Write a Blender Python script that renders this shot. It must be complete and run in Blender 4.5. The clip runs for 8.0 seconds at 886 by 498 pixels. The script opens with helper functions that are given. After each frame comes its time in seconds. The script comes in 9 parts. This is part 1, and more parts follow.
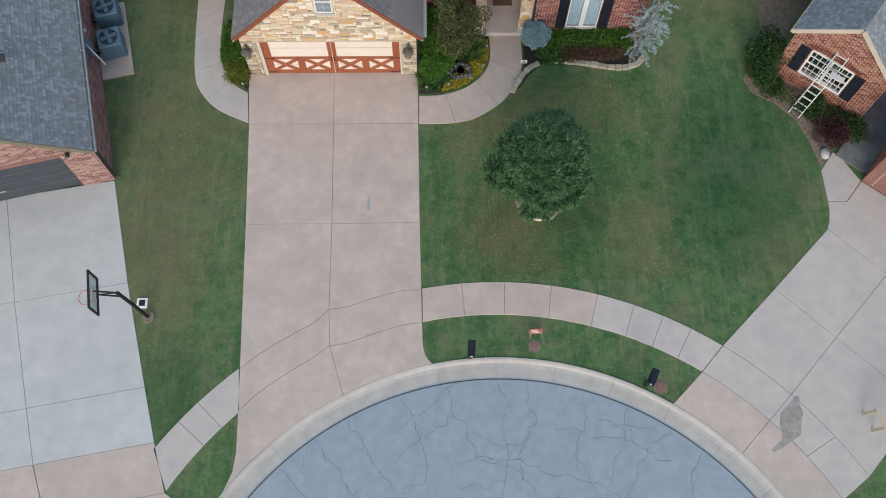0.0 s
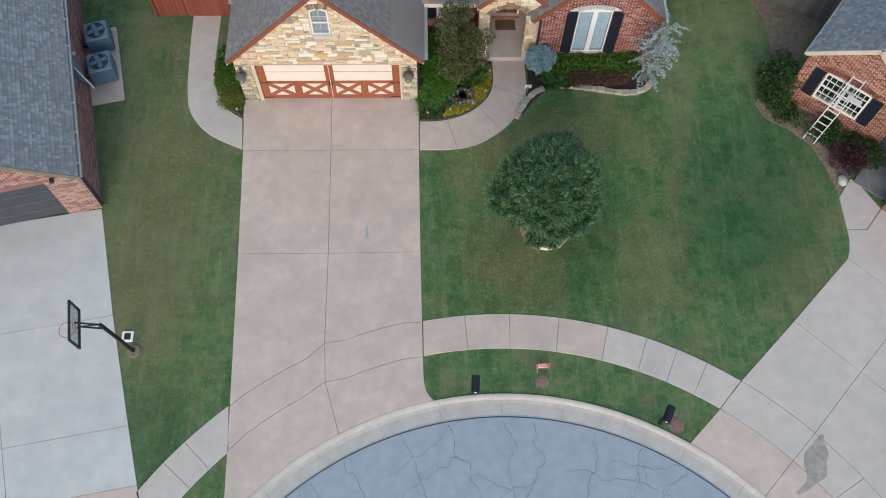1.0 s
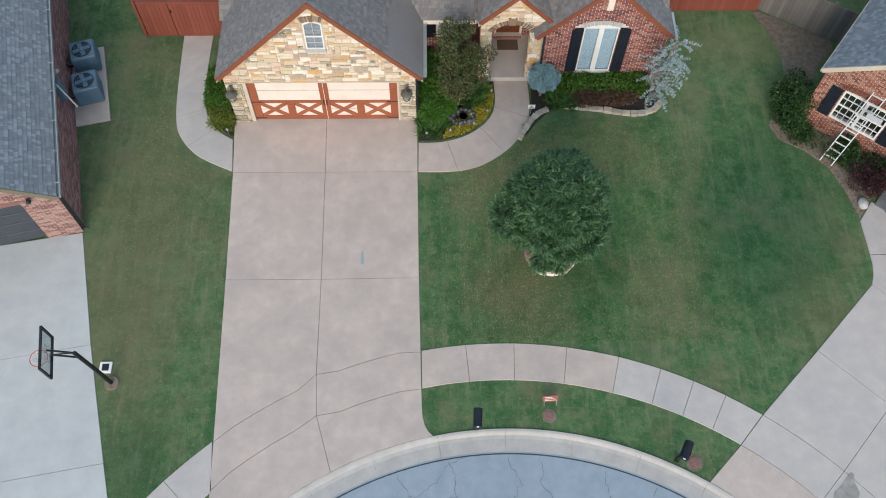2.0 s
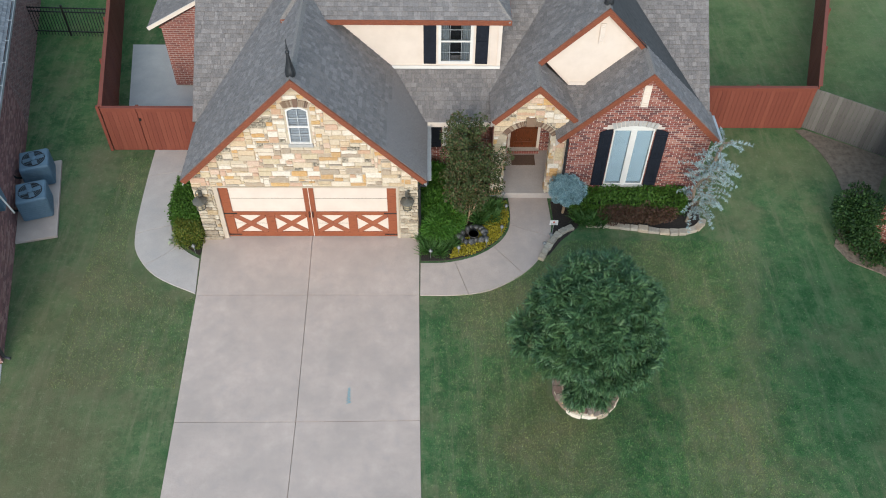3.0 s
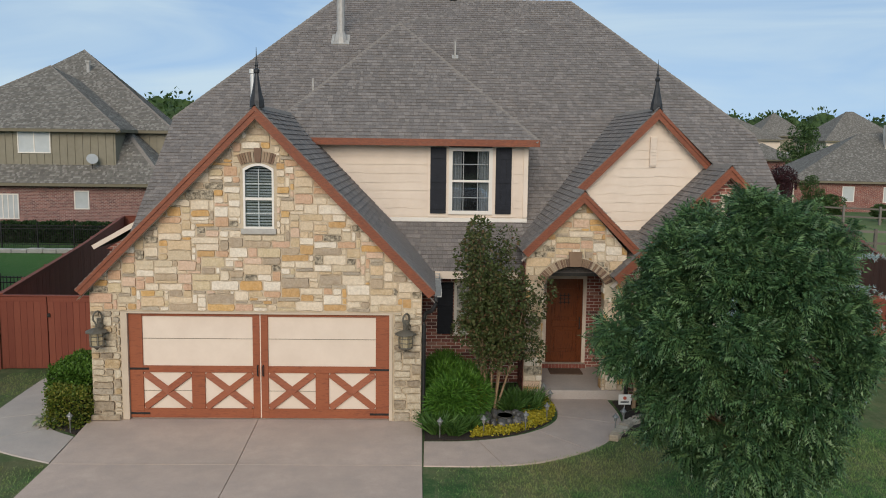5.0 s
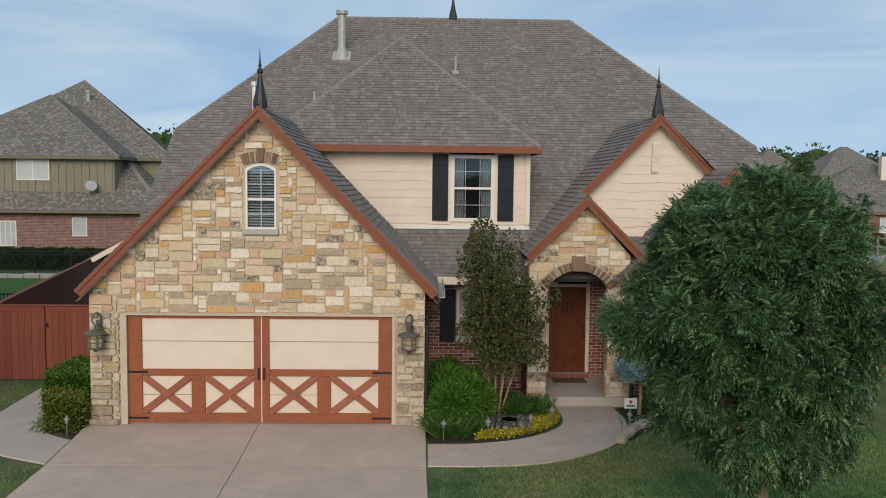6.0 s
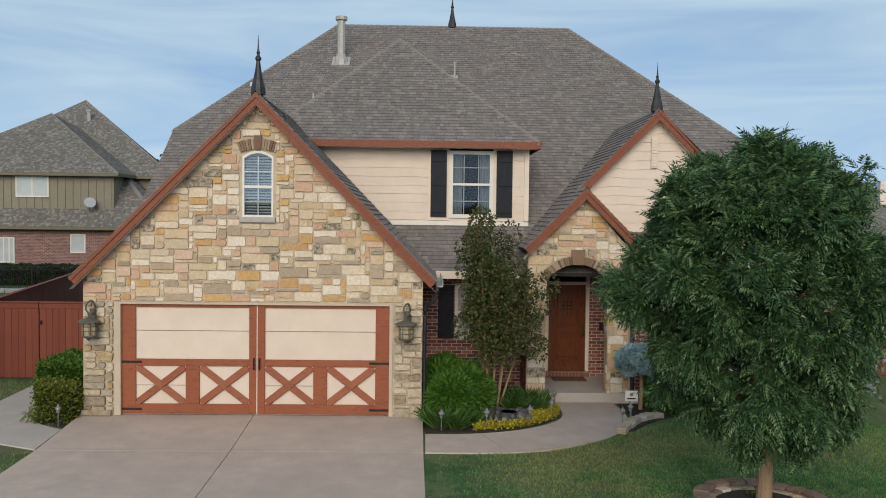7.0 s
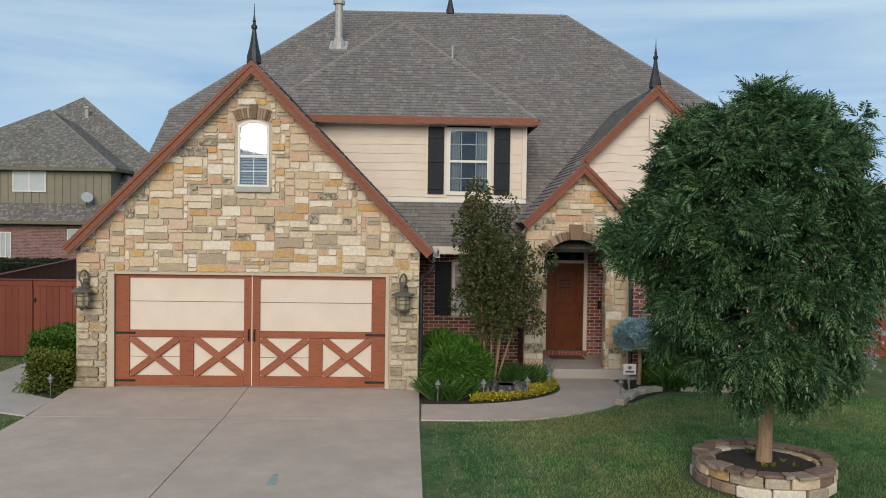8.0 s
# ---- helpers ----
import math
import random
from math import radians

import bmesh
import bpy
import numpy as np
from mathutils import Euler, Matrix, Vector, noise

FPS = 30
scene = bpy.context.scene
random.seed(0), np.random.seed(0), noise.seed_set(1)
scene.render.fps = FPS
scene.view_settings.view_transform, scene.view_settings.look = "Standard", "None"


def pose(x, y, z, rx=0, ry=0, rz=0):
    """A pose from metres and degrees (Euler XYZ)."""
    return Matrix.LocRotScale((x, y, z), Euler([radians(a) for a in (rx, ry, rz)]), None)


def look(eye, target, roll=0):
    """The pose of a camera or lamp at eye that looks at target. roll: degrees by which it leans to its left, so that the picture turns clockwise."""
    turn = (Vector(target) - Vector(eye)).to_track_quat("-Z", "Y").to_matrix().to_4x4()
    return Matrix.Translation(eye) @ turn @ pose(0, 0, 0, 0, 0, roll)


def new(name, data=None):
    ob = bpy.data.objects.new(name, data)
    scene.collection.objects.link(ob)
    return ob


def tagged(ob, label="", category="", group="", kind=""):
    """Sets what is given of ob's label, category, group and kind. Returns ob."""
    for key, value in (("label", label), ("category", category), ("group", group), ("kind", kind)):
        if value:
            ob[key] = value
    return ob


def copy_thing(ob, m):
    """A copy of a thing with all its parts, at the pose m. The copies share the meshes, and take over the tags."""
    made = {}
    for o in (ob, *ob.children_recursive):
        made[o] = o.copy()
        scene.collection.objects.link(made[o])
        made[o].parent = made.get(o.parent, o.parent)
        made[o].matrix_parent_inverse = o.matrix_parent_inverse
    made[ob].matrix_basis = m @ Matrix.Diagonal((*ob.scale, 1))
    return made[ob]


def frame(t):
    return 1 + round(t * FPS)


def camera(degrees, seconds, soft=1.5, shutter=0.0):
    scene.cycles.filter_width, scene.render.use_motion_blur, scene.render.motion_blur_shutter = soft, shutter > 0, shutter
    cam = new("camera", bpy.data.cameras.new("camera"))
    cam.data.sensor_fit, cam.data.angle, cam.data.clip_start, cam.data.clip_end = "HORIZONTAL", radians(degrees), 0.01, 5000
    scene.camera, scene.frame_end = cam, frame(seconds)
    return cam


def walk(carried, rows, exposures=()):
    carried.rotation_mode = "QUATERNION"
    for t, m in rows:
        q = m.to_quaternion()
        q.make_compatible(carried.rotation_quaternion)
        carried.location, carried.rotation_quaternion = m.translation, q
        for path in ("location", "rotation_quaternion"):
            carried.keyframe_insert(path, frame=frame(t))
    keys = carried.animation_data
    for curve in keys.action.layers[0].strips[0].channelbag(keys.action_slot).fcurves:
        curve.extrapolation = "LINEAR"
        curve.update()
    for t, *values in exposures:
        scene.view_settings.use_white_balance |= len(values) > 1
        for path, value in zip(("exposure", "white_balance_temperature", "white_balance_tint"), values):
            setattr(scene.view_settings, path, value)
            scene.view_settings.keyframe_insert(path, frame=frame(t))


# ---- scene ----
cam = camera(55.0, 8.0, 1.0)
PATH = [
    (0, (0.299, -0.583, 26.879), (0.325, 0.153, 25.02), 1.5),
    (0.5, (0.273, -0.493, 26.255), (0.298, 0.286, 24.413), 1.3),
    (1, (0.249, -0.433, 25.473), (0.276, 0.394, 23.653), 1.3),
    (1.2, (0.255, -0.415, 25.070), (0.281, 0.433, 23.259), 1.2),
    (2.3, (0.273, -0.269, 23.395), (0.303, 0.688, 21.639), 1.2),
    (2.5, (0.288, -0.107, 22.8), (0.321, 0.897, 21.071), 1.2),
    (2.7, (0.235, 0.180, 20.940), (0.270, 1.315, 19.293), 1.3),
    (3, (0.103, 0.495, 18.33), (0.136, 1.815, 16.828), 1.1),
    (3.5, (-0.085, 0.868, 13.916), (-0.052, 2.461, 12.707), 0.9),
    (4, (-0.111, 1.13, 10.596), (-0.076, 2.934, 9.732), 1.0),
    (4.5, (-0.08, 1.325, 7.395), (-0.031, 3.26, 6.89), 0.7),
    (4.7, (-0.090, 1.410, 6.050), (-0.050, 3.379, 5.699), 0.7),
    (5.8, (-0.256, 1.494, 4.634), (-0.209, 3.486, 4.463), 0.7),
    (6, (-0.253, 1.496, 4.486), (-0.205, 3.49, 4.334), 0.6),
    (6.5, (-0.233, 1.533, 4.077), (-0.186, 3.529, 3.973), 0.7),
    (7, (-0.214, 1.587, 3.683), (-0.166, 3.585, 3.607), 0.7),
    (7.5, (-0.181, 1.639, 3.301), (-0.131, 3.637, 3.237), 0.8),
    (8, (-0.17, 1.685, 2.994), (-0.119, 3.683, 2.938), 0.8),
]
EXPOSURES = [(0.0, 0.35, 6430, 14), (1.0, 0.42, 6380, 13), (2.5, 0.52, 6180, 11), (3.0, 0.54, 6120, 10), (3.5, 0.40, 6250, 10), (4.0, 0.24, 6250, 9),
             (4.5, 0.14, 6650, 12), (4.7, -0.05, 6700, 12), (6.0, -0.18, 6850, 12), (7.0, -0.14, 6750, 11), (8.0, -0.10, 6650, 10)]
walk(cam, [(t, look(eye, target, roll)) for t, eye, target, roll in PATH], EXPOSURES)

# ---- light ----
SUN_AZ, SUN_EL = 187.0, 24.2     # compass degrees from +y clockwise; the sun stands behind the camera
sun_dir = Vector((math.sin(radians(SUN_AZ)) * math.cos(radians(SUN_EL)), math.cos(radians(SUN_AZ)) * math.cos(radians(SUN_EL)), math.sin(radians(SUN_EL))))
sun_data = bpy.data.lights.new("sun", "SUN")
sun_data.energy, sun_data.angle, sun_data.color = 2.8, radians(40), (1.0, 0.90, 0.75)
sun = new("sun", sun_data)
sun.matrix_world = look(sun_dir * 100, (0, 0, 0))

world = bpy.data.worlds.new("world")
scene.world = world
world.use_nodes = True
wn, wl = world.node_tree.nodes, world.node_tree.links
wn.clear()
sky = wn.new("ShaderNodeTexSky")
sky.sky_type, sky.sun_disc = "NISHITA", False
sky.sun_elevation, sky.sun_rotation = radians(SUN_EL), radians(SUN_AZ)
sky.air_density, sky.dust_density, sky.ozone_density = 1.0, 0.25, 1.5
co = wn.new("ShaderNodeTexCoord")
lift = wn.new("ShaderNodeVectorMath")          # no white haze along the horizon
lift.operation = "ADD"
lift.inputs[1].default_value = (0.0, 0.0, 0.30)
level = wn.new("ShaderNodeVectorMath")
level.operation = "NORMALIZE"
wl.new(co.outputs["Generated"], lift.inputs[0])
wl.new(lift.outputs[0], level.inputs[0])
wl.new(level.outputs[0], sky.inputs["Vector"])
mp = wn.new("ShaderNodeMapping")
mp.inputs["Scale"].default_value = (1.1, 1.1, 7.5)
mp.inputs["Rotation"].default_value = (0.0, radians(6), 0.3)
wl.new(co.outputs["Generated"], mp.inputs["Vector"])
cl = wn.new("ShaderNodeTexNoise")
cl.inputs["Scale"].default_value, cl.inputs["Detail"].default_value, cl.inputs["Roughness"].default_value = 1.7, 6, 0.52
cl.inputs["Distortion"].default_value = 0.7
wl.new(mp.outputs["Vector"], cl.inputs["Vector"])
cr = wn.new("ShaderNodeValToRGB")
cr.color_ramp.elements[0].position, cr.color_ramp.elements[1].position = 0.38, 0.66
cr.color_ramp.elements[0].color, cr.color_ramp.elements[1].color = (0.42, 0.42, 0.42, 1), (0.92, 0.92, 0.92, 1)
wl.new(cl.outputs["Fac"], cr.inputs["Fac"])
dim = wn.new("ShaderNodeMix")
dim.data_type, dim.blend_type = "RGBA", "MULTIPLY"
dim.inputs[0].default_value = 1.0
dim.inputs[7].default_value = (0.082, 0.128, 0.158, 1)
wl.new(sky.outputs["Color"], dim.inputs[6])
mixc = wn.new("ShaderNodeMix")
mixc.data_type = "RGBA"
mixc.inputs[7].default_value = (0.53, 0.69, 0.80, 1)
wl.new(cr.outputs["Color"], mixc.inputs[0])
wl.new(dim.outputs[2], mixc.inputs[6])
bg = wn.new("ShaderNodeBackground")
bg.inputs["Strength"].default_value = 1.15
wl.new(mixc.outputs[2], bg.inputs["Color"])
wo = wn.new("ShaderNodeOutputWorld")
wl.new(bg.outputs[0], wo.inputs[0])


# ---- materials ----
def ramp_node(nt, cols, constant=False):
    r = nt.nodes.new("ShaderNodeValToRGB")
    e = r.color_ramp.elements
    while len(e) < len(cols):
        e.new(0.5)
    for k, c in enumerate(cols):
        e[k].position = k / len(cols) if constant else k / max(1, len(cols) - 1)
        e[k].color = (*c, 1)
    if constant:
        r.color_ramp.interpolation = "CONSTANT"
    return r


def mix_node(nt, kind, fac, a, b):
    m = nt.nodes.new("ShaderNodeMix")
    m.data_type, m.blend_type = "RGBA", kind
    for k, v in ((0, fac), (6, a), (7, b)):
        if isinstance(v, (int, float)):
            m.inputs[k].default_value = v
        elif isinstance(v, tuple):
            m.inputs[k].default_value = (*v, 1)
        else:
            nt.links.new(v, m.inputs[k])
    return m.outputs[2]


def noise_node(nt, scale, detail=5, rough=0.6, stretch=None, turn=0.0):
    c = nt.nodes.new("ShaderNodeTexCoord")
    n = nt.nodes.new("ShaderNodeTexNoise")
    n.inputs["Scale"].default_value, n.inputs["Detail"].default_value, n.inputs["Roughness"].default_value = scale, detail, rough
    if stretch:
        m = nt.nodes.new("ShaderNodeMapping")
        m.inputs["Scale"].default_value = stretch
        m.inputs["Rotation"].default_value = (0, 0, turn)
        nt.links.new(c.outputs["Object"], m.inputs["Vector"])
        nt.links.new(m.outputs["Vector"], n.inputs["Vector"])
    else:
        nt.links.new(c.outputs["Object"], n.inputs["Vector"])
    return n.outputs["Fac"]


def contrast(nt, fac, lo, hi):
    m = nt.nodes.new("ShaderNodeMapRange")
    m.inputs["From Min"].default_value, m.inputs["From Max"].default_value = lo, hi
    nt.links.new(fac, m.inputs["Value"])
    return m.outputs["Result"]


def mat(name, cols, scale=4.0, rough=0.85, bump=0.25, bscale=60.0, bdist=0.01, big=0.35, bigscale=0.6, bigcol=None,
        rand="", randcols=None, randmix=0.75, metal=0.0, stretch=None, turn=0.0, spec=0.4, grain=0.0, grainscale=200.0):
    """A worn surface: fine colours by noise, a slow stain over them, and a tone of its own for each piece."""
    m = bpy.data.materials.new(name)
    m.use_nodes = True
    nt = m.node_tree
    b = nt.nodes["Principled BSDF"]
    b.inputs["Roughness"].default_value, b.inputs["Metallic"].default_value = rough, metal
    b.inputs["Specular IOR Level"].default_value = spec
    fine = ramp_node(nt, cols)
    nt.links.new(contrast(nt, noise_node(nt, scale, 6, 0.62, stretch, turn), 0.3, 0.7), fine.inputs["Fac"])
    col = fine.outputs["Color"]
    if rand:
        if rand == "object":
            src = nt.nodes.new("ShaderNodeObjectInfo").outputs["Random"]
        else:
            src = nt.nodes.new("ShaderNodeNewGeometry").outputs["Random Per Island"]
        rr = ramp_node(nt, randcols, True)
        nt.links.new(src, rr.inputs["Fac"])
        col = mix_node(nt, "MIX", randmix, col, rr.outputs["Color"])
        col = mix_node(nt, "OVERLAY", 0.45, col, fine.outputs["Color"]) if randmix > 0.9 else col
    if big:
        stain = contrast(nt, noise_node(nt, bigscale, 4, 0.6), 0.35, 0.68)
        mul = nt.nodes.new("ShaderNodeMath")
        mul.operation = "MULTIPLY"
        mul.inputs[1].default_value = big
        nt.links.new(stain, mul.inputs[0])
        col = mix_node(nt, "MIX" if bigcol else "MULTIPLY", mul.outputs[0], col, bigcol or (0.55, 0.53, 0.5))
    if grain:
        g = contrast(nt, noise_node(nt, grainscale, 2, 0.5), 0.35, 0.65)
        gr = ramp_node(nt, [(1 - grain,) * 3, (1, 1, 1)])
        nt.links.new(g, gr.inputs["Fac"])
        col = mix_node(nt, "MULTIPLY", 1.0, col, gr.outputs["Color"])
    nt.links.new(col, b.inputs["Base Color"])
    if bump:
        bn = nt.nodes.new("ShaderNodeBump")
        bn.inputs["Strength"].default_value, bn.inputs["Distance"].default_value = bump, bdist
        nt.links.new(noise_node(nt, bscale, 4, 0.6), bn.inputs["Height"])
        nt.links.new(bn.outputs["Normal"], b.inputs["Normal"])
    return m


def leafy(name, cols, rough=0.55, through_light=0.25, spec=0.3):
    """Leaves: a tone for each leaf, and some light through them."""
    m = bpy.data.materials.new(name)
    m.use_nodes = True
    nt = m.node_tree
    b = nt.nodes["Principled BSDF"]
    b.inputs["Roughness"].default_value = rough
    b.inputs["Specular IOR Level"].default_value = spec
    rr = ramp_node(nt, cols)
    nt.links.new(nt.nodes.new("ShaderNodeNewGeometry").outputs["Random Per Island"], rr.inputs["Fac"])
    nt.links.new(rr.outputs["Color"], b.inputs["Base Color"])
    tr = nt.nodes.new("ShaderNodeBsdfTranslucent")
    nt.links.new(rr.outputs["Color"], tr.inputs["Color"])
    mx = nt.nodes.new("ShaderNodeMixShader")
    mx.inputs[0].default_value = through_light
    nt.links.new(b.outputs[0], mx.inputs[1])
    nt.links.new(tr.outputs[0], mx.inputs[2])
    nt.links.new(mx.outputs[0], nt.nodes["Material Output"].inputs["Surface"])
    return m


def glass_mat(name, tint=(0.9, 0.95, 1.0), face=0.13):
    m = bpy.data.materials.new(name)
    m.use_nodes = True
    nt = m.node_tree
    nt.nodes.clear()
    t = nt.nodes.new("ShaderNodeBsdfTransparent")
    t.inputs["Color"].default_value = (*tint, 1)
    g = nt.nodes.new("ShaderNodeBsdfGlossy")
    g.inputs["Roughness"].default_value = 0.02
    lw = nt.nodes.new("ShaderNodeLayerWeight")
    lw.inputs["Blend"].default_value = 0.5
    pw = nt.nodes.new("ShaderNodeMath")
    pw.operation = "POWER"
    pw.inputs[1].default_value = 4.0
    nt.links.new(lw.outputs["Facing"], pw.inputs[0])
    f = nt.nodes.new("ShaderNodeMath")
    f.operation = "MULTIPLY_ADD"
    f.inputs[1].default_value, f.inputs[2].default_value = 0.80, face
    nt.links.new(pw.outputs[0], f.inputs[0])
    mx = nt.nodes.new("ShaderNodeMixShader")
    nt.links.new(f.outputs[0], mx.inputs[0])
    nt.links.new(t.outputs[0], mx.inputs[1])
    nt.links.new(g.outputs[0], mx.inputs[2])
    o = nt.nodes.new("ShaderNodeOutputMaterial")
    nt.links.new(mx.outputs[0], o.inputs["Surface"])
    return m


def spot(nt, x, y, rx, ry, turn=0.0, ragged=0.8, soft=0.5):
    """An uneven oval patch on the ground, 1 in its middle and 0 outside."""
    c = nt.nodes.new("ShaderNodeTexCoord")
    m = nt.nodes.new("ShaderNodeMapping")
    m.vector_type = "TEXTURE"
    m.inputs["Location"].default_value, m.inputs["Scale"].default_value = (x, y, 0), (rx, ry, 100)
    m.inputs["Rotation"].default_value = (0, 0, radians(turn))
    nt.links.new(c.outputs["Object"], m.inputs["Vector"])
    ln = nt.nodes.new("ShaderNodeVectorMath")
    ln.operation = "LENGTH"
    nt.links.new(m.outputs["Vector"], ln.inputs[0])
    w = nt.nodes.new("ShaderNodeMath")
    w.operation = "MULTIPLY_ADD"
    nt.links.new(noise_node(nt, 0.9, 6, 0.65), w.inputs[0])
    w.inputs[1].default_value = ragged * 2
    nt.links.new(ln.outputs["Value"], w.inputs[2])
    return contrast(nt, w.outputs[0], 1.0 + ragged + soft, 1.0 + ragged - soft)


def lawn_color(nt):
    """Mown lawn: green with paler dry patches, mowing streaks and one lush, darker part."""
    fine = ramp_node(nt, [(0.029, 0.066, 0.025), (0.061, 0.126, 0.047), (0.114, 0.192, 0.079)])
    nt.links.new(contrast(nt, noise_node(nt, 34, 8, 0.8), 0.30, 0.70), fine.inputs["Fac"])
    col = fine.outputs["Color"]
    mid = contrast(nt, noise_node(nt, 2.6, 8, 0.80), 0.46, 0.57)
    col = mix_node(nt, "MIX", mathmul(nt, mid, 0.52), col, (0.138, 0.166, 0.080))
    deep = contrast(nt, noise_node(nt, 1.1, 8, 0.76), 0.46, 0.56)
    col = mix_node(nt, "MULTIPLY", mathmul(nt, deep, 0.66), col, (0.42, 0.62, 0.55))
    streak = contrast(nt, noise_node(nt, 1.0, 9, 0.78, (3.2, 0.30, 1.0), radians(13)), 0.50, 0.66)
    col = mix_node(nt, "MIX", mathmul(nt, streak, 0.50), col, (0.205, 0.192, 0.112))
    dry = contrast(nt, noise_node(nt, 0.42, 9, 0.72), 0.50, 0.63)
    col = mix_node(nt, "MIX", mathmul(nt, dry, 0.52), col, (0.160, 0.140, 0.080))
    for x, y, rx, ry, turn, f, c in ((2.6, 15.0, 1.6, 0.7, 15, 0.75, (0.170, 0.135, 0.075)), (2.9, 10.6, 1.3, 1.2, 0, 0.70, (0.165, 0.130, 0.072)), (5.6, 15.9, 2.2, 0.8, -10, 0.55, (0.155, 0.135, 0.070)),
                                     (8.5, 13.2, 0.34, 5.2, -13, 0.55, (0.175, 0.160, 0.088)), (-8.9, 14.0, 2.2, 7.0, 0, 0.62, (0.165, 0.128, 0.075)), (11.2, 20.2, 2.0, 1.0, 0, 0.5, (0.150, 0.128, 0.072)), (12.4, 9.6, 0.9, 1.8, 20, 0.6, (0.165, 0.130, 0.070)),
                                     (7.0, 10.2, 0.5, 2.2, -8, 0.55, (0.170, 0.155, 0.085)), (-8.9, 9.6, 1.0, 2.2, 10, 0.5, (0.150, 0.120, 0.065))):
        col = mix_node(nt, "MIX", mathmul(nt, spot(nt, x, y, rx, ry, turn, 1.1, 0.7), 0.72 * f), col, c)
    col = mix_node(nt, "MIX", mathmul(nt, spot(nt, 22, 45, 13, 22, 0, 0.6, 0.6), 0.75), col, (0.175, 0.205, 0.088))
    col = mix_node(nt, "MIX", mathmul(nt, spot(nt, -18, 36, 8, 9, 0, 0.6, 0.6), 0.85), col, (0.058, 0.140, 0.034))
    speck = contrast(nt, noise_node(nt, 7, 6, 0.80), 0.55, 0.63)
    col = mix_node(nt, "MIX", mathmul(nt, speck, 0.36), col, (0.235, 0.236, 0.136))
    for x, y, rx, ry, turn, f in ((11.0, 13.2, 2.3, 3.6, -10, 0.85), (5.4, 12.6, 1.2, 2.6, -12, 0.55), (-8.2, 4.9, 1.4, 1.6, 0, 0.5)):
        col = mix_node(nt, "MULTIPLY", mathmul(nt, spot(nt, x, y, rx, ry, turn, 0.5, 0.4), f), col, (0.46, 0.66, 0.64))
    return col


def lawn_mat(name):
    m = bpy.data.materials.new(name)
    m.use_nodes = True
    nt = m.node_tree
    b = nt.nodes["Principled BSDF"]
    b.inputs["Roughness"].default_value, b.inputs["Specular IOR Level"].default_value = 0.95, 0.1
    nt.links.new(lawn_color(nt), b.inputs["Base Color"])
    bn = nt.nodes.new("ShaderNodeBump")
    bn.inputs["Strength"].default_value, bn.inputs["Distance"].default_value = 0.7, 0.03
    nt.links.new(noise_node(nt, 45, 5, 0.7), bn.inputs["Height"])
    nt.links.new(bn.outputs["Normal"], b.inputs["Normal"])
    return m


def blade_mat(name):
    """Grass blades in the lawn's own tones, paler and yellower one by one."""
    m = leafy(name, [(1.75, 1.95, 1.45), (1.95, 2.15, 1.55), (2.15, 2.3, 1.65), (2.35, 2.4, 1.75)], 0.7, 0.35)
    nt = m.node_tree
    tone = [n for n in nt.nodes if n.type == "VALTORGB"][0].outputs["Color"]
    uses = [l.to_socket for l in nt.links if l.from_socket == tone]
    col = mix_node(nt, "MULTIPLY", 1.0, lawn_color(nt), tone)
    for s in uses:
        nt.links.new(col, s)
    return m


def mathmul(nt, a, v):
    n = nt.nodes.new("ShaderNodeMath")
    n.operation = "MULTIPLY"
    n.inputs[1].default_value = v
    nt.links.new(a, n.inputs[0])
    return n.outputs[0]


M_LAWN = lawn_mat("lawn")
M_CONC = mat("pink_concrete", [(0.441, 0.356, 0.308), (0.490, 0.384, 0.324), (0.528, 0.420, 0.357)], 2.8, 0.9, 0.15, 90, 0.003, 0.58, 0.75, (0.354, 0.289, 0.248), grain=0.12, grainscale=55)
M_CONC_GREY = mat("grey_concrete", [(0.405, 0.395, 0.38), (0.455, 0.44, 0.415), (0.50, 0.485, 0.455)], 1.6, 0.9, 0.15, 90, 0.003, 0.34, 0.28, (0.375, 0.355, 0.33), grain=0.10, grainscale=55)
M_CONC_PALE = mat("walk_concrete", [(0.410, 0.365, 0.330), (0.458, 0.392, 0.346), (0.498, 0.432, 0.385)], 1.9, 0.9, 0.15, 90, 0.003, 0.34, 0.4, (0.36, 0.33, 0.31), grain=0.12, grainscale=55)
M_PAN = mat("gutter_concrete", [(0.35, 0.318, 0.285), (0.40, 0.363, 0.325), (0.445, 0.402, 0.36)], 2.5, 0.9, 0.2, 60, 0.005, 0.30, 0.9, (0.29, 0.262, 0.235), grain=0.12, grainscale=45)
M_ASPHALT = mat("asphalt", [(0.235, 0.270, 0.302), (0.265, 0.300, 0.332), (0.295, 0.328, 0.358)], 3.0, 0.9, 0.3, 150, 0.004, 0.25, 0.5, (0.215, 0.245, 0.275), grain=0.14, grainscale=50)
M_CURB = mat("curb_concrete", [(0.356, 0.324, 0.292), (0.400, 0.362, 0.324), (0.443, 0.400, 0.362)], 2.6, 0.9, 0.2, 60, 0.004, 0.3, 0.5, (0.302, 0.270, 0.243), grain=0.12, grainscale=50)
M_CRACK = mat("crack", [(0.03, 0.03, 0.03), (0.07, 0.07, 0.07)], 20, 0.95, 0)
M_MULCH = mat("mulch", [(0.012, 0.010, 0.009), (0.035, 0.027, 0.022), (0.06, 0.045, 0.035)], 30, 0.95, 0.9, 50, 0.03, 0)
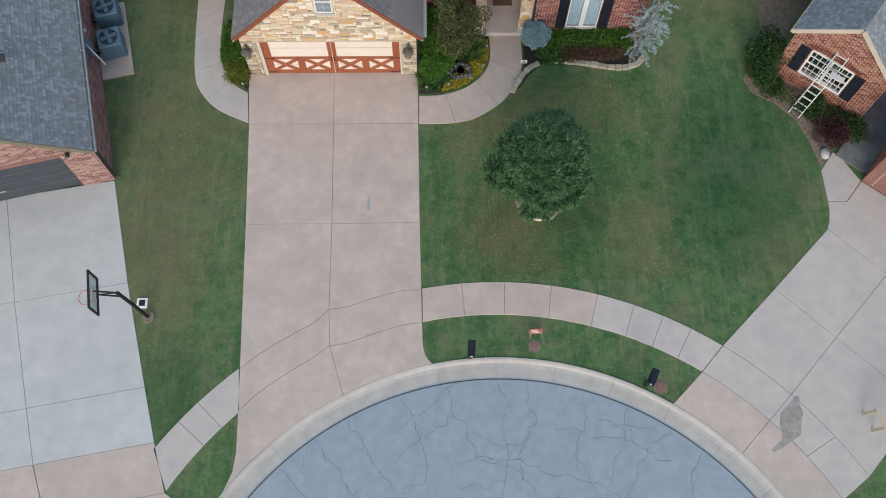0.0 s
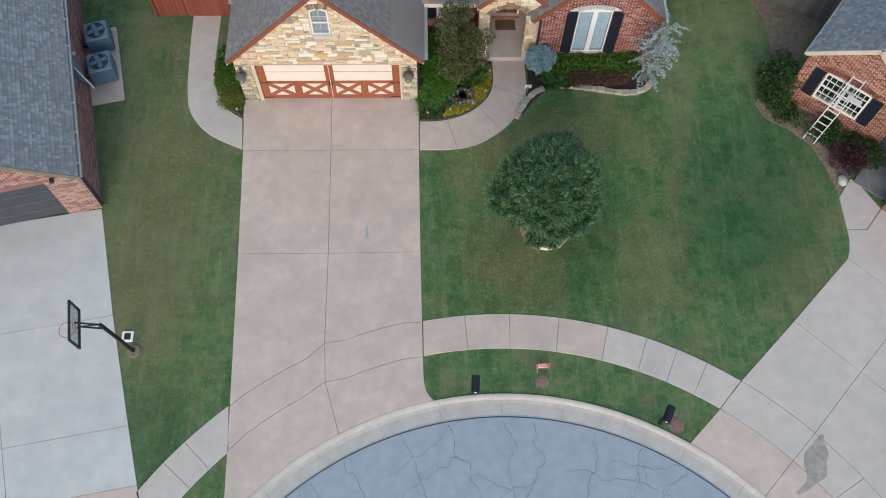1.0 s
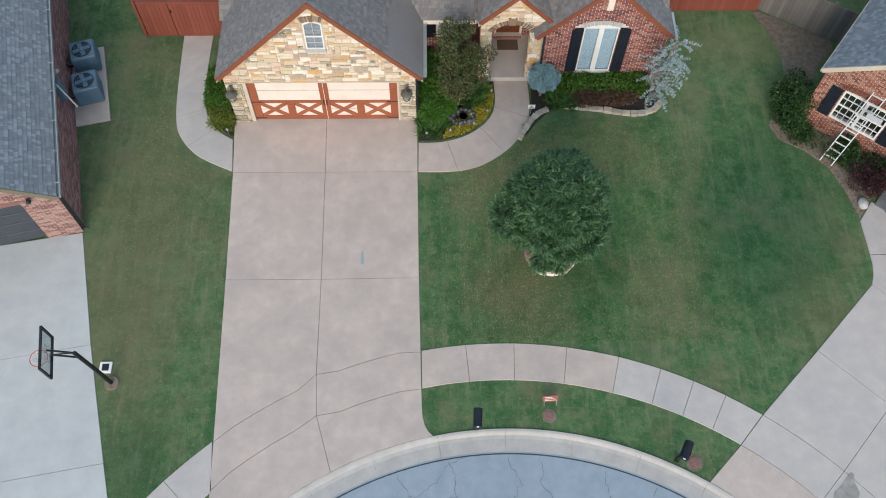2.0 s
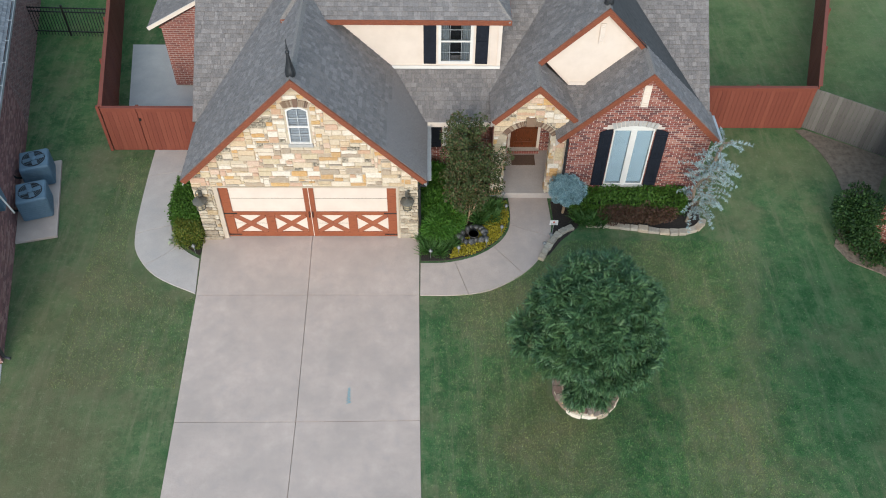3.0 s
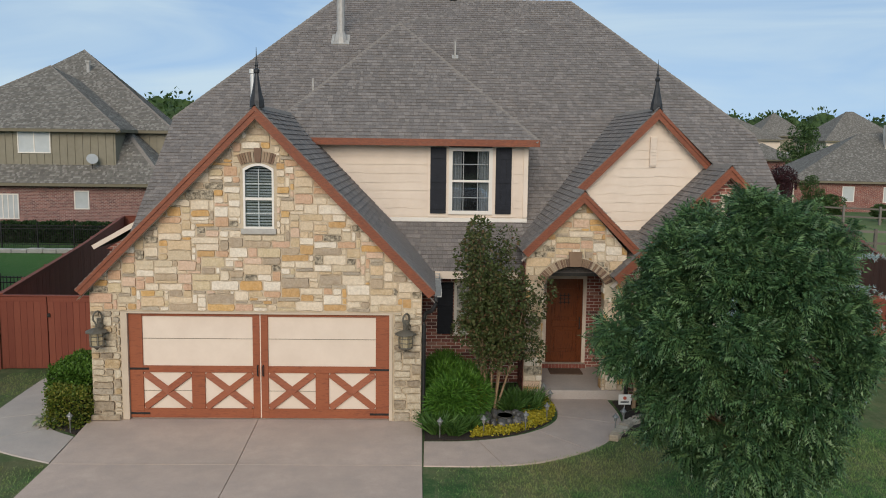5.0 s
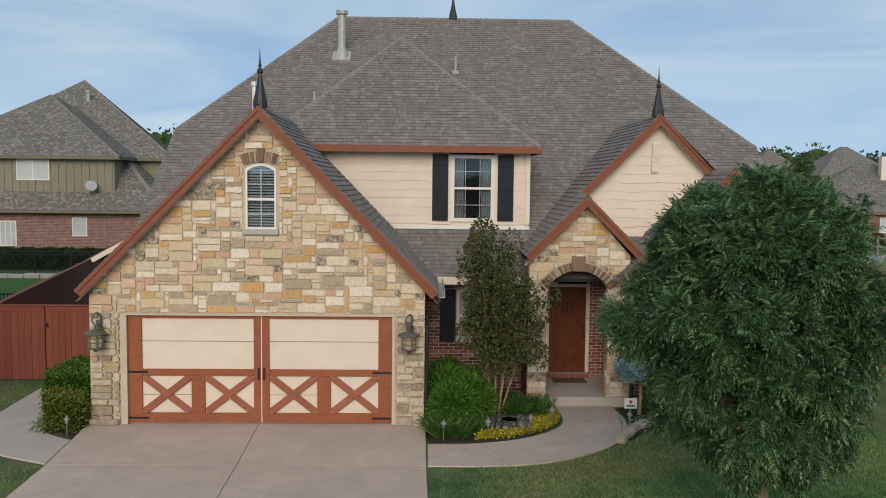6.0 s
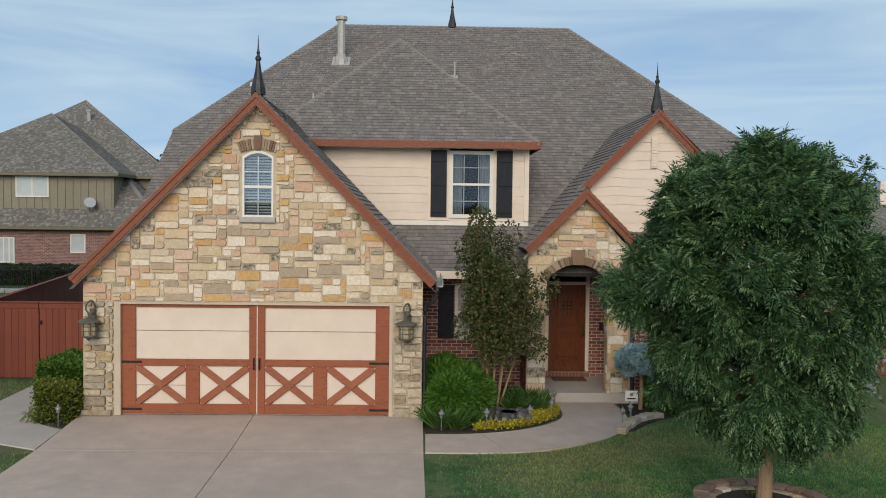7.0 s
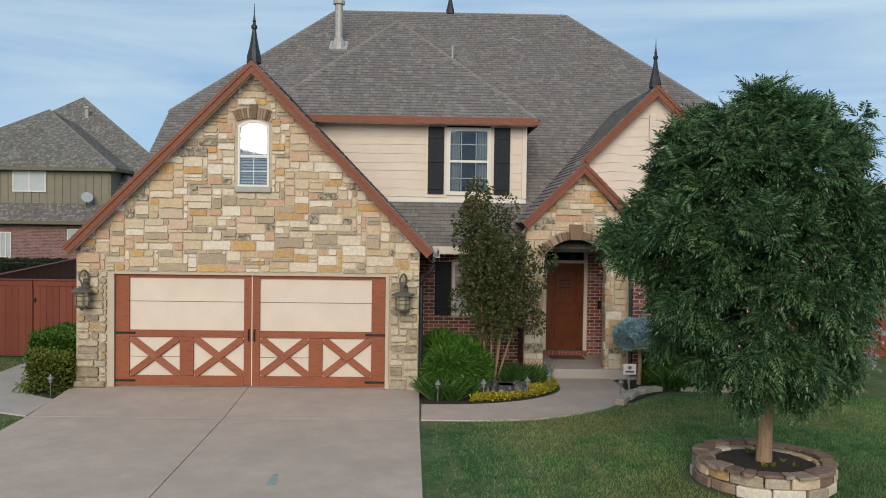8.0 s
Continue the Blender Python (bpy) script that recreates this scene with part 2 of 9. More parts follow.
M_DIRT = mat("bare_soil", [(0.115, 0.085, 0.06), (0.17, 0.13, 0.095), (0.22, 0.172, 0.128)], 6, 0.95, 0.5, 40, 0.02, 0.3)
M_SHINGLE = mat("shingles", [(0.150, 0.135, 0.126), (0.238, 0.213, 0.197), (0.342, 0.308, 0.282)], 20, 0.92, 0.35, 160, 0.004, 0.20, 0.5, None, "island",
                [(0.171, 0.152, 0.143), (0.219, 0.194, 0.182), (0.268, 0.234, 0.217), (0.195, 0.172, 0.162), (0.241, 0.207, 0.187), (0.305, 0.272, 0.253), (0.212, 0.190, 0.183), (0.169, 0.151, 0.144)], 0.60, grain=0.38, grainscale=75)
M_CAP = mat("cap_shingles", [(0.20, 0.178, 0.16), (0.30, 0.265, 0.236)], 26, 0.92, 0.3, 160, 0.004, 0.2, 0.5, grain=0.3, grainscale=75)
M_SHINGLE_BLUE = mat("slate_grey_shingles", [(0.193, 0.197, 0.202), (0.277, 0.280, 0.286)], 14, 0.92, 0.35, 160, 0.004, 0.2, 0.5, None, "island",
                     [(0.168, 0.172, 0.179), (0.235, 0.239, 0.246), (0.311, 0.316, 0.322), (0.210, 0.215, 0.221)], 0.65, grain=0.2, grainscale=120)
M_DECK = mat("roof_felt", [(0.05, 0.047, 0.045), (0.08, 0.075, 0.07)], 8, 0.95, 0.1)
M_CEDAR = mat("cedar_trim", [(0.205, 0.056, 0.025), (0.25, 0.075, 0.034), (0.15, 0.042, 0.021), (0.31, 0.135, 0.075)], 9, 0.6, 0.25, 60, 0.004, 0.35, 1.5, (0.14, 0.038, 0.02), stretch=(1, 1, 6))
M_DOORWOOD = mat("garage_door_wood", [(0.240, 0.065, 0.026), (0.296, 0.087, 0.035), (0.168, 0.043, 0.018)], 7, 0.6, 0.25, 70, 0.004, 0.35, 1.2, (0.173, 0.042, 0.021), stretch=(1, 1, 5))
M_ENTRY = mat("mahogany_door", [(0.072, 0.019, 0.007), (0.162, 0.047, 0.016), (0.047, 0.012, 0.005)], 7, 0.30, 0.12, 60, 0.003, 0.3, 1.5, stretch=(4, 4, 0.6))
M_CREAM = mat("cream_paint", [(0.63, 0.525, 0.435), (0.68, 0.575, 0.48)], 3, 0.6, 0.06, 50, 0.003, 0.12, 0.8)
M_TRIM = mat("pale_trim", [(0.66, 0.56, 0.47), (0.72, 0.62, 0.53)], 3, 0.6, 0.06, 50, 0.003, 0.15, 1.0)
M_CASING = mat("tan_casing", [(0.47, 0.385, 0.295), (0.54, 0.445, 0.345)], 3, 0.65, 0.1, 50, 0.003, 0.2, 1.0)
M_WHITE = mat("white_vinyl", [(0.65, 0.615, 0.565), (0.71, 0.675, 0.62)], 3, 0.5, 0, big=0.1)
M_STONE = mat("limestone", [(0.20, 0.145, 0.085), (0.50, 0.40, 0.275), (0.66, 0.565, 0.43), (0.80, 0.715, 0.585)], 13, 0.92, 0.8, 24, 0.018, 0.22, 5.0, (0.40, 0.27, 0.14), "object",
              [(0.66, 0.53, 0.38), (0.76, 0.645, 0.51), (0.56, 0.42, 0.26), (0.82, 0.74, 0.625), (0.60, 0.320, 0.09), (0.68, 0.54, 0.38), (0.58, 0.47, 0.33), (0.62, 0.36, 0.115),
               (0.74, 0.63, 0.49), (0.62, 0.52, 0.38), (0.65, 0.48, 0.305), (0.60, 0.37, 0.26), (0.80, 0.715, 0.60), (0.60, 0.485, 0.31), (0.52, 0.29, 0.10), (0.73, 0.62, 0.48), (0.42, 0.32, 0.225), (0.66, 0.46, 0.345), (0.56, 0.33, 0.205), (0.36, 0.285, 0.215), (0.80, 0.725, 0.62)], 0.80, grain=0.16, grainscale=30)
M_SLAB = mat("grey_ledge_stone", [(0.264, 0.220, 0.168), (0.432, 0.365, 0.280), (0.600, 0.516, 0.403)], 9, 0.92, 0.9, 26, 0.02, 0.25, 3.0, None, "object",
             [(0.480, 0.412, 0.325), (0.360, 0.307, 0.241), (0.552, 0.476, 0.375), (0.432, 0.354, 0.263), (0.516, 0.389, 0.263)], 0.55, stretch=(0.6, 1, 4), grain=0.2, grainscale=34)
M_FOSSIL = mat("mottled_stone", [(0.07, 0.06, 0.045), (0.20, 0.17, 0.125), (0.46, 0.39, 0.29), (0.62, 0.54, 0.42)], 17, 0.92, 1.0, 18, 0.02, 0.2, 3.0, grain=0.25, grainscale=30)
M_PIER = mat("weathered_limestone", [(0.15, 0.11, 0.075), (0.42, 0.34, 0.24), (0.60, 0.51, 0.385), (0.74, 0.655, 0.52)], 11, 0.92, 1.0, 22, 0.03, 0.35, 4.0, (0.26, 0.18, 0.10), "object",
             [(0.60, 0.50, 0.365), (0.42, 0.36, 0.275), (0.70, 0.61, 0.47), (0.30, 0.24, 0.175), (0.56, 0.44, 0.29), (0.66, 0.575, 0.44), (0.22, 0.175, 0.13), (0.50, 0.33, 0.15), (0.63, 0.54, 0.41), (0.38, 0.335, 0.275)], 0.62, grain=0.18, grainscale=38)
M_MORTAR = mat("mortar", [(0.43, 0.35, 0.255), (0.56, 0.465, 0.345)], 9, 0.95, 0.5, 40, 0.01, 0.3)
M_BMORTAR = mat("brick_mortar", [(0.52, 0.445, 0.385), (0.62, 0.54, 0.475)], 14, 0.95, 0.3, 60, 0.006, 0.2)
BRICKS = [(0.235, 0.075, 0.058), (0.165, 0.052, 0.045), (0.30, 0.115, 0.085), (0.10, 0.045, 0.045), (0.26, 0.085, 0.062), (0.20, 0.07, 0.058), (0.36, 0.18, 0.14), (0.14, 0.05, 0.045)]
M_BRICK = mat("red_brick", [(0.16, 0.052, 0.042), (0.28, 0.10, 0.075)], 20, 0.9, 0.4, 70, 0.006, 0.2, 2.0, None, "island", BRICKS, 0.8)
M_BRICK_O = mat("orange_brick", [(0.206, 0.069, 0.043), (0.327, 0.129, 0.077)], 20, 0.9, 0.4, 70, 0.006, 0.2, 2.0, None, "island",
                [(0.267, 0.096, 0.056), (0.198, 0.063, 0.037), (0.310, 0.133, 0.082), (0.146, 0.048, 0.034), (0.344, 0.185, 0.125)], 0.8)
M_BRICK_T = mat("rose_brick", [(0.20, 0.10, 0.085), (0.34, 0.19, 0.155)], 20, 0.9, 0.4, 70, 0.006, 0.2, 2.0, None, "island",
                [(0.33, 0.18, 0.145), (0.24, 0.115, 0.095), (0.40, 0.26, 0.21), (0.17, 0.085, 0.075), (0.36, 0.22, 0.18)], 0.8)
M_NAVY = mat("black_shutter_paint", [(0.009, 0.011, 0.017), (0.017, 0.020, 0.029)], 6, 0.55, 0.15, 50, 0.003, 0.2, spec=0.2)
M_IRON = mat("black_iron", [(0.012, 0.012, 0.013), (0.03, 0.03, 0.03)], 8, 0.5, 0.1, 60, 0.002, 0.2, metal=0.4)
M_BRONZE = mat("dark_bronze", [(0.034, 0.035, 0.038), (0.066, 0.067, 0.070)], 8, 0.5, 0.15, 60, 0.003, 0.3, metal=0.6)
M_GALV = mat("galvanised_steel", [(0.34, 0.325, 0.305), (0.44, 0.425, 0.40)], 8, 0.55, 0.08, 60, 0.002, 0.2, metal=0.25)
M_GUTTER = mat("pale_gutter", [(0.36, 0.37, 0.37), (0.44, 0.45, 0.45)], 5, 0.5, 0.05, 60, 0.002, 0.2, metal=0.3)
M_BLIND = mat("window_blind", [(0.24, 0.255, 0.25), (0.30, 0.315, 0.31)], 3, 0.7, 0, big=0.1)
M_BLIND_PALE = mat("pale_window_blind", [(0.575, 0.689, 0.702), (0.675, 0.793, 0.806)], 3, 0.7, 0, big=0.1)
# near-black: the shade of unlit rooms and fan wells put into the colour
M_DARK = mat("shade_black", [(0.010, 0.010, 0.011), (0.02, 0.02, 0.021)], 2, 0.9, 0)
M_CURTAIN = mat("curtain", [(0.25, 0.26, 0.255), (0.38, 0.39, 0.38)], 3, 0.9, 0.1, 20, big=0.2)
M_GLASS = glass_mat("window_glass")
M_TRANSOM = glass_mat("transom_glass", (0.7, 0.75, 0.8), 0.05)
M_FENCE = mat("red_stained_fence", [(0.161, 0.039, 0.024), (0.207, 0.054, 0.030), (0.124, 0.030, 0.018)], 5, 0.75, 0.3, 50, 0.004, 0.3, 0.8, None, "object",
              [(0.184, 0.047, 0.028), (0.152, 0.036, 0.022), (0.212, 0.059, 0.035)], 0.5, stretch=(5, 5, 0.6))
M_GREYWOOD = mat("weathered_wood", [(0.12, 0.105, 0.09), (0.18, 0.16, 0.14), (0.09, 0.078, 0.068)], 5, 0.9, 0.4, 50, 0.006, 0.3, 0.8, None, "object",
                 [(0.16, 0.142, 0.122), (0.115, 0.10, 0.085), (0.20, 0.18, 0.157)], 0.5, stretch=(5, 5, 0.6))
M_BARK = mat("bark", [(0.16, 0.115, 0.08), (0.24, 0.185, 0.135), (0.11, 0.08, 0.06)], 10, 0.95, 0.7, 30, 0.02, 0.2, stretch=(3, 3, 0.6))
M_BARK_PALE = mat("smooth_tan_bark", [(0.25, 0.16, 0.09), (0.34, 0.23, 0.14), (0.18, 0.115, 0.068)], 8, 0.85, 0.4, 30, 0.012, 0.2, stretch=(3, 3, 0.6))
M_PISTACHE = leafy("pistache_leaf", [(0.030, 0.078, 0.032), (0.054, 0.124, 0.048), (0.088, 0.177, 0.067), (0.142, 0.240, 0.091)], 0.42, 0.18, 0.45)
M_MYRTLE = leafy("myrtle_leaf", [(0.037, 0.056, 0.018), (0.062, 0.085, 0.026), (0.086, 0.110, 0.035), (0.138, 0.081, 0.043)])
M_BOX = leafy("hedge_leaf", [(0.035, 0.085, 0.010), (0.058, 0.130, 0.016), (0.085, 0.175, 0.024), (0.12, 0.22, 0.035)])
M_HEDGE_Y = leafy("yellow_green_leaf", [(0.09, 0.11, 0.015), (0.15, 0.165, 0.02), (0.22, 0.21, 0.03), (0.07, 0.10, 0.02)])
M_GOLD = leafy("golden_leaf", [(0.30, 0.25, 0.018), (0.42, 0.34, 0.025), (0.50, 0.42, 0.05), (0.22, 0.21, 0.02)])
M_GRASSY = leafy("strap_leaf", [(0.034, 0.088, 0.016), (0.062, 0.138, 0.028), (0.105, 0.195, 0.046)])
M_MOUND = leafy("mound_leaf", [(0.030, 0.093, 0.010), (0.053, 0.142, 0.016), (0.080, 0.195, 0.024), (0.120, 0.249, 0.036)])
M_BLUE = leafy("blue_needle", [(0.150, 0.253, 0.266), (0.232, 0.357, 0.376), (0.328, 0.465, 0.478), (0.437, 0.573, 0.588)])
M_CEDARBLUE = leafy("blue_cedar_needle", [(0.22, 0.30, 0.30), (0.32, 0.415, 0.415), (0.44, 0.53, 0.53)])
M_PURPLE = leafy("purple_leaf", [(0.030, 0.010, 0.014), (0.050, 0.018, 0.022), (0.075, 0.026, 0.028)])
M_BARBERRY = leafy("barberry_leaf", [(0.085, 0.040, 0.028), (0.130, 0.062, 0.040), (0.105, 0.070, 0.036), (0.060, 0.036, 0.024)])
M_WOODS = leafy("woodland_leaf", [(0.022, 0.052, 0.014), (0.040, 0.080, 0.022), (0.060, 0.108, 0.03), (0.08, 0.13, 0.04)])
M_TAN = mat("tan_siding", [(0.205, 0.185, 0.138), (0.24, 0.217, 0.165)], 3, 0.75, 0.05, 40, 0.003, 0.15, 0.6)
M_TANTRIM = mat("tan_fascia", [(0.145, 0.125, 0.085), (0.17, 0.15, 0.105)], 3, 0.75, 0.05, 40, 0.003, 0.15)
M_SILL = mat("stone_sill", [(0.36, 0.34, 0.31), (0.45, 0.43, 0.40)], 12, 0.9, 0.4, 50, 0.006, 0.2)
M_BLUEAC = mat("blue_grey_enamel", [(0.095, 0.155, 0.205), (0.125, 0.19, 0.245)], 6, 0.5, 0.05, 40, 0.002, 0.25)
M_RED = mat("red_sign_paint", [(0.42, 0.08, 0.05), (0.48, 0.10, 0.06)], 6, 0.6, 0, big=0.2)
M_PINE = mat("raw_lumber", [(0.42, 0.33, 0.215), (0.50, 0.40, 0.27)], 6, 0.8, 0.2, 40, 0.003, 0.2, stretch=(5, 5, 0.6))
M_GOLDWOOD = mat("new_fence_wood", [(0.42, 0.27, 0.10), (0.50, 0.33, 0.13)], 6, 0.8, 0.2, 40, 0.003, 0.2)
M_ROCK = mat("flagstone", [(0.104, 0.065, 0.048), (0.216, 0.144, 0.107), (0.400, 0.319, 0.252)], 9, 0.9, 0.8, 24, 0.025, 0.3, 2.5, (0.128, 0.065, 0.044), "object",
             [(0.216, 0.137, 0.104), (0.288, 0.205, 0.152), (0.160, 0.095, 0.074), (0.336, 0.228, 0.148), (0.240, 0.163, 0.130), (0.400, 0.327, 0.252), (0.200, 0.114, 0.085)], 0.55)



# ---- builders ----
def mesh_of(name, verts, faces, material):
    me = bpy.data.meshes.new(name)
    me.from_pydata([tuple(v) for v in verts], [], faces)
    me.validate(clean_customdata=False)
    me.materials.append(material)
    return me


def hold(ob, parent):
    if parent is not None:
        ob.parent = parent
        ob.matrix_parent_inverse = Matrix() if parent.parent else parent.matrix_basis.inverted()
    return ob


def part(name, bm, material, parent=None, label=""):
    """Link a bmesh as one mesh object, under a thing or part if given."""
    me = bpy.data.meshes.new(name)
    bmesh.ops.recalc_face_normals(bm, faces=bm.faces)
    bm.to_mesh(me)
    bm.free()
    me.materials.append(material)
    return tagged(hold(new(name, me), parent), label)


def raw(name, verts, faces, material, parent=None, label="", kind=""):
    return tagged(hold(new(name, mesh_of(name, verts, faces, material)), parent), label, kind=kind)


def thing(name, label, category, at=(0, 0, 0), group="", kind=""):
    ob = tagged(new(name), label, category, group, kind)
    ob.location = at
    return ob


def box(bm, x0, x1, y0, y1, z0, z1, m=None, bevel=0.0):
    vs = [Vector((x, y, z)) for z in (z0, z1) for y in (y0, y1) for x in (x0, x1)]
    if m is not None:
        vs = [m @ v for v in vs]
    v = [bm.verts.new(p) for p in vs]
    fs = [bm.faces.new([v[k] for k in q]) for q in ((0, 2, 3, 1), (4, 5, 7, 6), (0, 1, 5, 4), (2, 6, 7, 3), (0, 4, 6, 2), (1, 3, 7, 5))]
    if bevel:
        es = list({e for f in fs for e in f.edges})
        bmesh.ops.bevel(bm, geom=es, offset=bevel, segments=1, affect="EDGES")


def boxbm(*a, m=None, bevel=0.0):
    bm = bmesh.new()
    box(bm, *a, m=m, bevel=bevel)
    return bm


def beam(bm, p, q, w, h, up=(0, 0, 1), bevel=0.0):
    """A square bar from p to q, w wide and h high."""
    p, q, up = Vector(p), Vector(q), Vector(up)
    d = (q - p).normalized()
    s = d.cross(up).normalized()
    u = s.cross(d).normalized()
    m = Matrix((( *s, 0), (*d, 0), (*u, 0), (0, 0, 0, 1))).transposed()
    m.translation = p
    box(bm, -w / 2, w / 2, 0, (q - p).length, -h / 2, h / 2, m, bevel)


def beambm(*a, **k):
    bm = bmesh.new()
    beam(bm, *a, **k)
    return bm


def tube(bm, pts, radii, n=8):
    """A round bar through the points, with a radius at each."""
    rings = []
    for k, p in enumerate(pts):
        p = Vector(p)
        d = (Vector(pts[min(k + 1, len(pts) - 1)]) - Vector(pts[max(k - 1, 0)])).normalized()
        s = d.orthogonal().normalized() if abs(d.z) > 0.99 else d.cross(Vector((0, 0, 1))).normalized()
        u = s.cross(d)
        r = radii[k] if isinstance(radii, (list, tuple)) else radii
        rings.append([bm.verts.new(p + r * (math.cos(6.2832 * a / n) * s + math.sin(6.2832 * a / n) * u)) for a in range(n)])
    for r0, r1 in zip(rings, rings[1:]):
        for a in range(n):
            bm.faces.new((r0[a], r0[(a + 1) % n], r1[(a + 1) % n], r1[a]))
    bm.faces.new(rings[0])
    bm.faces.new(rings[-1][::-1])


def tubebm(pts, radii, n=8):
    bm = bmesh.new()
    tube(bm, pts, radii, n)
    return bm


def lathe(prof, at=(0, 0, 0), n=16):
    """A turned body: rows of radius and height."""
    bm = bmesh.new()
    tube(bm, [(at[0], at[1], at[2] + z) for _, z in prof], [max(r, 0.001) for r, _ in prof], n)
    return bm


def prism(bm, poly, lo, hi, axis="z"):
    """A plate with the outline poly between lo and hi on the axis; for y the outline is in x and z."""
    def at(p, k):
        return (p[0], p[1], k) if axis == "z" else (p[0], k, p[1]) if axis == "y" else (k, p[0], p[1])
    a = [bm.verts.new(at(p, lo)) for p in poly]
    b = [bm.verts.new(at(p, hi)) for p in poly]
    n = len(poly)
    bm.faces.new(a[::-1])
    top = bm.faces.new(b)
    for k in range(n):
        bm.faces.new((a[k], a[(k + 1) % n], b[(k + 1) % n], b[k]))
    return top


def prismbm(*a, **k):
    bm = bmesh.new()
    prism(bm, *a, **k)
    return bm


def clip(poly, p, n):
    """The part of a convex outline on the side of the line through p to which n points."""
    out = []
    for k in range(len(poly)):
        a, b = poly[k - 1], poly[k]
        da = (a[0] - p[0]) * n[0] + (a[1] - p[1]) * n[1]
        db = (b[0] - p[0]) * n[0] + (b[1] - p[1]) * n[1]
        if (da < 0) != (db < 0):
            t = da / (da - db)
            out.append((a[0] + t * (b[0] - a[0]), a[1] + t * (b[1] - a[1])))
        if db >= 0:
            out.append(b)
    return out


def area(poly):
    return 0.5 * abs(sum(poly[k - 1][0] * poly[k][1] - poly[k][0] * poly[k - 1][1] for k in range(len(poly)))) if len(poly) > 2 else 0.0


def within(poly, bound):
    """A convex outline cut to a convex bound."""
    s = sum(bound[k - 1][0] * bound[k][1] - bound[k][0] * bound[k - 1][1] for k in range(len(bound)))
    for k in range(len(bound)):
        a, b = bound[k - 1], bound[k]
        n = (-(b[1] - a[1]), b[0] - a[0])
        poly = clip(poly, a, n if s > 0 else (-n[0], -n[1]))
        if len(poly) < 3:
            return []
    return poly


def avoid(poly, rects=(), circles=()):
    """Cut a piece back from openings: on the side that leaves most of it."""
    for x0, x1, z0, z1 in rects:
        if not poly:
            return []
        xs, zs = [p[0] for p in poly], [p[1] for p in poly]
        if min(xs) < x1 and max(xs) > x0 and min(zs) < z1 and max(zs) > z0:
            poly = max((clip(poly, (x0, 0), (-1, 0)), clip(poly, (x1, 0), (1, 0)), clip(poly, (0, z0), (0, -1)), clip(poly, (0, z1), (0, 1))), key=area)
    for cx, cz, r, zmin in circles:
        if not poly:
            return []
        mx, mz = sum(p[0] for p in poly) / len(poly), sum(p[1] for p in poly) / len(poly)
        if max(p[1] for p in poly) > zmin:
            d = math.hypot(mx - cx, mz - cz) or 1e-6
            n = ((mx - cx) / d, (mz - cz) / d)
            poly = clip(poly, (cx + r * n[0], cz + r * n[1]), n)
    return poly if area(poly) > 0.0004 else []


class Plane:
    """A flat surface with its own axes: u level, v up the slope, n outwards."""
    def __init__(self, pts, outward):
        self.pts = [Vector(p) for p in pts]
        n = Vector((0, 0, 0))
        for k in range(len(pts)):
            a, b = self.pts[k - 1], self.pts[k]
            n += a.cross(b)
        n.normalize()
        if n.dot(Vector(outward)) < 0:
            n = -n
        self.n, self.o = n, self.pts[0]
        self.u = Vector((0, 0, 1)).cross(n).normalized()
        self.v = n.cross(self.u).normalized()
        self.poly = [((p - self.o).dot(self.u), (p - self.o).dot(self.v)) for p in self.pts]

    def at(self, u, v, h=0.0):
        return self.o + u * self.u + v * self.v + h * self.n


def pieces_mesh(plane, polys, h0, h1, wedge=0.0, chamfer=0.0):
    """Many small plates on a plane as vertices and faces; wedge lifts the lower edge of each."""
    vs, fs = [], []
    for poly in polys:
        n, b = len(poly), len(vs)
        vmin, vmax = min(p[1] for p in poly), max(p[1] for p in poly)
        jit = random.uniform(-0.15, 0.15) * (h1 - h0)
        for p in poly:
            vs.append(plane.at(p[0], p[1], h0))
        cx, cz = sum(p[0] for p in poly) / n, sum(p[1] for p in poly) / n
        for p in poly:
            lift = h1 + jit - wedge * (p[1] - vmin) / max(vmax - vmin, 0.02)
            f = 1.0
            if chamfer:
                d = math.hypot(p[0] - cx, p[1] - cz)
                f = max(0.5, 1 - chamfer / max(d, 0.01))
            vs.append(plane.at(cx + (p[0] - cx) * f, cz + (p[1] - cz) * f, lift))
        fs.append([b + n + k for k in range(n)])
        fs += [[b + k, b + (k + 1) % n, b + n + (k + 1) % n, b + n + k] for k in range(n)]
    return vs, fs


def shingle_polys(plane, course=0.128, width=(0.07, 0.17)):
    us, vs = [p[0] for p in plane.poly], [p[1] for p in plane.poly]
    out, v = [], min(vs)
    while v < max(vs):
        u = min(us) - random.uniform(0, 0.4)
        while u < max(us):
            w = random.uniform(*width)
            q = within([(u, v - 0.012), (u + w - 0.004, v - 0.012), (u + w - 0.004, v + course), (u, v + course)], plane.poly)
            if area(q) > 0.0008:
                out.append(q)
            u += w
        v += course
    return out


def brick_polys(plane, rects=(), circles=(), bw=0.200, bh=0.060, gap=0.0145):
    us, vs = [p[0] for p in plane.poly], [p[1] for p in plane.poly]
    out, row, v = [], 0, min(vs)
    while v < max(vs):
        u = min(us) - (0.5 * (bw + gap) if row % 2 else 0)
        while u < max(us):
            q = within([(u, v), (u + bw, v), (u + bw, v + bh), (u, v + bh)], plane.poly)
            q = avoid(q, rects, circles) if q else q
            if q:
                out.append(q)
            u += bw + gap
        v += bh + gap
        row += 1
    return out


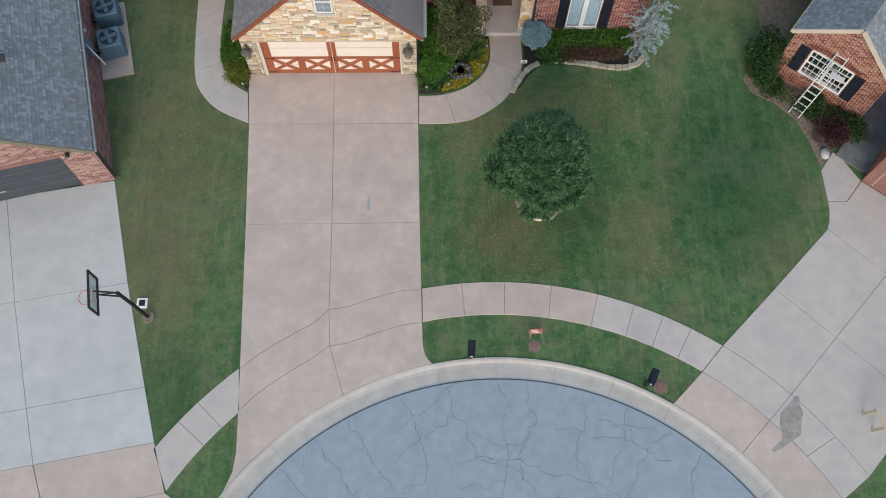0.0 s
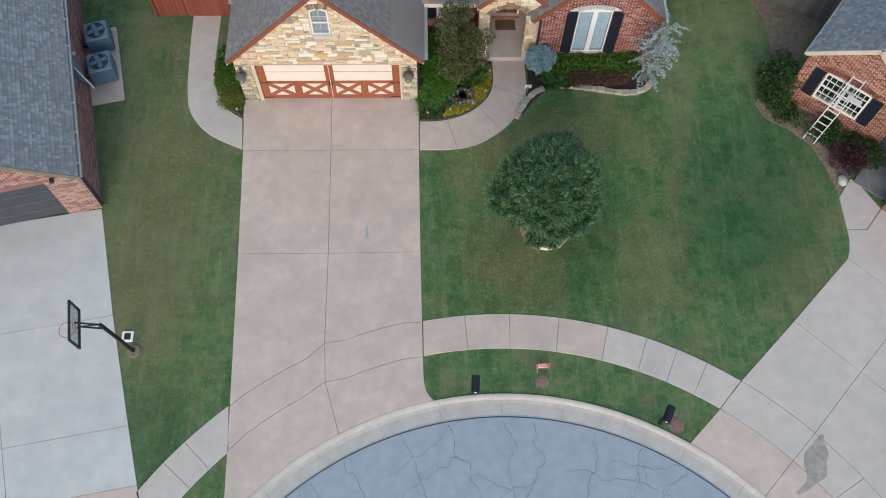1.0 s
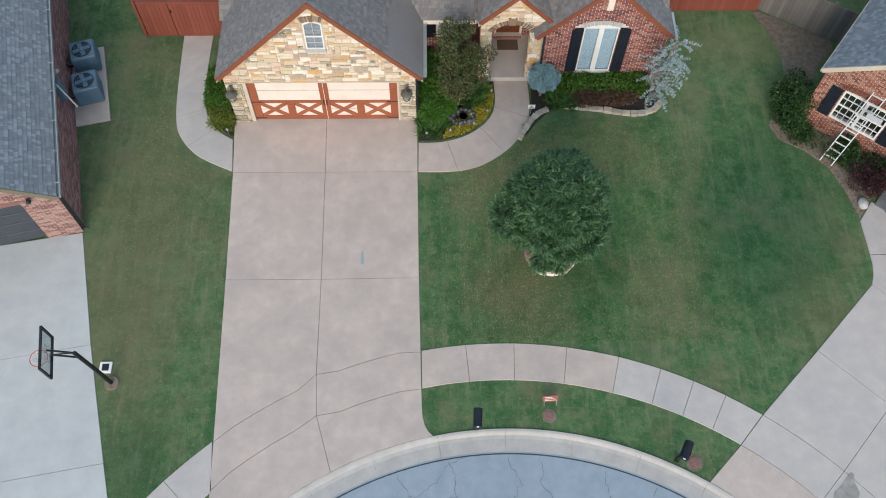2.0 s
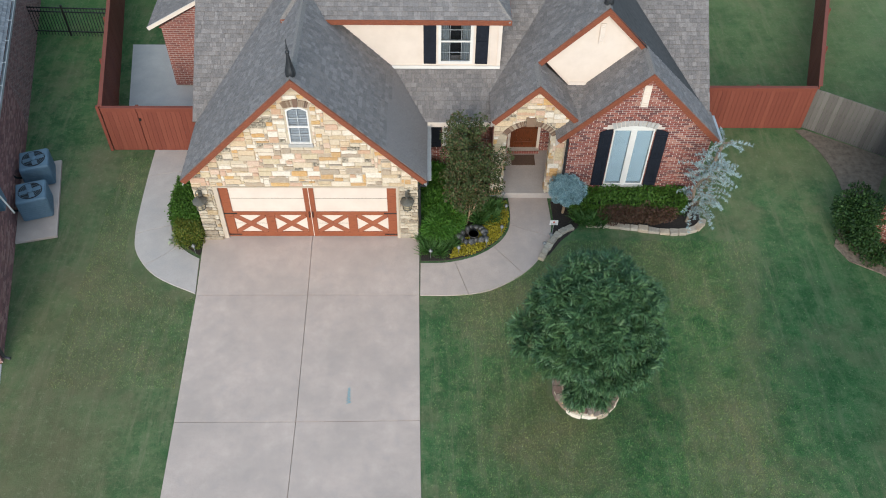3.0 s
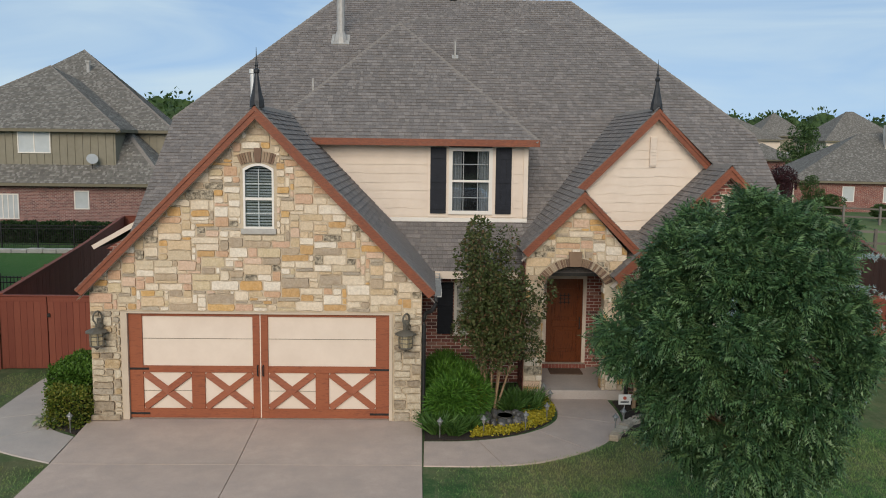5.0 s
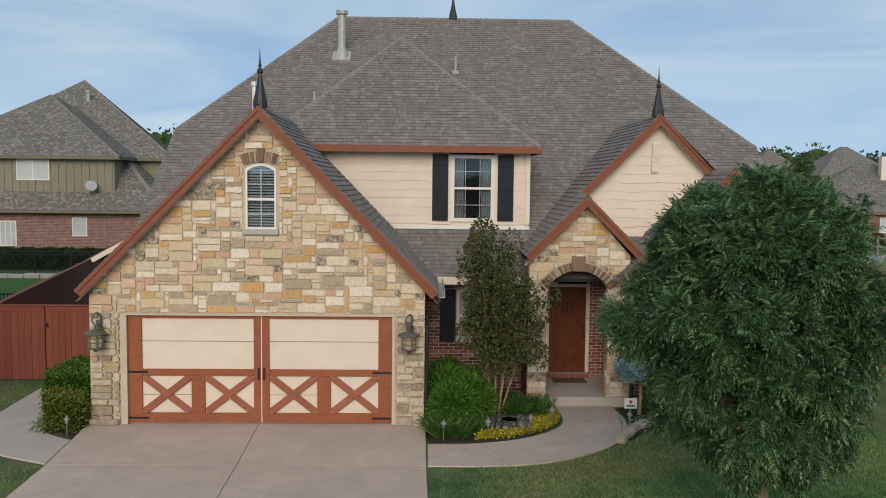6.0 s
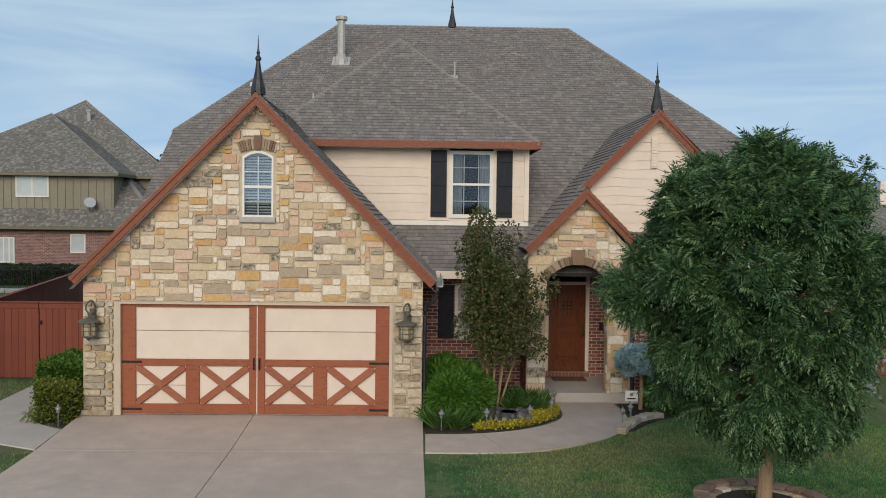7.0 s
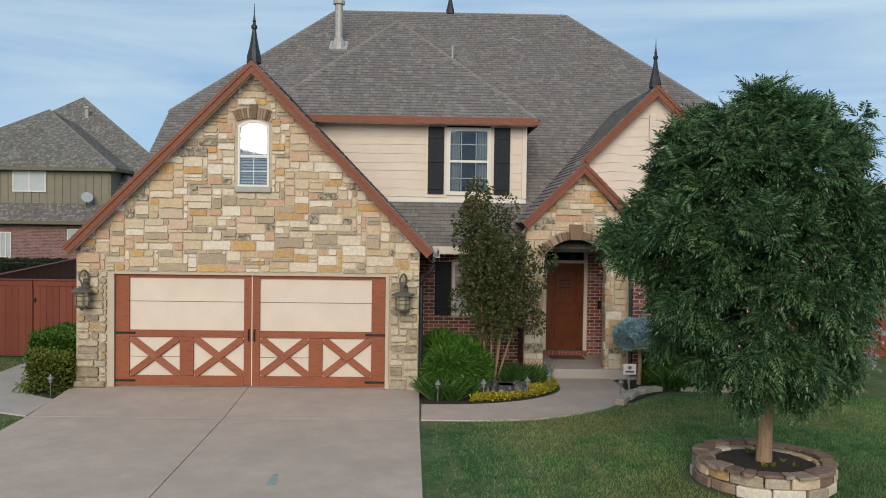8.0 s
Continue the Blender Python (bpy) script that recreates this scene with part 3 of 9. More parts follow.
def stone_polys(plane, rects=(), circles=(), unit=0.086, rise=0.062, gap=0.009):
    """Rubble in uneven courses: a random packing of oblong blocks."""
    us, vs = [p[0] for p in plane.poly], [p[1] for p in plane.poly]
    u0, v0 = min(us), min(vs)
    nu, nv = int((max(us) - u0) / unit) + 1, int((max(vs) - v0) / rise) + 1
    used, out = set(), []
    for j in range(nv):
        for i in range(nu):
            if (i, j) in used:
                continue
            w, h = random.choice(((3, 2), (4, 2), (5, 2), (3, 1), (4, 1), (4, 3), (5, 3), (3, 3), (6, 2), (2, 2), (5, 1), (4, 2), (2, 3), (3, 2), (4, 2), (2, 1), (5, 2), (6, 3), (3, 1), (2, 2)))
            k = 0
            while k < w and (i + k, j) not in used and i + k < nu:
                k += 1
            w = k
            while h > 1 and any((i + a, j + h - 1) in used for a in range(w)):
                h -= 1
            for a in range(w):
                for b in range(h):
                    used.add((i + a, j + b))
            a0, a1, b0, b1 = u0 + i * unit, u0 + (i + w) * unit, v0 + j * rise, v0 + (j + h) * rise
            g = gap / 2
            q = within([(a0 + g, b0 + g), (a1 - g, b0 + g), (a1 - g, b1 - g), (a0 + g, b1 - g)], plane.poly)
            q = avoid(q, rects, circles) if q else q
            if q and area(q) > 0.003:
                out.append(q)
    return out


def rough_outline(poly):
    """The outline of a hand-cut stone: uneven corners and edges that wander."""
    out, n = [], len(poly)
    for k in range(n):
        p, b = poly[k], poly[(k + 1) % n]
        d = math.hypot(b[0] - p[0], b[1] - p[1])
        if d < 0.03:
            out.append(p)
            continue
        nx, ny = (b[1] - p[1]) / d, -(b[0] - p[0]) / d
        m = max(1, int(d / 0.09))
        c = min(random.uniform(0.006, 0.036), 0.3 * d) / d
        for t in [c] + [j / m + random.uniform(-0.2, 0.2) / m for j in range(1, m)] + [1 - c]:
            w = random.uniform(-0.010, 0.006)
            out.append((p[0] + (b[0] - p[0]) * t + nx * w, p[1] + (b[1] - p[1]) * t + ny * w))
    return out


def lay_stones(plane, polys, parent, depth=0.021, material=None, name="stone"):
    """Each stone is an object of its own under the wall; thin long ones are grey ledge stone, a few are mottled."""
    for poly in polys:
        q = rough_outline(poly)
        w, t = max(p[0] for p in poly) - min(p[0] for p in poly), max(p[1] for p in poly) - min(p[1] for p in poly)
        vs, fs = pieces_mesh(plane, [q], -0.01, depth + random.uniform(-0.008, 0.012), 0, 0.009)
        pick = random.random()
        kind = material or (M_SLAB if t < 0.075 and w > 0.22 and pick < 0.62 else M_FOSSIL if 0.08 < t < 0.2 and pick < 0.05 else M_STONE)
        raw(name, vs, fs, kind, parent)


def roof_slope(pts, outward, parent, material, nearest=0, thick=0.10):
    """A slope of a roof: the deck, and the shingles on it."""
    pl = Plane(pts, outward)
    bm = bmesh.new()
    a = [bm.verts.new(pl.at(u, v, -0.004)) for u, v in pl.poly]
    b = [bm.verts.new(pl.at(u, v, -thick)) for u, v in pl.poly]
    bm.faces.new(a)
    bm.faces.new(b[::-1])
    for k in range(len(a)):
        bm.faces.new((a[k - 1], a[k], b[k], b[k - 1]))
    deck = part("roof_slope", bm, M_DECK, parent)
    polys = shingle_polys(pl)
    for q in polys[:nearest]:
        vs, fs = pieces_mesh(pl, [q], -0.002, 0.021, 0.016)
        raw("shingle", vs, fs, material, deck)
    rest = polys[nearest:]
    if rest:
        vs, fs = pieces_mesh(pl, rest, -0.002, 0.021, 0.016)
        raw("shingles", vs, fs, material, deck, "laid asphalt shingles", "stuff")
    return deck


def ridge_caps(parent, p, q, w=0.085, step=0.2):
    """Bent cap shingles along a ridge or hip."""
    p, q = Vector(p), Vector(q)
    d = (q - p)
    n = max(1, int(d.length / step))
    s = d.cross(Vector((0, 0, 1))).normalized() * w
    steep = abs(d.normalized().z)
    lo = Vector((0, 0, -w * (0.98 - 0.5 * steep)))
    for k in range(n):
        a, b = p + d * (k / n), p + d * ((k + 1.12) / n)
        hi, h2 = Vector((0, 0, 0.030)), Vector((0, 0, 0.020))
        vs = [a + s + lo + hi, a + hi * 1.25, a - s + lo + hi, b + s + lo + h2, b + h2 * 1.25, b - s + lo + h2, a + s + lo, a, a - s + lo]
        raw("ridge_cap", vs, [(0, 1, 4, 3), (1, 2, 5, 4), (6, 7, 1, 0), (7, 8, 2, 1)], M_CAP, parent)


def ring_frame(bm, x0, x1, z0, z1, w, y0, y1, m=None):
    """A frame in one piece round an oblong opening."""
    o = [(x0, z0), (x1, z0), (x1, z1), (x0, z1)]
    i = [(x0 + w, z0 + w), (x1 - w, z0 + w), (x1 - w, z1 - w), (x0 + w, z1 - w)]
    def vert(p, y):
        v = Vector((p[0], y, p[1]))
        return bm.verts.new(m @ v if m is not None else v)
    of, i_f, ob, ib = [vert(p, y0) for p in o], [vert(p, y0) for p in i], [vert(p, y1) for p in o], [vert(p, y1) for p in i]
    for k in range(4):
        j = (k + 1) % 4
        bm.faces.new((of[k], of[j], i_f[j], i_f[k]))
        bm.faces.new((ob[j], ob[k], ib[k], ib[j]))
        bm.faces.new((of[j], of[k], ob[k], ob[j]))
        bm.faces.new((i_f[k], i_f[j], ib[j], ib[k]))


# ---- leaves ----
def leaf_mesh(name, spots, ways, leaf, sizes, material, parent=None, label="", level=0.0):
    """Many leaves as one mesh: the leaf outline (rows of x, y, z) set at each spot along its way; level turns their faces up."""
    L = np.array(leaf[0], float)
    F = leaf[1]
    P, W = np.array(spots, float), np.array(ways, float)
    n = len(P)
    W /= np.linalg.norm(W, axis=1)[:, None] + 1e-9
    R = np.random.normal(size=(n, 3)) + np.array((0.0, 0.0, level))
    S = np.cross(W, R)
    S /= np.linalg.norm(S, axis=1)[:, None] + 1e-9
    U = np.cross(S, W)
    flip = np.sign(U[:, 2:3] + 1e-6)
    U, S = U * flip, S * flip
    sz = np.array(sizes, float)[:, None, None]
    V = P[:, None, :] + sz * (L[None, :, 0:1] * S[:, None, :] + L[None, :, 1:2] * W[:, None, :] + L[None, :, 2:3] * U[:, None, :])
    k = len(L)
    me = bpy.data.meshes.new(name)
    fl = np.array(F)
    faces = (fl[None] + (np.arange(n) * k)[:, None, None]).reshape(-1, fl.shape[1])
    me.vertices.add(n * k)
    me.vertices.foreach_set("co", V.reshape(-1))
    me.loops.add(faces.size)
    me.loops.foreach_set("vertex_index", faces.reshape(-1).astype(np.int32))
    me.polygons.add(len(faces))
    me.polygons.foreach_set("loop_start", (np.arange(len(faces)) * fl.shape[1]).astype(np.int32))
    me.update(calc_edges=True)
    me.validate()
    me.materials.append(material)
    return tagged(hold(new(name, me), parent), label)


BLADELET = ([(-0.05, 0, 0), (0.05, 0, 0), (0.07, 0.5, 0.04), (-0.07, 0.5, 0.04), (0.012, 1, -0.10), (-0.012, 1, -0.10)], [(0, 1, 2, 3), (3, 2, 4, 5)])
LEAF = ([(0, 0, 0), (0.32, 0.45, 0.06), (0, 1, -0.08), (-0.32, 0.45, 0.06)], [(0, 1, 2, 3)])
STRAP = ([(-0.03, 0, 0), (0.03, 0, 0), (0.026, 0.62, 0.0), (-0.026, 0.62, 0.0), (0.004, 1, -0.22), (-0.004, 1, -0.22)], [(0, 1, 2, 3), (3, 2, 4, 5)])
NEEDLES = ([(0.0, 0, 0), (0.05, 0.5, 0), (0, 1, 0), (-0.05, 0.5, 0), (0.5, 0.5, 0.05), (0.46, 0.6, 0.05), (-0.5, 0.55, 0.05), (-0.46, 0.65, 0.05), (0.0, 0.15, 0), (0.0, 0.3, 0)],
           [(0, 1, 2, 3), (8, 4, 5, 9), (9, 7, 6, 8)])


def pinnate():
    """A leaf of slender hanging leaflets along a drooping stalk, in one piece."""
    vs, fs = [], []
    for k in range(6):
        y = 0.16 + 0.15 * k
        z = -0.45 * y * y
        vs += [Vector((-0.010, y, z)), Vector((0.010, y, z))]
    for k in range(5):
        fs.append((2 * k, 2 * k + 1, 2 * k + 3, 2 * k + 2))
    def let(base, dx, dy, dz, ln):
        d = Vector((dx, dy, dz)).normalized()
        s, o, b = Vector((-d.y, d.x, 0)).normalized() * ln * 0.15, vs[base], len(vs)
        vs.extend([o + d * ln * 0.40 + s, o + d * ln + Vector((0, 0, -0.05)), o + d * ln * 0.40 - s])
        fs.append((base, b, b + 1, b + 2))
    for k in range(5):
        let(2 * k, -1, 0.70, -0.32 - 0.12 * (k % 2), 0.46 - 0.03 * k)
        let(2 * k + 1, 1, 0.70, -0.50 + 0.15 * (k % 3), 0.44 - 0.025 * k)
    let(10, 0, 1, -0.6, 0.36)
    return [tuple(v) for v in vs], fs


PINNATE = pinnate()


def lump_points(n, clumps, shell=0.55):
    """Spots and outward ways spread over and within rounded clumps (centre, radii)."""
    pts, ways = [], []
    vol = [c[1][0] * c[1][1] * c[1][2] for c in clumps]
    pick = random.choices(range(len(clumps)), [v ** 0.67 for v in vol], k=n)
    for k in pick:
        c, r = clumps[k]
        d = Vector((random.gauss(0, 1), random.gauss(0, 1), random.gauss(0, 1))).normalized()
        f = random.uniform(shell, 1.05) ** 0.5 if random.random() < 0.8 else random.uniform(0.2, 1)
        pts.append((c[0] + d.x * r[0] * f, c[1] + d.y * r[1] * f, c[2] + d.z * r[2] * f))
        ways.append((d.x + random.gauss(0, 0.45), d.y + random.gauss(0, 0.45), d.z + random.gauss(0, 0.45) - 0.15))
    return pts, ways


# ---- ground, street, paving ----
DROP = 0.085                     # the yard lies this far below the garage floor
CX, CY = 2.35, -4.46             # the middle of the turning circle
R_STREET, R_CURB, R_WALK0, R_WALK1 = 10.07, 10.75, 12.2, 13.35


def polar(r, a):
    return (CX + r * math.cos(radians(a)), CY + r * math.sin(radians(a)))


def arc(r, a0, a1, n=10):
    return [polar(r, a0 + (a1 - a0) * k / n) for k in range(n + 1)]


def build_ground():
    bm = bmesh.new()
    side = 2400
    outer = [bm.verts.new((x, y, 0)) for x, y in ((-side, -side), (side, -side), (side, side), (-side, side))]
    hole = [bm.verts.new((*p, 0)) for p in arc(R_CURB - 0.03, -68, 248, 90)]
    w = 4.3
    hole += [bm.verts.new((CX - w, CY - 60, 0)), bm.verts.new((CX + w, CY - 60, 0))]
    for ring in (outer, hole):
        for k in range(len(ring)):
            bm.edges.new((ring[k - 1], ring[k]))
    bmesh.ops.triangle_fill(bm, edges=bm.edges[:], use_beauty=True)
    for f in bm.faces:
        if f.normal.z < 0:
            f.normal_flip()
    return tagged(part("ground", bm, M_LAWN), "mown green lawn with dry brown patches", "lawn", kind="structure")


def build_street():
    bm = bmesh.new()
    poly = arc(R_STREET + 0.06, -68, 248, 72) + [(CX - 3.9, CY - 60), (CX + 3.9, CY - 60)]
    prism(bm, poly, -0.3, -0.10)
    street = tagged(part("street", bm, M_ASPHALT), "blue-grey cracked asphalt turning circle", "street", kind="structure")
    # open joint between asphalt and gutter
    ring = arc(R_STREET + 0.012, -66, 246, 160), arc(R_STREET - 0.022, -66, 246, 160)
    vs = [(x, y, -0.0955) for r in ring for x, y in r]
    raw("joint", vs, [(k, k + 1, k + 162, k + 161) for k in range(160)], M_CRACK, street, "dark open joint")
    # jagged cracks, mostly outwards and across
    rnd = random.Random(5)
    def run(x, y, base, steps, wide, depth=0):
        vs, fs, way = [], [], base
        for s in range(steps):
            wd = wide * rnd.uniform(0.5, 1.2)
            n = (-math.sin(way), math.cos(way))
            vs += [(x + n[0] * wd, y + n[1] * wd, -0.096), (x - n[0] * wd, y - n[1] * wd, -0.096)]
            k = len(vs)
            if s:
                fs.append((k - 4, k - 3, k - 1, k - 2))
            if depth < 2 and rnd.random() < 0.018:
                run(x, y, base + rnd.choice((-1, 1)) * rnd.uniform(0.6, 1.3), rnd.randint(6, 18), wide * 0.8, depth + 1)
            way = base + rnd.gauss(0, 0.55)
            base += rnd.gauss(0, 0.05)
            x, y = x + 0.11 * math.cos(way), y + 0.11 * math.sin(way)
            if math.hypot(x - CX, y - CY) > R_STREET - 0.03:
                break
        if len(fs) > 3:
            raw("crack", vs, fs, M_CRACK, street)
    for a in (50, 58, 66, 74, 83, 91, 99, 108, 117, 126, 134):
        x, y = polar(R_STREET - 0.1, a + rnd.uniform(-2, 2))
        run(x, y, radians(a + 180 + rnd.uniform(-16, 16)), rnd.randint(18, 52), 0.0048)
    for r, a in ((9.0, 112), (8.6, 78), (7.6, 100), (7.3, 62), (6.8, 125), (8.1, 118), (9.3, 70)):
        x, y = polar(r, a)
        run(x, y, radians(a - 90 + rnd.uniform(-12, 12)), rnd.randint(26, 60), 0.0042)
    return street


def build_curb():
    """Kerb and gutter in cast lengths; rolled flat before the driveways."""
    curb = thing("curb", "concrete kerb and gutter round the turning circle", "curb", (*polar(R_CURB, 90), 0), kind="structure")
    full = [(R_STREET, -0.105), (R_STREET + 0.42, -0.088), (R_STREET + 0.52, -0.07), (R_STREET + 0.58, 0.015), (R_STREET + 0.62, 0.035), (R_CURB, 0.038)]
    flat = [(R_STREET, -0.105), (R_STREET + 0.27, -0.095), (R_STREET + 0.42, -0.072), (R_STREET + 0.54, -0.03), (R_STREET + 0.64, 0.0), (R_CURB, 0.022)]
    a = -66.0
    while a < 246:
        b = a + 10.4
        bm, rows = bmesh.new(), []
        for k in range(7):
            t = a + 0.014 + (b - a - 0.028) * k / 6
            w = 0.0
            for lo, hi in ((28, 56), (101, 133), (147, 184)):
                w = max(w, min(1, max(0, (t - lo) / 3 + 0.5)) * min(1, max(0, (hi - t) / 3 + 0.5)))
            prof = [(f[0], f[1] + (g[1] - f[1]) * w) for f, g in zip(full, flat)]
            rows.append([(*polar(r, t), z) for r, z in prof])
        bm.free()
        for nm, lo, hi, mt in (("gutter_pan", 0, 3, M_PAN), ("curb_length", 2, 6, M_CURB)):
            bm, vr = bmesh.new(), []
            for row in rows:
                s = row[lo:hi]
                vr.append([bm.verts.new(p) for p in s] + [bm.verts.new((s[-1][0], s[-1][1], -0.25)), bm.verts.new((s[0][0], s[0][1], -0.25))])
            for r0, r1 in zip(vr, vr[1:]):
                for k in range(len(r0)):
                    bm.faces.new((r0[k], r0[(k + 1) % len(r0)], r1[(k + 1) % len(r0)], r1[k]))
            bm.faces.new(vr[0])
            bm.faces.new(vr[-1][::-1])
            part(nm, bm, mt, curb)
        a = b


def slab(poly, parent, material, top=0.022, name="panel"):
    """A cast concrete panel with a tooled groove round it."""
    bm = bmesh.new()
    f = prism(bm, poly, -0.12, top)
    bm.normal_update()
    r = bmesh.ops.inset_individual(bm, faces=[f], thickness=0.013, depth=0)
    for v in {v for q in r["faces"] for v in q.verts} - set(f.verts):
        if v.co.z > 0:
            v.co.z -= 0.026
    return part(name, bm, material, parent)


def lerp2(a, b, t):
    return (a[0] + (b[0] - a[0]) * t, a[1] + (b[1] - a[1]) * t)


def angle_of(p):
    return math.degrees(math.atan2(p[1] - CY, p[0] - CX)), math.hypot(p[0] - CX, p[1] - CY)


def build_main_driveway():
    d = thing("driveway", "wide pinkish concrete driveway in jointed panels", "driveway", (-3.2, 12, 0), kind="structure")
    rows = [((-6.42, 17.35), (-3.27, 17.35), (-0.17, 17.35)), ((-6.27, 14.98), (-3.22, 14.98), (-0.16, 14.98)), ((-6.10, 11.05), (-3.14, 11.05), (-0.11, 11.08))]
    for a, b in zip(rows, rows[1:]):
        for k in (0, 1):
            slab([b[k], b[k + 1], a[k + 1], a[k]], d, M_CONC)
    l3, m3, r3 = (-5.91, 5.99), (-3.12, 7.96), (-0.06, 8.63)
    al, am, ar = angle_of(l3)[0], angle_of(m3)[0], angle_of(r3)[0]
    slab([l3, *arc(13.35, al, am, 5)[1:-1], m3, rows[2][1], rows[2][0]], d, M_CONC)
    slab([m3, *arc(13.42, am, ar, 5)[1:-1], r3, rows[2][2], rows[2][1]], d, M_CONC)
    l4, m4, r4 = (-5.86, 4.62), (-3.05, 6.72), (-0.04, 7.49)
    bl, bm_, br = angle_of(l4)[0], angle_of(m4)[0], angle_of(r4)[0]
    slab([l4, *arc(12.3, bl, bm_, 5)[1:-1], m4, m3, *arc(13.35, am, al, 5)[1:-1], l3], d, M_CONC)
    slab([m4, *arc(12.25, bm_, br, 5)[1:-1], r4, r3, *arc(13.42, ar, am, 5)[1:-1], m3], d, M_CONC)
    m5 = (-2.46, 4.90)
    cl5 = polar(R_CURB, 142.3)
    slab([cl5, *arc(R_CURB + 0.004, 142.3, angle_of(m5)[0], 6)[1:], m4, *arc(12.3, bm_, bl, 5)[1:-1], l4, (-5.83, 3.35), (-5.90, 2.75)], d, M_CONC)
    slab([*arc(R_CURB + 0.004, angle_of(m5)[0], 101.0, 6), (0.16, 6.24), (0.06, 6.42), (0.0, 6.66), (-0.02, 6.95), r4, *arc(12.25, br, bm_, 5)[1:-1], m4], d, M_CONC)
    for ob in d.children:                         # the topmost panels rise to the garage floor
        for v in ob.data.vertices:
            if v.co.y > 16:
                v.co.z += DROP
    bm = bmesh.new()
    zig = [(-1.90 + (0.07 if k % 2 else -0.05) * (1 - 0.05 * k), 11.56 + 0.042 * k) for k in range(12)]
    for p, q in zip(zig, zig[1:]):
        n = Vector((-(q[1] - p[1]), q[0] - p[0])).normalized() * 0.012
        prism(bm, [(p[0] + n.x, p[1] + n.y), (p[0] - n.x, p[1] - n.y), (q[0] - n.x, q[1] - n.y), (q[0] + n.x, q[1] + n.y)], 0.0226, 0.0250)
    part("chalk_mark", bm, mat("teal_chalk", [(0.16, 0.30, 0.32), (0.25, 0.38, 0.40)], 30, 0.95, 0), d, "short teal chalk scribble")
    return d


def build_sidewalks():
    w = thing("sidewalk", "curved pale concrete footpath beside the street", "sidewalk", (*polar(12.8, 80), 0), kind="structure")
    cuts = [56.6, 61.0, 65.2, 69.5, 74.9, 81.6, 88.4, 94.6, 100.5]
    for a, b in zip(cuts, cuts[1:]):
        last = b == cuts[-1]                     # the last panel ends square at the driveway
        slab(arc(R_WALK0, 56.96 if a < 57 else a, 101.2 if last else b, 4) + arc(R_WALK1, 100.3 if last else b, 56.16 if a < 57 else a, 4), w, M_CONC if a > 74 else M_CONC_PALE)
    cuts = [132.0, 135.4, 138.9, 143.6]
    for k, (a, b) in enumerate(zip(cuts, cuts[1:])):
        a1 = 128.4 if k == 0 else a
        b0 = 146.9 if k == 2 else b
        slab(arc(R_WALK0, a, b0, 4) + arc(R_WALK1, b, a1, 4), w, M_CONC_PALE)


def build_left_driveway():
    d = thing("driveway", "wide grey concrete driveway beside the brick house", "driveway", (-13, 8, 0), kind="structure")
    e0, e1, e2, e3 = (-10.80, 12.75), (-9.87, 8.95), (-8.89, 5.42), (-8.39, 3.67)
    def left(p, w):
        return (p[0] - w * 0.985, p[1] - w * 0.175)
    rows = [e0, e1, e2]
    for a, b in zip(rows, rows[1:]):
        for w0, w1 in ((0, 3.7), (3.7, 7.4), (7.4, 11.0)):
            slab([left(b, w1), left(b, w0), left(a, w0), left(a, w1)], d, M_CONC_GREY)
    slab([left(e3, 3.7), e3, e2, left(e2, 3.7)], d, M_CONC_GREY)
    slab([left(e3, 7.4), left(e3, 3.7), left(e2, 3.7), left(e2, 7.4)], d, M_CONC_GREY)
    slab([left(e3, 11.0), left(e3, 7.4), left(e2, 7.4), left(e2, 11.0)], d, M_CONC_GREY)
    b0 = polar(R_WALK0, 147.2)
    slab([left(b0, 8.4), left(b0, 3.61), left(e3, 3.71), left(e3, 8.6)], d, M_CONC)
    slab([left(b0, 3.6), b0, e3, left(e3, 3.7)], d, M_CONC)
    slab([*arc(R_CURB + 0.004, 164, 147.5, 5), b0, left(b0, 3.6)], d, M_CONC)
    slab([*arc(R_CURB + 0.004, 182, 164.1, 5), left(b0, 3.61), left(b0, 8.4)], d, M_CONC)


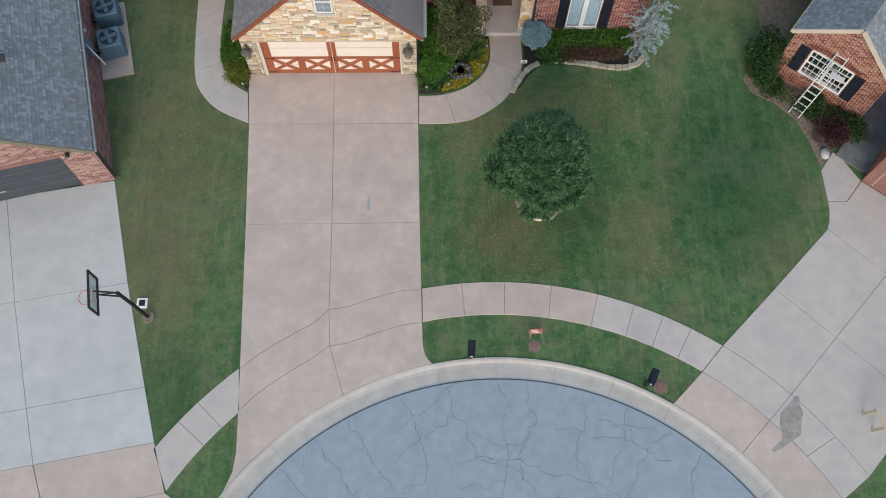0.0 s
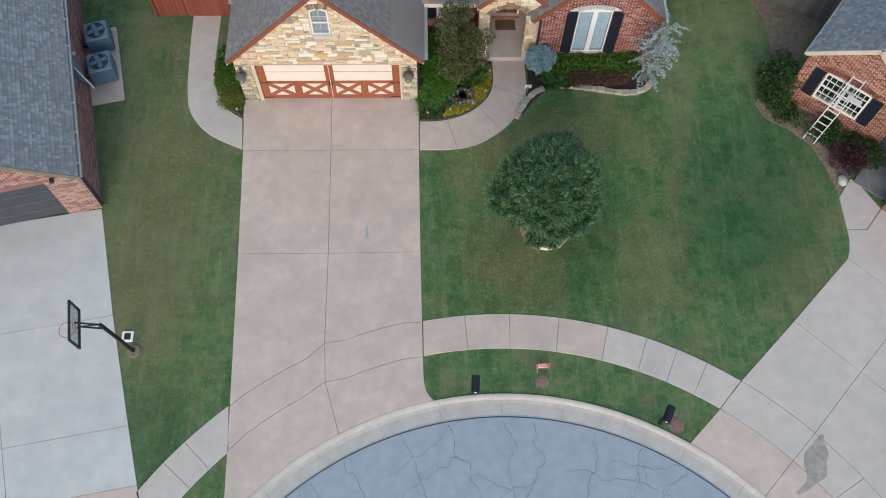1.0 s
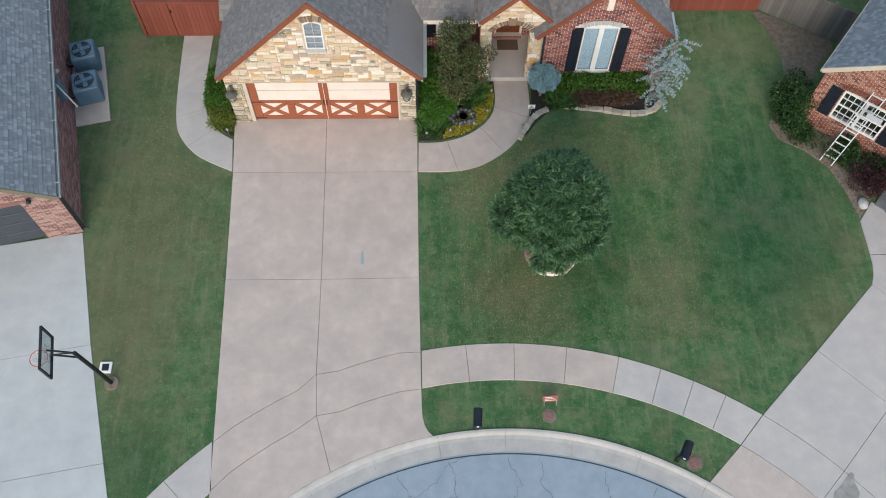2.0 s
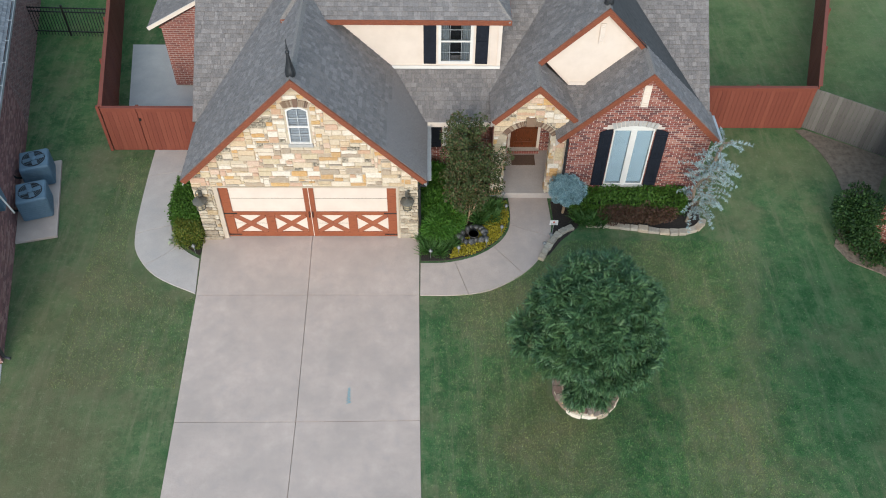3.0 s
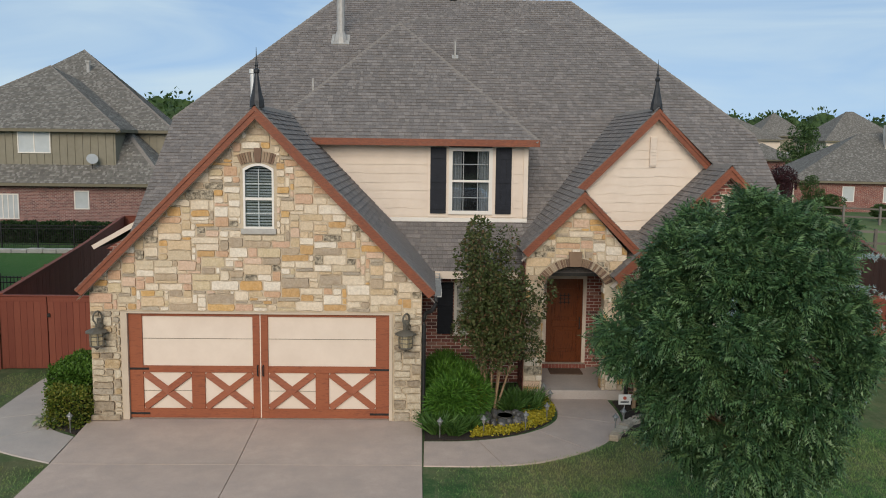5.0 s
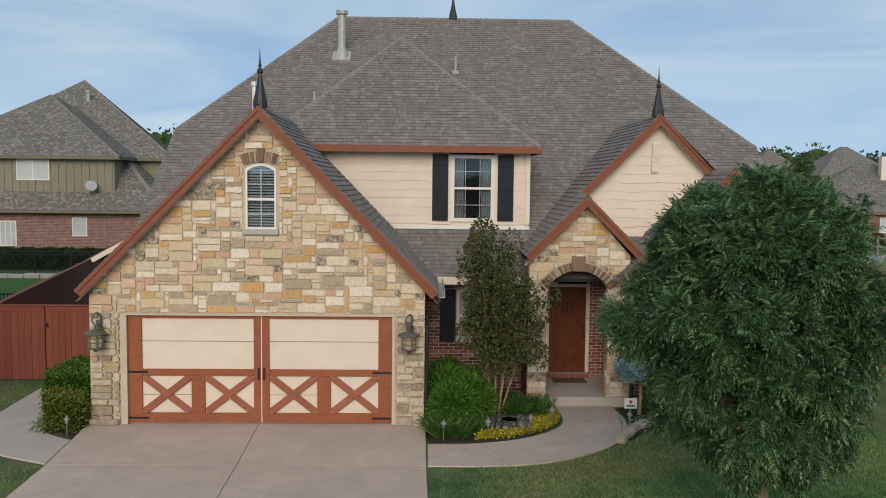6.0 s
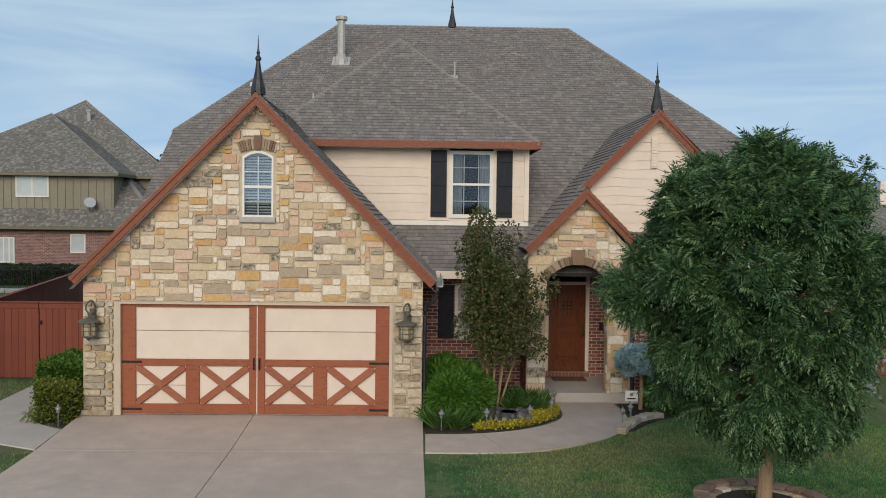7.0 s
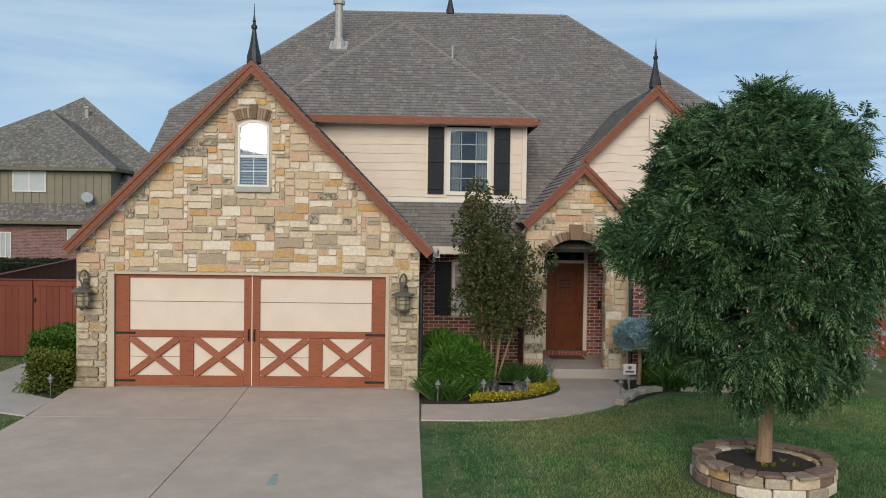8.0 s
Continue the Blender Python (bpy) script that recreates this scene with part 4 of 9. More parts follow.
def build_right_driveway():
    d = thing("driveway", "grey concrete driveway with an oil stain", "driveway", (12, 6, 0), kind="structure")
    o, s, n = (9.81, 6.52), (0.697, 0.7175), (0.7175, -0.697)
    def at(a, b):
        return (o[0] + a * s[0] + b * n[0], o[1] + a * s[1] + b * n[1])
    a0, a1 = 56.1, 31.0
    slab([*arc(R_WALK1 + 0.004, a0, 45.1, 4), at(2.86, 2.45), at(2.86, 0)], d, M_CONC_PALE)
    slab([*arc(R_WALK1 + 0.004, 45.1, a1, 4), at(2.86, 5.7), at(2.86, 2.45)], d, M_CONC_PALE)
    slab([at(2.86, 0), at(2.86, 2.45), at(5.92, 2.45), at(5.92, 0.05)], d, M_CONC_PALE)
    slab([at(2.86, 2.45), at(2.86, 5.7), at(5.92, 5.7), at(5.92, 2.45)], d, M_CONC_PALE)
    slab([at(5.92, 0.05), at(5.92, 2.45), at(8.6, 3.0), (15.5, 12.55), (14.85, 11.78), (14.17, 11.78), (14.16, 11.42), (14.09, 11.05)], d, M_CONC_PALE)
    slab([(14.17, 11.79), (14.84, 11.79), (15.48, 12.56), (14.9, 13.6), (14.68, 13.72), (14.15, 13.0)], d, M_CONC_PALE)
    slab([at(5.92, 2.45), at(5.92, 5.7), at(12, 5.7), at(10.8, 2.0), at(8.6, 3.0)], d, M_CONC_PALE)
    slab([*arc(R_WALK0, 56.9, 45.1, 4), *arc(R_WALK1, 45.1, a0, 4)], d, M_CONC_PALE)
    slab([*arc(R_WALK0, 45.1, 38.0, 3), *arc(R_WALK1, 37.4, 45.1, 3)], d, M_CONC_PALE)
    slab([*arc(R_WALK0, 38.0, 30.5, 3), *arc(R_WALK1, a1, 37.4, 3)], d, M_CONC_PALE)
    slab([*arc(R_CURB + 0.004, 58.6, 45.1, 5), *arc(R_WALK0, 45.1, 56.9, 4)], d, M_CONC)
    slab([*arc(R_CURB + 0.004, 45.1, 29.5, 5), *arc(R_WALK0, 30.5, 45.1, 4)], d, M_CONC)
    # oil stain, an uneven film with a drawn-out tail
    rnd = random.Random(3)
    spine = [(11.98, 4.95, 0.04), (11.88, 4.72, 0.13), (11.80, 4.50, 0.27), (11.71, 4.28, 0.33), (11.63, 4.05, 0.34), (11.55, 3.84, 0.29), (11.44, 3.64, 0.17), (11.32, 3.48, 0.10), (11.10, 3.33, 0.085), (10.90, 3.22, 0.055)]
    sides = [[(x + sg * 0.90 * w * rnd.uniform(0.8, 1.25), y - sg * 0.43 * w * rnd.uniform(0.8, 1.25), 0.027) for x, y, w in spine] for sg in (1, -1)]
    vs, n = sides[0] + sides[1], len(spine)
    raw("oil_stain", vs, [(k, k + 1, n + k + 1, n + k) for k in range(n - 1)], mat("oil_stain", [(0.22, 0.195, 0.17), (0.33, 0.295, 0.26)], 5, 0.7, 0, big=0.3, bigscale=3), d, "brownish oil stain")


def smooth(pts, n=6):
    """A rounded way through the points."""
    out = []
    P = [pts[0], *pts, pts[-1]]
    for k in range(1, len(P) - 2):
        a, b, c, e = [np.array(P[k + j], float) for j in (-1, 0, 1, 2)]
        for j in range(n):
            t = j / n
            out.append(tuple(0.5 * (2 * b + (c - a) * t + (2 * a - 5 * b + 4 * c - e) * t * t + (3 * b - a - 3 * c + e) * t ** 3)))
    out.append(tuple(pts[-1]))
    return out


def build_walks():
    w = thing("garden_path", "curved pale concrete path along the garage side", "garden path", (-8, 17, 0), kind="structure")
    outer = smooth([(-8.62, 22.6), (-8.62, 20.8), (-8.55, 18.6), (-8.44, 17.25), (-8.20, 16.45), (-7.50, 15.64), (-6.29, 15.02)])
    inner = smooth([(-7.55, 22.6), (-7.56, 20.99), (-7.58, 18.81), (-7.45, 17.6), (-7.20, 17.0), (-6.85, 16.6), (-6.40, 16.30)])
    n = len(outer) - 1
    cuts = [0, n // 4, n // 2, 3 * n // 4, n]
    for a, b in zip(cuts, cuts[1:]):
        slab(outer[a:b + 1] + inner[a:b + 1][::-1], w, M_CONC_PALE)
    w = thing("garden_path", "curved pinkish concrete path to the front door", "garden path", (2, 16, 0), kind="structure")
    outer = smooth([(-0.14, 14.97), (1.03, 14.98), (1.95, 15.21), (2.90, 15.87), (3.50, 16.75), (3.72, 17.6), (3.70, 18.735)])
    inner = smooth([(-0.14, 16.14), (0.70, 16.18), (1.45, 16.42), (2.05, 16.85), (2.40, 17.35), (2.52, 17.95), (2.50, 18.735)])
    cuts = [0, 7, 17, 27, len(outer) - 1]
    for a, b in zip(cuts, cuts[1:]):
        slab(outer[a:b + 1] + inner[a:b + 1][::-1], w, M_CONC)


def bed(name, label, poly, material=None, z=0.03):
    bm = bmesh.new()
    prism(bm, poly, -0.05, z)
    return tagged(part(name, bm, material or M_MULCH), label, "planting bed", kind="structure")


# ---- the house ----
def finial(parent, x, y, z, s=1.0):
    """A pointed metal finial on a ridge."""
    prof = [(0.13, 0.0), (0.125, 0.12), (0.085, 0.28), (0.052, 0.46), (0.036, 0.58), (0.034, 0.60), (0.052, 0.62), (0.055, 0.66), (0.03, 0.69), (0.024, 0.72), (0.034, 0.745), (0.022, 0.77), (0.012, 0.86), (0.003, 1.06)]
    part("finial", lathe([(r * s, h * s) for r, h in prof], (x, y, z), 10), M_BRONZE, parent, "pointed dark metal roof finial")


def sash_window(parent, x0, x1, z0, z1, y, cols=2, rows=4, back="blind", arch=0.0, fw=0.055, rail=True):
    """A sash window facing -y: frame, bars, panes and what hangs behind them."""
    w = hold(new("window"), parent)
    fr = bmesh.new()
    zm = (z0 + z1) / 2
    if arch:
        n = 10
        top = [(x0 + (x1 - x0) * k / n, z1 + arch * (1 - (2 * k / n - 1) ** 2)) for k in range(n + 1)]
        outer = [(x0, z0), (x1, z0), *top[::-1]]
        cx_, cz_ = (x0 + x1) / 2, (z0 + z1) / 2
        fx, fz = 1 - 2 * fw / (x1 - x0), 1 - 2 * fw / (z1 - z0)
        inner = [(cx_ + (p[0] - cx_) * fx, cz_ + (p[1] - cz_) * fz) for p in outer]
        vr = [[fr.verts.new((p[0], yy, p[1])) for p in ring] for ring, yy in ((outer, y - 0.015), (inner, y - 0.015), (inner, y + 0.06), (outer, y + 0.06))]
        for r0, r1 in zip(vr, vr[1:] + vr[:1]):
            for k in range(len(r0)):
                fr.faces.new((r0[k - 1], r0[k], r1[k], r1[k - 1]))
    else:
        ring_frame(fr, x0, x1, z0, z1, fw, y - 0.015, y + 0.06)
    if rail:
        part("meeting_rail", boxbm(x0 + fw, x1 - fw, y - 0.005, y + 0.05, zm - 0.025, zm + 0.025), M_WHITE, w)
    part("window_frame", fr, M_WHITE, w, "white vinyl window frame")
    for k in range(1, cols):
        x = x0 + (x1 - x0) * k / cols
        part("muntin", boxbm(x - 0.009, x + 0.009, y + 0.010, y + 0.024, z0 + fw, z1 - (0 if arch else fw)), M_WHITE, w)
    for k in range(1, rows):
        z = z0 + (z1 - z0) * k / rows
        if abs(z - zm) > 0.05:
            part("muntin", boxbm(x0 + fw, x1 - fw, y + 0.0105, y + 0.0235, z - 0.009, z + 0.009), M_WHITE, w)
    glass = M_GLASS if back == "blind" else M_TRANSOM
    p = part("pane", boxbm(x0 + 0.01, x1 - 0.01, y + 0.002, y + 0.007, z0 + 0.01, zm), glass, w, "clear window glass")
    p.visible_shadow = False
    head = [(q[0], q[1] - 0.004) for q in top[1:-1]] if arch else [(x0 + 0.01, z1), (x1 - 0.01, z1)]
    p = part("pane", prismbm([(x0 + 0.01, zm + 0.001), (x1 - 0.01, zm + 0.001), *head[::-1]], y + 0.0025, y + 0.0075, "y"), glass, w, "clear window glass")
    p.visible_shadow = False
    if arch:                                     # wall filling beside the arched head
        for k in (0, n // 2):
            some = top[k:k + n // 2 + 1]
            part("spandrel", prismbm([*some, (some[-1][0], z1 + arch + 0.02), (some[0][0], z1 + arch + 0.02)], y + 0.004, y + 0.09, "y"), M_MORTAR, w)
    if back in ("blind", "pale"):
        bm = bmesh.new()
        z = z0 + 0.03
        while z < z1 + arch * 0.6:
            m = pose((x0 + x1) / 2, y + 0.075, z, 62, 0, 0)
            hw = 0.021 if back == "pale" else 0.017
            box(bm, -(x1 - x0) / 2 + 0.02, (x1 - x0) / 2 - 0.02, -hw, hw, -0.0012, 0.0012, m)
            z += 0.052
        part("blind", bm, M_BLIND_PALE if back == "pale" else M_BLIND, w, "pale slatted blind")
    elif back == "curtain":
        for a, b in ((x0 + 0.03, x0 + 0.3 * (x1 - x0)), (x1 - 0.3 * (x1 - x0), x1 - 0.03)):
            bm, n = bmesh.new(), 14
            lo = [bm.verts.new((a + (b - a) * k / n, y + 0.10 + 0.018 * math.sin(k * 2.2), z0 + 0.02)) for k in range(n + 1)]
            hi = [bm.verts.new((a + (b - a) * k / n, y + 0.10 + 0.018 * math.sin(k * 2.2), z1)) for k in range(n + 1)]
            for k in range(n):
                bm.faces.new((lo[k], lo[k + 1], hi[k + 1], hi[k]))
            part("curtain", bm, M_CURTAIN, w, "pale grey curtain")
    # flat sheet painted near-black in place of an unlit room
    part("window_recess", boxbm(x0, x1, y + 0.30, y + 0.32, z0, z1 + arch), M_DARK, w, "near-black sheet standing for the unlit room")
    return w


def shutter(parent, x0, x1, z0, z1, y, arch_side=0):
    """A board shutter; the head may slope towards one side as part of an arch."""
    if arch_side:
        a, b = (0.02, -0.09) if arch_side > 0 else (-0.09, 0.02)
        top = [(x0 + (x1 - x0) * k / 4, z1 + (a + (b - a) * k / 4) + 0.03 * math.sin(math.pi * k / 4)) for k in range(5)]
    else:
        top = [(x0, z1), (x1, z1)]
    s = part("shutter", prismbm([(x0, z0), (x1, z0), *top[::-1]], y - 0.045, y - 0.01, "y"), M_NAVY, parent, "black louvred board shutter")
    n = 3
    for k in range(n):
        a = x0 + (x1 - x0) * k / n + 0.006
        b = x0 + (x1 - x0) * (k + 1) / n - 0.006
        zt = z1 - (0.08 if arch_side else 0.02)
        part("board", boxbm(a, b, y - 0.056, y - 0.046, z0 + 0.01, zt), M_NAVY, s)
    for z in (z0 + 0.14, (z0 + z1) / 2, z1 - 0.2):
        part("batten", boxbm(x0 + 0.01, x1 - 0.01, y - 0.072, y - 0.057, z - 0.045, z + 0.045), M_NAVY, s)
    return s


def rake_boards(parent, a, top, b, y, w=0.16, mat_=None):
    """The two boards up a gable's edges, from a over the top to b (x, z)."""
    for k, (p, q) in enumerate(((a, top), (top, b))):
        d = Vector((q[0] - p[0], 0, q[1] - p[1])).normalized()
        n = Vector((-d.z, 0, d.x))
        if n.z > 0:
            n = -n
        p3, q3 = Vector((p[0], 0, p[1])), Vector((q[0], 0, q[1]))
        # mitred at the top by an upright cut
        low_p, low_q = p3 + n * w, q3 + n * w
        tq = (top[0] - low_p.x) / (low_q.x - low_p.x) if abs(low_q.x - low_p.x) > 1e-6 else 1
        if q == top:
            low_q = low_p + (low_q - low_p) * tq
        else:
            low_p = low_p + (low_q - low_p) * tq
        part("rake_board", prismbm([(p3.x, p3.z), (q3.x, q3.z), (low_q.x, low_q.z), (low_p.x, low_p.z)], y - 0.022, y + 0.022, "y"), M_CEDAR, parent, "red-brown stained rake board")
        part("rake_cap", beambm((p3.x + n.x * 0.035, y - 0.032 - 0.003 * k, p3.z + n.z * 0.035), (q3.x + n.x * 0.035, y - 0.032 - 0.003 * k, q3.z + n.z * 0.035), 0.022, 0.06 - 0.003 * k), M_CEDAR, parent)


def soffit(parent, a, top, b, y0, y1, mat_=None):
    bm = bmesh.new()
    for p, q in ((a, top), (top, b)):
        v = [bm.verts.new((p[0], y0, p[1] - 0.205)), bm.verts.new((q[0], y0, q[1] - 0.205)), bm.verts.new((q[0], y1, q[1] - 0.205)), bm.verts.new((p[0], y1, p[1] - 0.205))]
        bm.faces.new(v)
    part("soffit", bm, M_TRIM, parent, "pale soffit board")


def lantern(name_parent, x, y, z):
    """A broad wall lantern under a scrolled arm; z is the height of its canopy."""
    ln = thing("wall_lantern", "dark bronze carriage lantern on the stone pier", "wall lamp", (x, y, z - 0.3), "garage lanterns")
    part("wall_plate", boxbm(x - 0.055, x + 0.055, y + 0.16, y + 0.20, z - 0.10, z + 0.20, bevel=0.012), M_PATINA, ln)
    pts = [(x + 0.03, y + 0.17, z + 0.10), (x + 0.06, y + 0.12, z + 0.26), (x + 0.02, y + 0.05, z + 0.35), (x - 0.04, y + 0.01, z + 0.30), (x - 0.05, y, z + 0.20), (x - 0.01, y, z + 0.13), (x, y, z + 0.02)]
    part("arm", tubebm(smooth(pts, 5), 0.017, 7), M_PATINA, ln, "scrolled iron arm")
    pts = [(x + 0.07, y + 0.15, z + 0.02), (x + 0.08, y + 0.10, z + 0.12), (x + 0.04, y + 0.06, z + 0.16), (x + 0.02, y + 0.06, z + 0.10)]
    part("scroll", tubebm(smooth(pts, 4), 0.013, 6), M_PATINA, ln)
    part("canopy", lathe([(0.03, 0.06), (0.07, 0.045), (0.185, 0.0), (0.20, -0.012), (0.20, -0.03), (0.12, -0.036)], (x, y, z), 8), M_PATINA, ln, "broad flat canopy")
    part("glass", lathe([(0.118, -0.038), (0.125, -0.15), (0.115, -0.262)], (x, y, z), 6), M_SEEDED, ln, "amber seeded glass")
    for k in range(6):
        t = 6.2832 * k / 6
        c, s = math.cos(t), math.sin(t)
        part("bar", tubebm([(x + 0.122 * c, y + 0.122 * s, z - 0.036), (x + 0.129 * c, y + 0.129 * s, z - 0.15), (x + 0.119 * c, y + 0.119 * s, z - 0.265)], 0.010, 4), M_PATINA, ln)
    for zz in (-0.11, -0.19):
        part("band", lathe([(0.126, zz), (0.132, zz + 0.008), (0.126, zz + 0.016)], (x, y, z), 6), M_PATINA, ln)
    part("base", lathe([(0.125, -0.26), (0.135, -0.275), (0.13, -0.29), (0.05, -0.315), (0.015, -0.36)], (x, y, z), 8), M_PATINA, ln)


M_SEEDED = mat("seeded_lantern_glass", [(0.30, 0.25, 0.16), (0.46, 0.39, 0.26)], 20, 0.25, 0.1, 40)
M_PATINA = mat('weathered_bronze', [(0.10, 0.092, 0.075), (0.17, 0.155, 0.125)], 10, 0.6, 0.2, 60, 0.003, 0.3, metal=0.3)


def siding_courses(parent, poly, y, course=0.19, holes=()):
    """Scallop-edged lap siding: a row of thin boards, each lower edge uneven."""
    pl = Plane([(p[0], y, p[1]) for p in poly], (0, -1, 0))
    zs = [p[1] for p in poly]
    z = min(zs)
    while z < max(zs):
        xs0, xs1 = min(p[0] for p in poly), max(p[0] for p in poly)
        polys, x = [], xs0 - random.uniform(0, 0.3)
        while x < xs1:
            w = random.uniform(0.28, 0.46)
            dz = random.choice((-0.014, 0.0, 0.012))
            q = [(x, z + dz), (x + w, z + dz), (x + w, z + course + 0.02), (x, z + course + 0.02)]
            q = within(q, [(p[0], p[1]) for p in poly])
            q = avoid(q, holes) if q else q
            if q and area(q) > 0.002:
                polys.append([((Vector((p[0], y, p[1])) - pl.o).dot(pl.u), (Vector((p[0], y, p[1])) - pl.o).dot(pl.v)) for p in q])
            x += w
        for q in polys:
            vs, fs = pieces_mesh(pl, [q], 0.0, 0.018, 0.012)
            raw("siding_board", vs, fs, M_CREAM, parent)
        z += course


def arch_bricks(parent, cx, cz, r, a0, a1, n, y, depth=0.22, material=None):
    """Bricks on edge round an arch."""
    for k in range(n):
        t0, t1 = radians(a0 + (a1 - a0) * (k + 0.10) / n), radians(a0 + (a1 - a0) * (k + 0.90) / n)
        q = [(cx + rr * math.cos(t), cz + rr * math.sin(t)) for rr, t in ((r, t0), (r, t1), (r + depth, t1), (r + depth, t0))]
        part("arch_brick", prismbm(q, y - random.uniform(0.012, 0.03), y + 0.05, "y"), material or M_ARCH, parent)


M_ARCH = mat("arch_brick", [(0.16, 0.105, 0.07), (0.28, 0.20, 0.135)], 14, 0.9, 0.5, 50, 0.008, 0.2, 2, None, "object",
             [(0.22, 0.14, 0.09), (0.33, 0.24, 0.165), (0.13, 0.08, 0.058), (0.27, 0.175, 0.115), (0.42, 0.335, 0.245), (0.17, 0.10, 0.07)], 0.78)


def build_house():
    h = thing("house", "stone and red brick house with steep grey shingle roofs", "house", (0.8, 20, 0))
    S = M_SHINGLE
    def main_y(z):                               # the main slope, a 9 in 12 pitch
        return 20.38 + (z - 3.47) / 0.75
    # -- roofs
    ry, rz, ye = 28.62, 9.65, 36.0
    hl, hr = (-6.58, 23.49, 5.8025), (8.2, 23.10, 5.51)
    rl, rr = (-2.95, ry, rz), (4.31, ry, rz)
    bl, br = (-6.58, 32.62, 5.8), (8.2, 32.92, 5.51)
    roof_slope([(-6.58, main_y(2.55), 2.55), (8.12, main_y(2.55), 2.55), hr, rr, rl, hl], (0, -1, 1), h, S)
    roof_slope([hl, rl, bl], (-1, 0, 1), h, S)
    roof_slope([hr, br, rr], (1, 0, 1), h, S)
    roof_slope([(8.12, ye, 2.55), (-6.58, ye, 2.55), bl, rl, rr, br], (0, 1, 1), h, S)
    # garage gable
    gx, gz, gy = -3.19, 5.845, 16.80
    ge, gl, gr = 2.515, -6.485, 0.045
    roof_slope([(gl, gy, ge), (gx, gy, gz), (gx, main_y(gz), gz), (gl, main_y(ge), ge)], (-1, 0, 1), h, S)
    roof_slope([(gr, gy, ge), (gr, main_y(ge), ge), (gx, main_y(gz), gz), (gx, gy, gz)], (1, 0, 1), h, S, 300)
    # dormer hip
    dx0, dx1, dy, dz = -3.85, 2.31, 20.06, 5.30
    ax, ay, az = -0.86, 24.05, 8.30
    roof_slope([(dx0, dy, dz), (dx1, dy, dz), (ax, ay, az)], (0, -1, 1), h, S)
    roof_slope([(dx1, dy, dz), (dx1, main_y(dz), dz), (ax, main_y(az), az), (ax, ay, az)], (1, 0, 1), h, S)
    roof_slope([(dx0, main_y(dz), dz), (dx0, dy, dz), (ax, ay, az), (ax, main_y(az), az)], (-1, 0, 1), h, S)
    # white gable, porch gable and brick gable share their outer slopes
    wy, py, by = 19.60, 18.58, 18.40
    wx, wz = 4.78, 6.01
    px, pz = 3.06, 4.29
    bx, bz = 5.95, 4.84
    off = wz - wx                                 # left slopes: z = x + off
    le = 3.06
    roof_slope([(le - off, py, le), (px, py, px + off), (px, wy, px + off), (le - off, wy, le)], (-1, 0, 1), h, S)
    roof_slope([(le - off, wy, le), (wx, wy, wz), (wx, main_y(wz), wz), (le - off, main_y(le), le)], (-1, 0, 1), h, S)
    offr = wz + wx                                # right slopes: z = offr - x
    re = 2.56
    roof_slope([(offr - re, by, re), (offr - re, wy, re), (bx, wy, offr - bx), (bx, by, offr - bx)], (1, 0, 1), h, S)
    roof_slope([(offr - re, wy, re), (offr - re, main_y(re), re), (wx, main_y(wz), wz), (wx, wy, wz)], (1, 0, 1), h, S)
    vx = (pz + px + bx - bz) / 2                     # valley between porch and brick gable
    vz = vx - bx + bz
    roof_slope([(3.95, wy + 0.2, 3.40), (4.51, wy + 0.2, 3.40), (vx, py + 0.03, vz + 0.015)], (0, -1, 1), h, S)
    roof_slope([(px, py, pz), (vx, py, vz), (vx, wy + 0.23, vz), (px, wy + 0.23, pz)], (1, 0, 1), h, S)
    be = 2.56
    roof_slope([(be + bx - bz, by, be), (bx, by, bz), (bx, wy + 0.23, bz), (be + bx - bz, wy + 0.23, be)], (-1, 0, 1), h, S)
    for p, q in (((gx, main_y(gz) - 0.2, gz), (gx, gy, gz)), (rl, rr), (hl, rl), (hr, rr), ((ax, ay, az), (dx0, dy, dz)), ((ax, ay, az), (dx1, dy, dz)), ((ax, main_y(az) - 0.2, az), (ax, ay, az)),
                 ((wx, main_y(wz) - 0.2, wz), (wx, wy, wz)), ((bx, wy, bz), (bx, by, bz)), ((px, wy, pz), (px, py, pz))):
        ridge_caps(h, p, q)
    # -- rake boards
    rake_boards(h, (gl, ge), (gx, gz), (gr, ge), gy)
    soffit(h, (gl, ge), (gx, gz), (gr, ge), gy, 17.0)
    rake_boards(h, (le - off, le), (px, pz), (vx, vz), py)
    soffit(h, (le - off, le), (px, pz), (vx, vz), py, 18.8)
    rake_boards(h, (px, px + off), (wx, wz), (bx + 0.05, offr - bx - 0.05), wy)
    soffit(h, (px, px + off), (wx, wz), (bx, offr - bx), wy, 19.8)
    rake_boards(h, (be + bx - bz, be), (bx, bz), (offr - re, re), by)
    soffit(h, (be + bx - bz, be), (bx, bz), (offr - re, re), by, 18.65)
    # -- garage front
    W = [(-6.32, 0), (-0.20, 0), (-0.20, 2.52), (gx, 5.70), (-6.32, 2.52)]
    y = 17.03
    bm = bmesh.new()
    x0, x1, zt = -5.76, -0.74, 2.08
    wx0, wx1, wz0, wz1 = -3.470, -2.912, 3.635, 4.725
    def lx(z):
        return -6.32 + (z - 2.52) * (3.12 / 3.14)
    def rx(z):
        return -0.20 - (z - 2.52) * (3.0 / 3.14)
    piers = [[(-6.32, 0), (x0, 0), (x0, zt), (-6.32, zt)], [(x1, 0), (-0.20, 0), (-0.20, zt), (x1, zt)]]
    prism(bm, [(-6.32, zt), (-0.20, zt), (-0.20, 2.52), (rx(wz0), wz0), (lx(wz0), wz0), (-6.32, 2.52)], y, y + 0.22, "y")
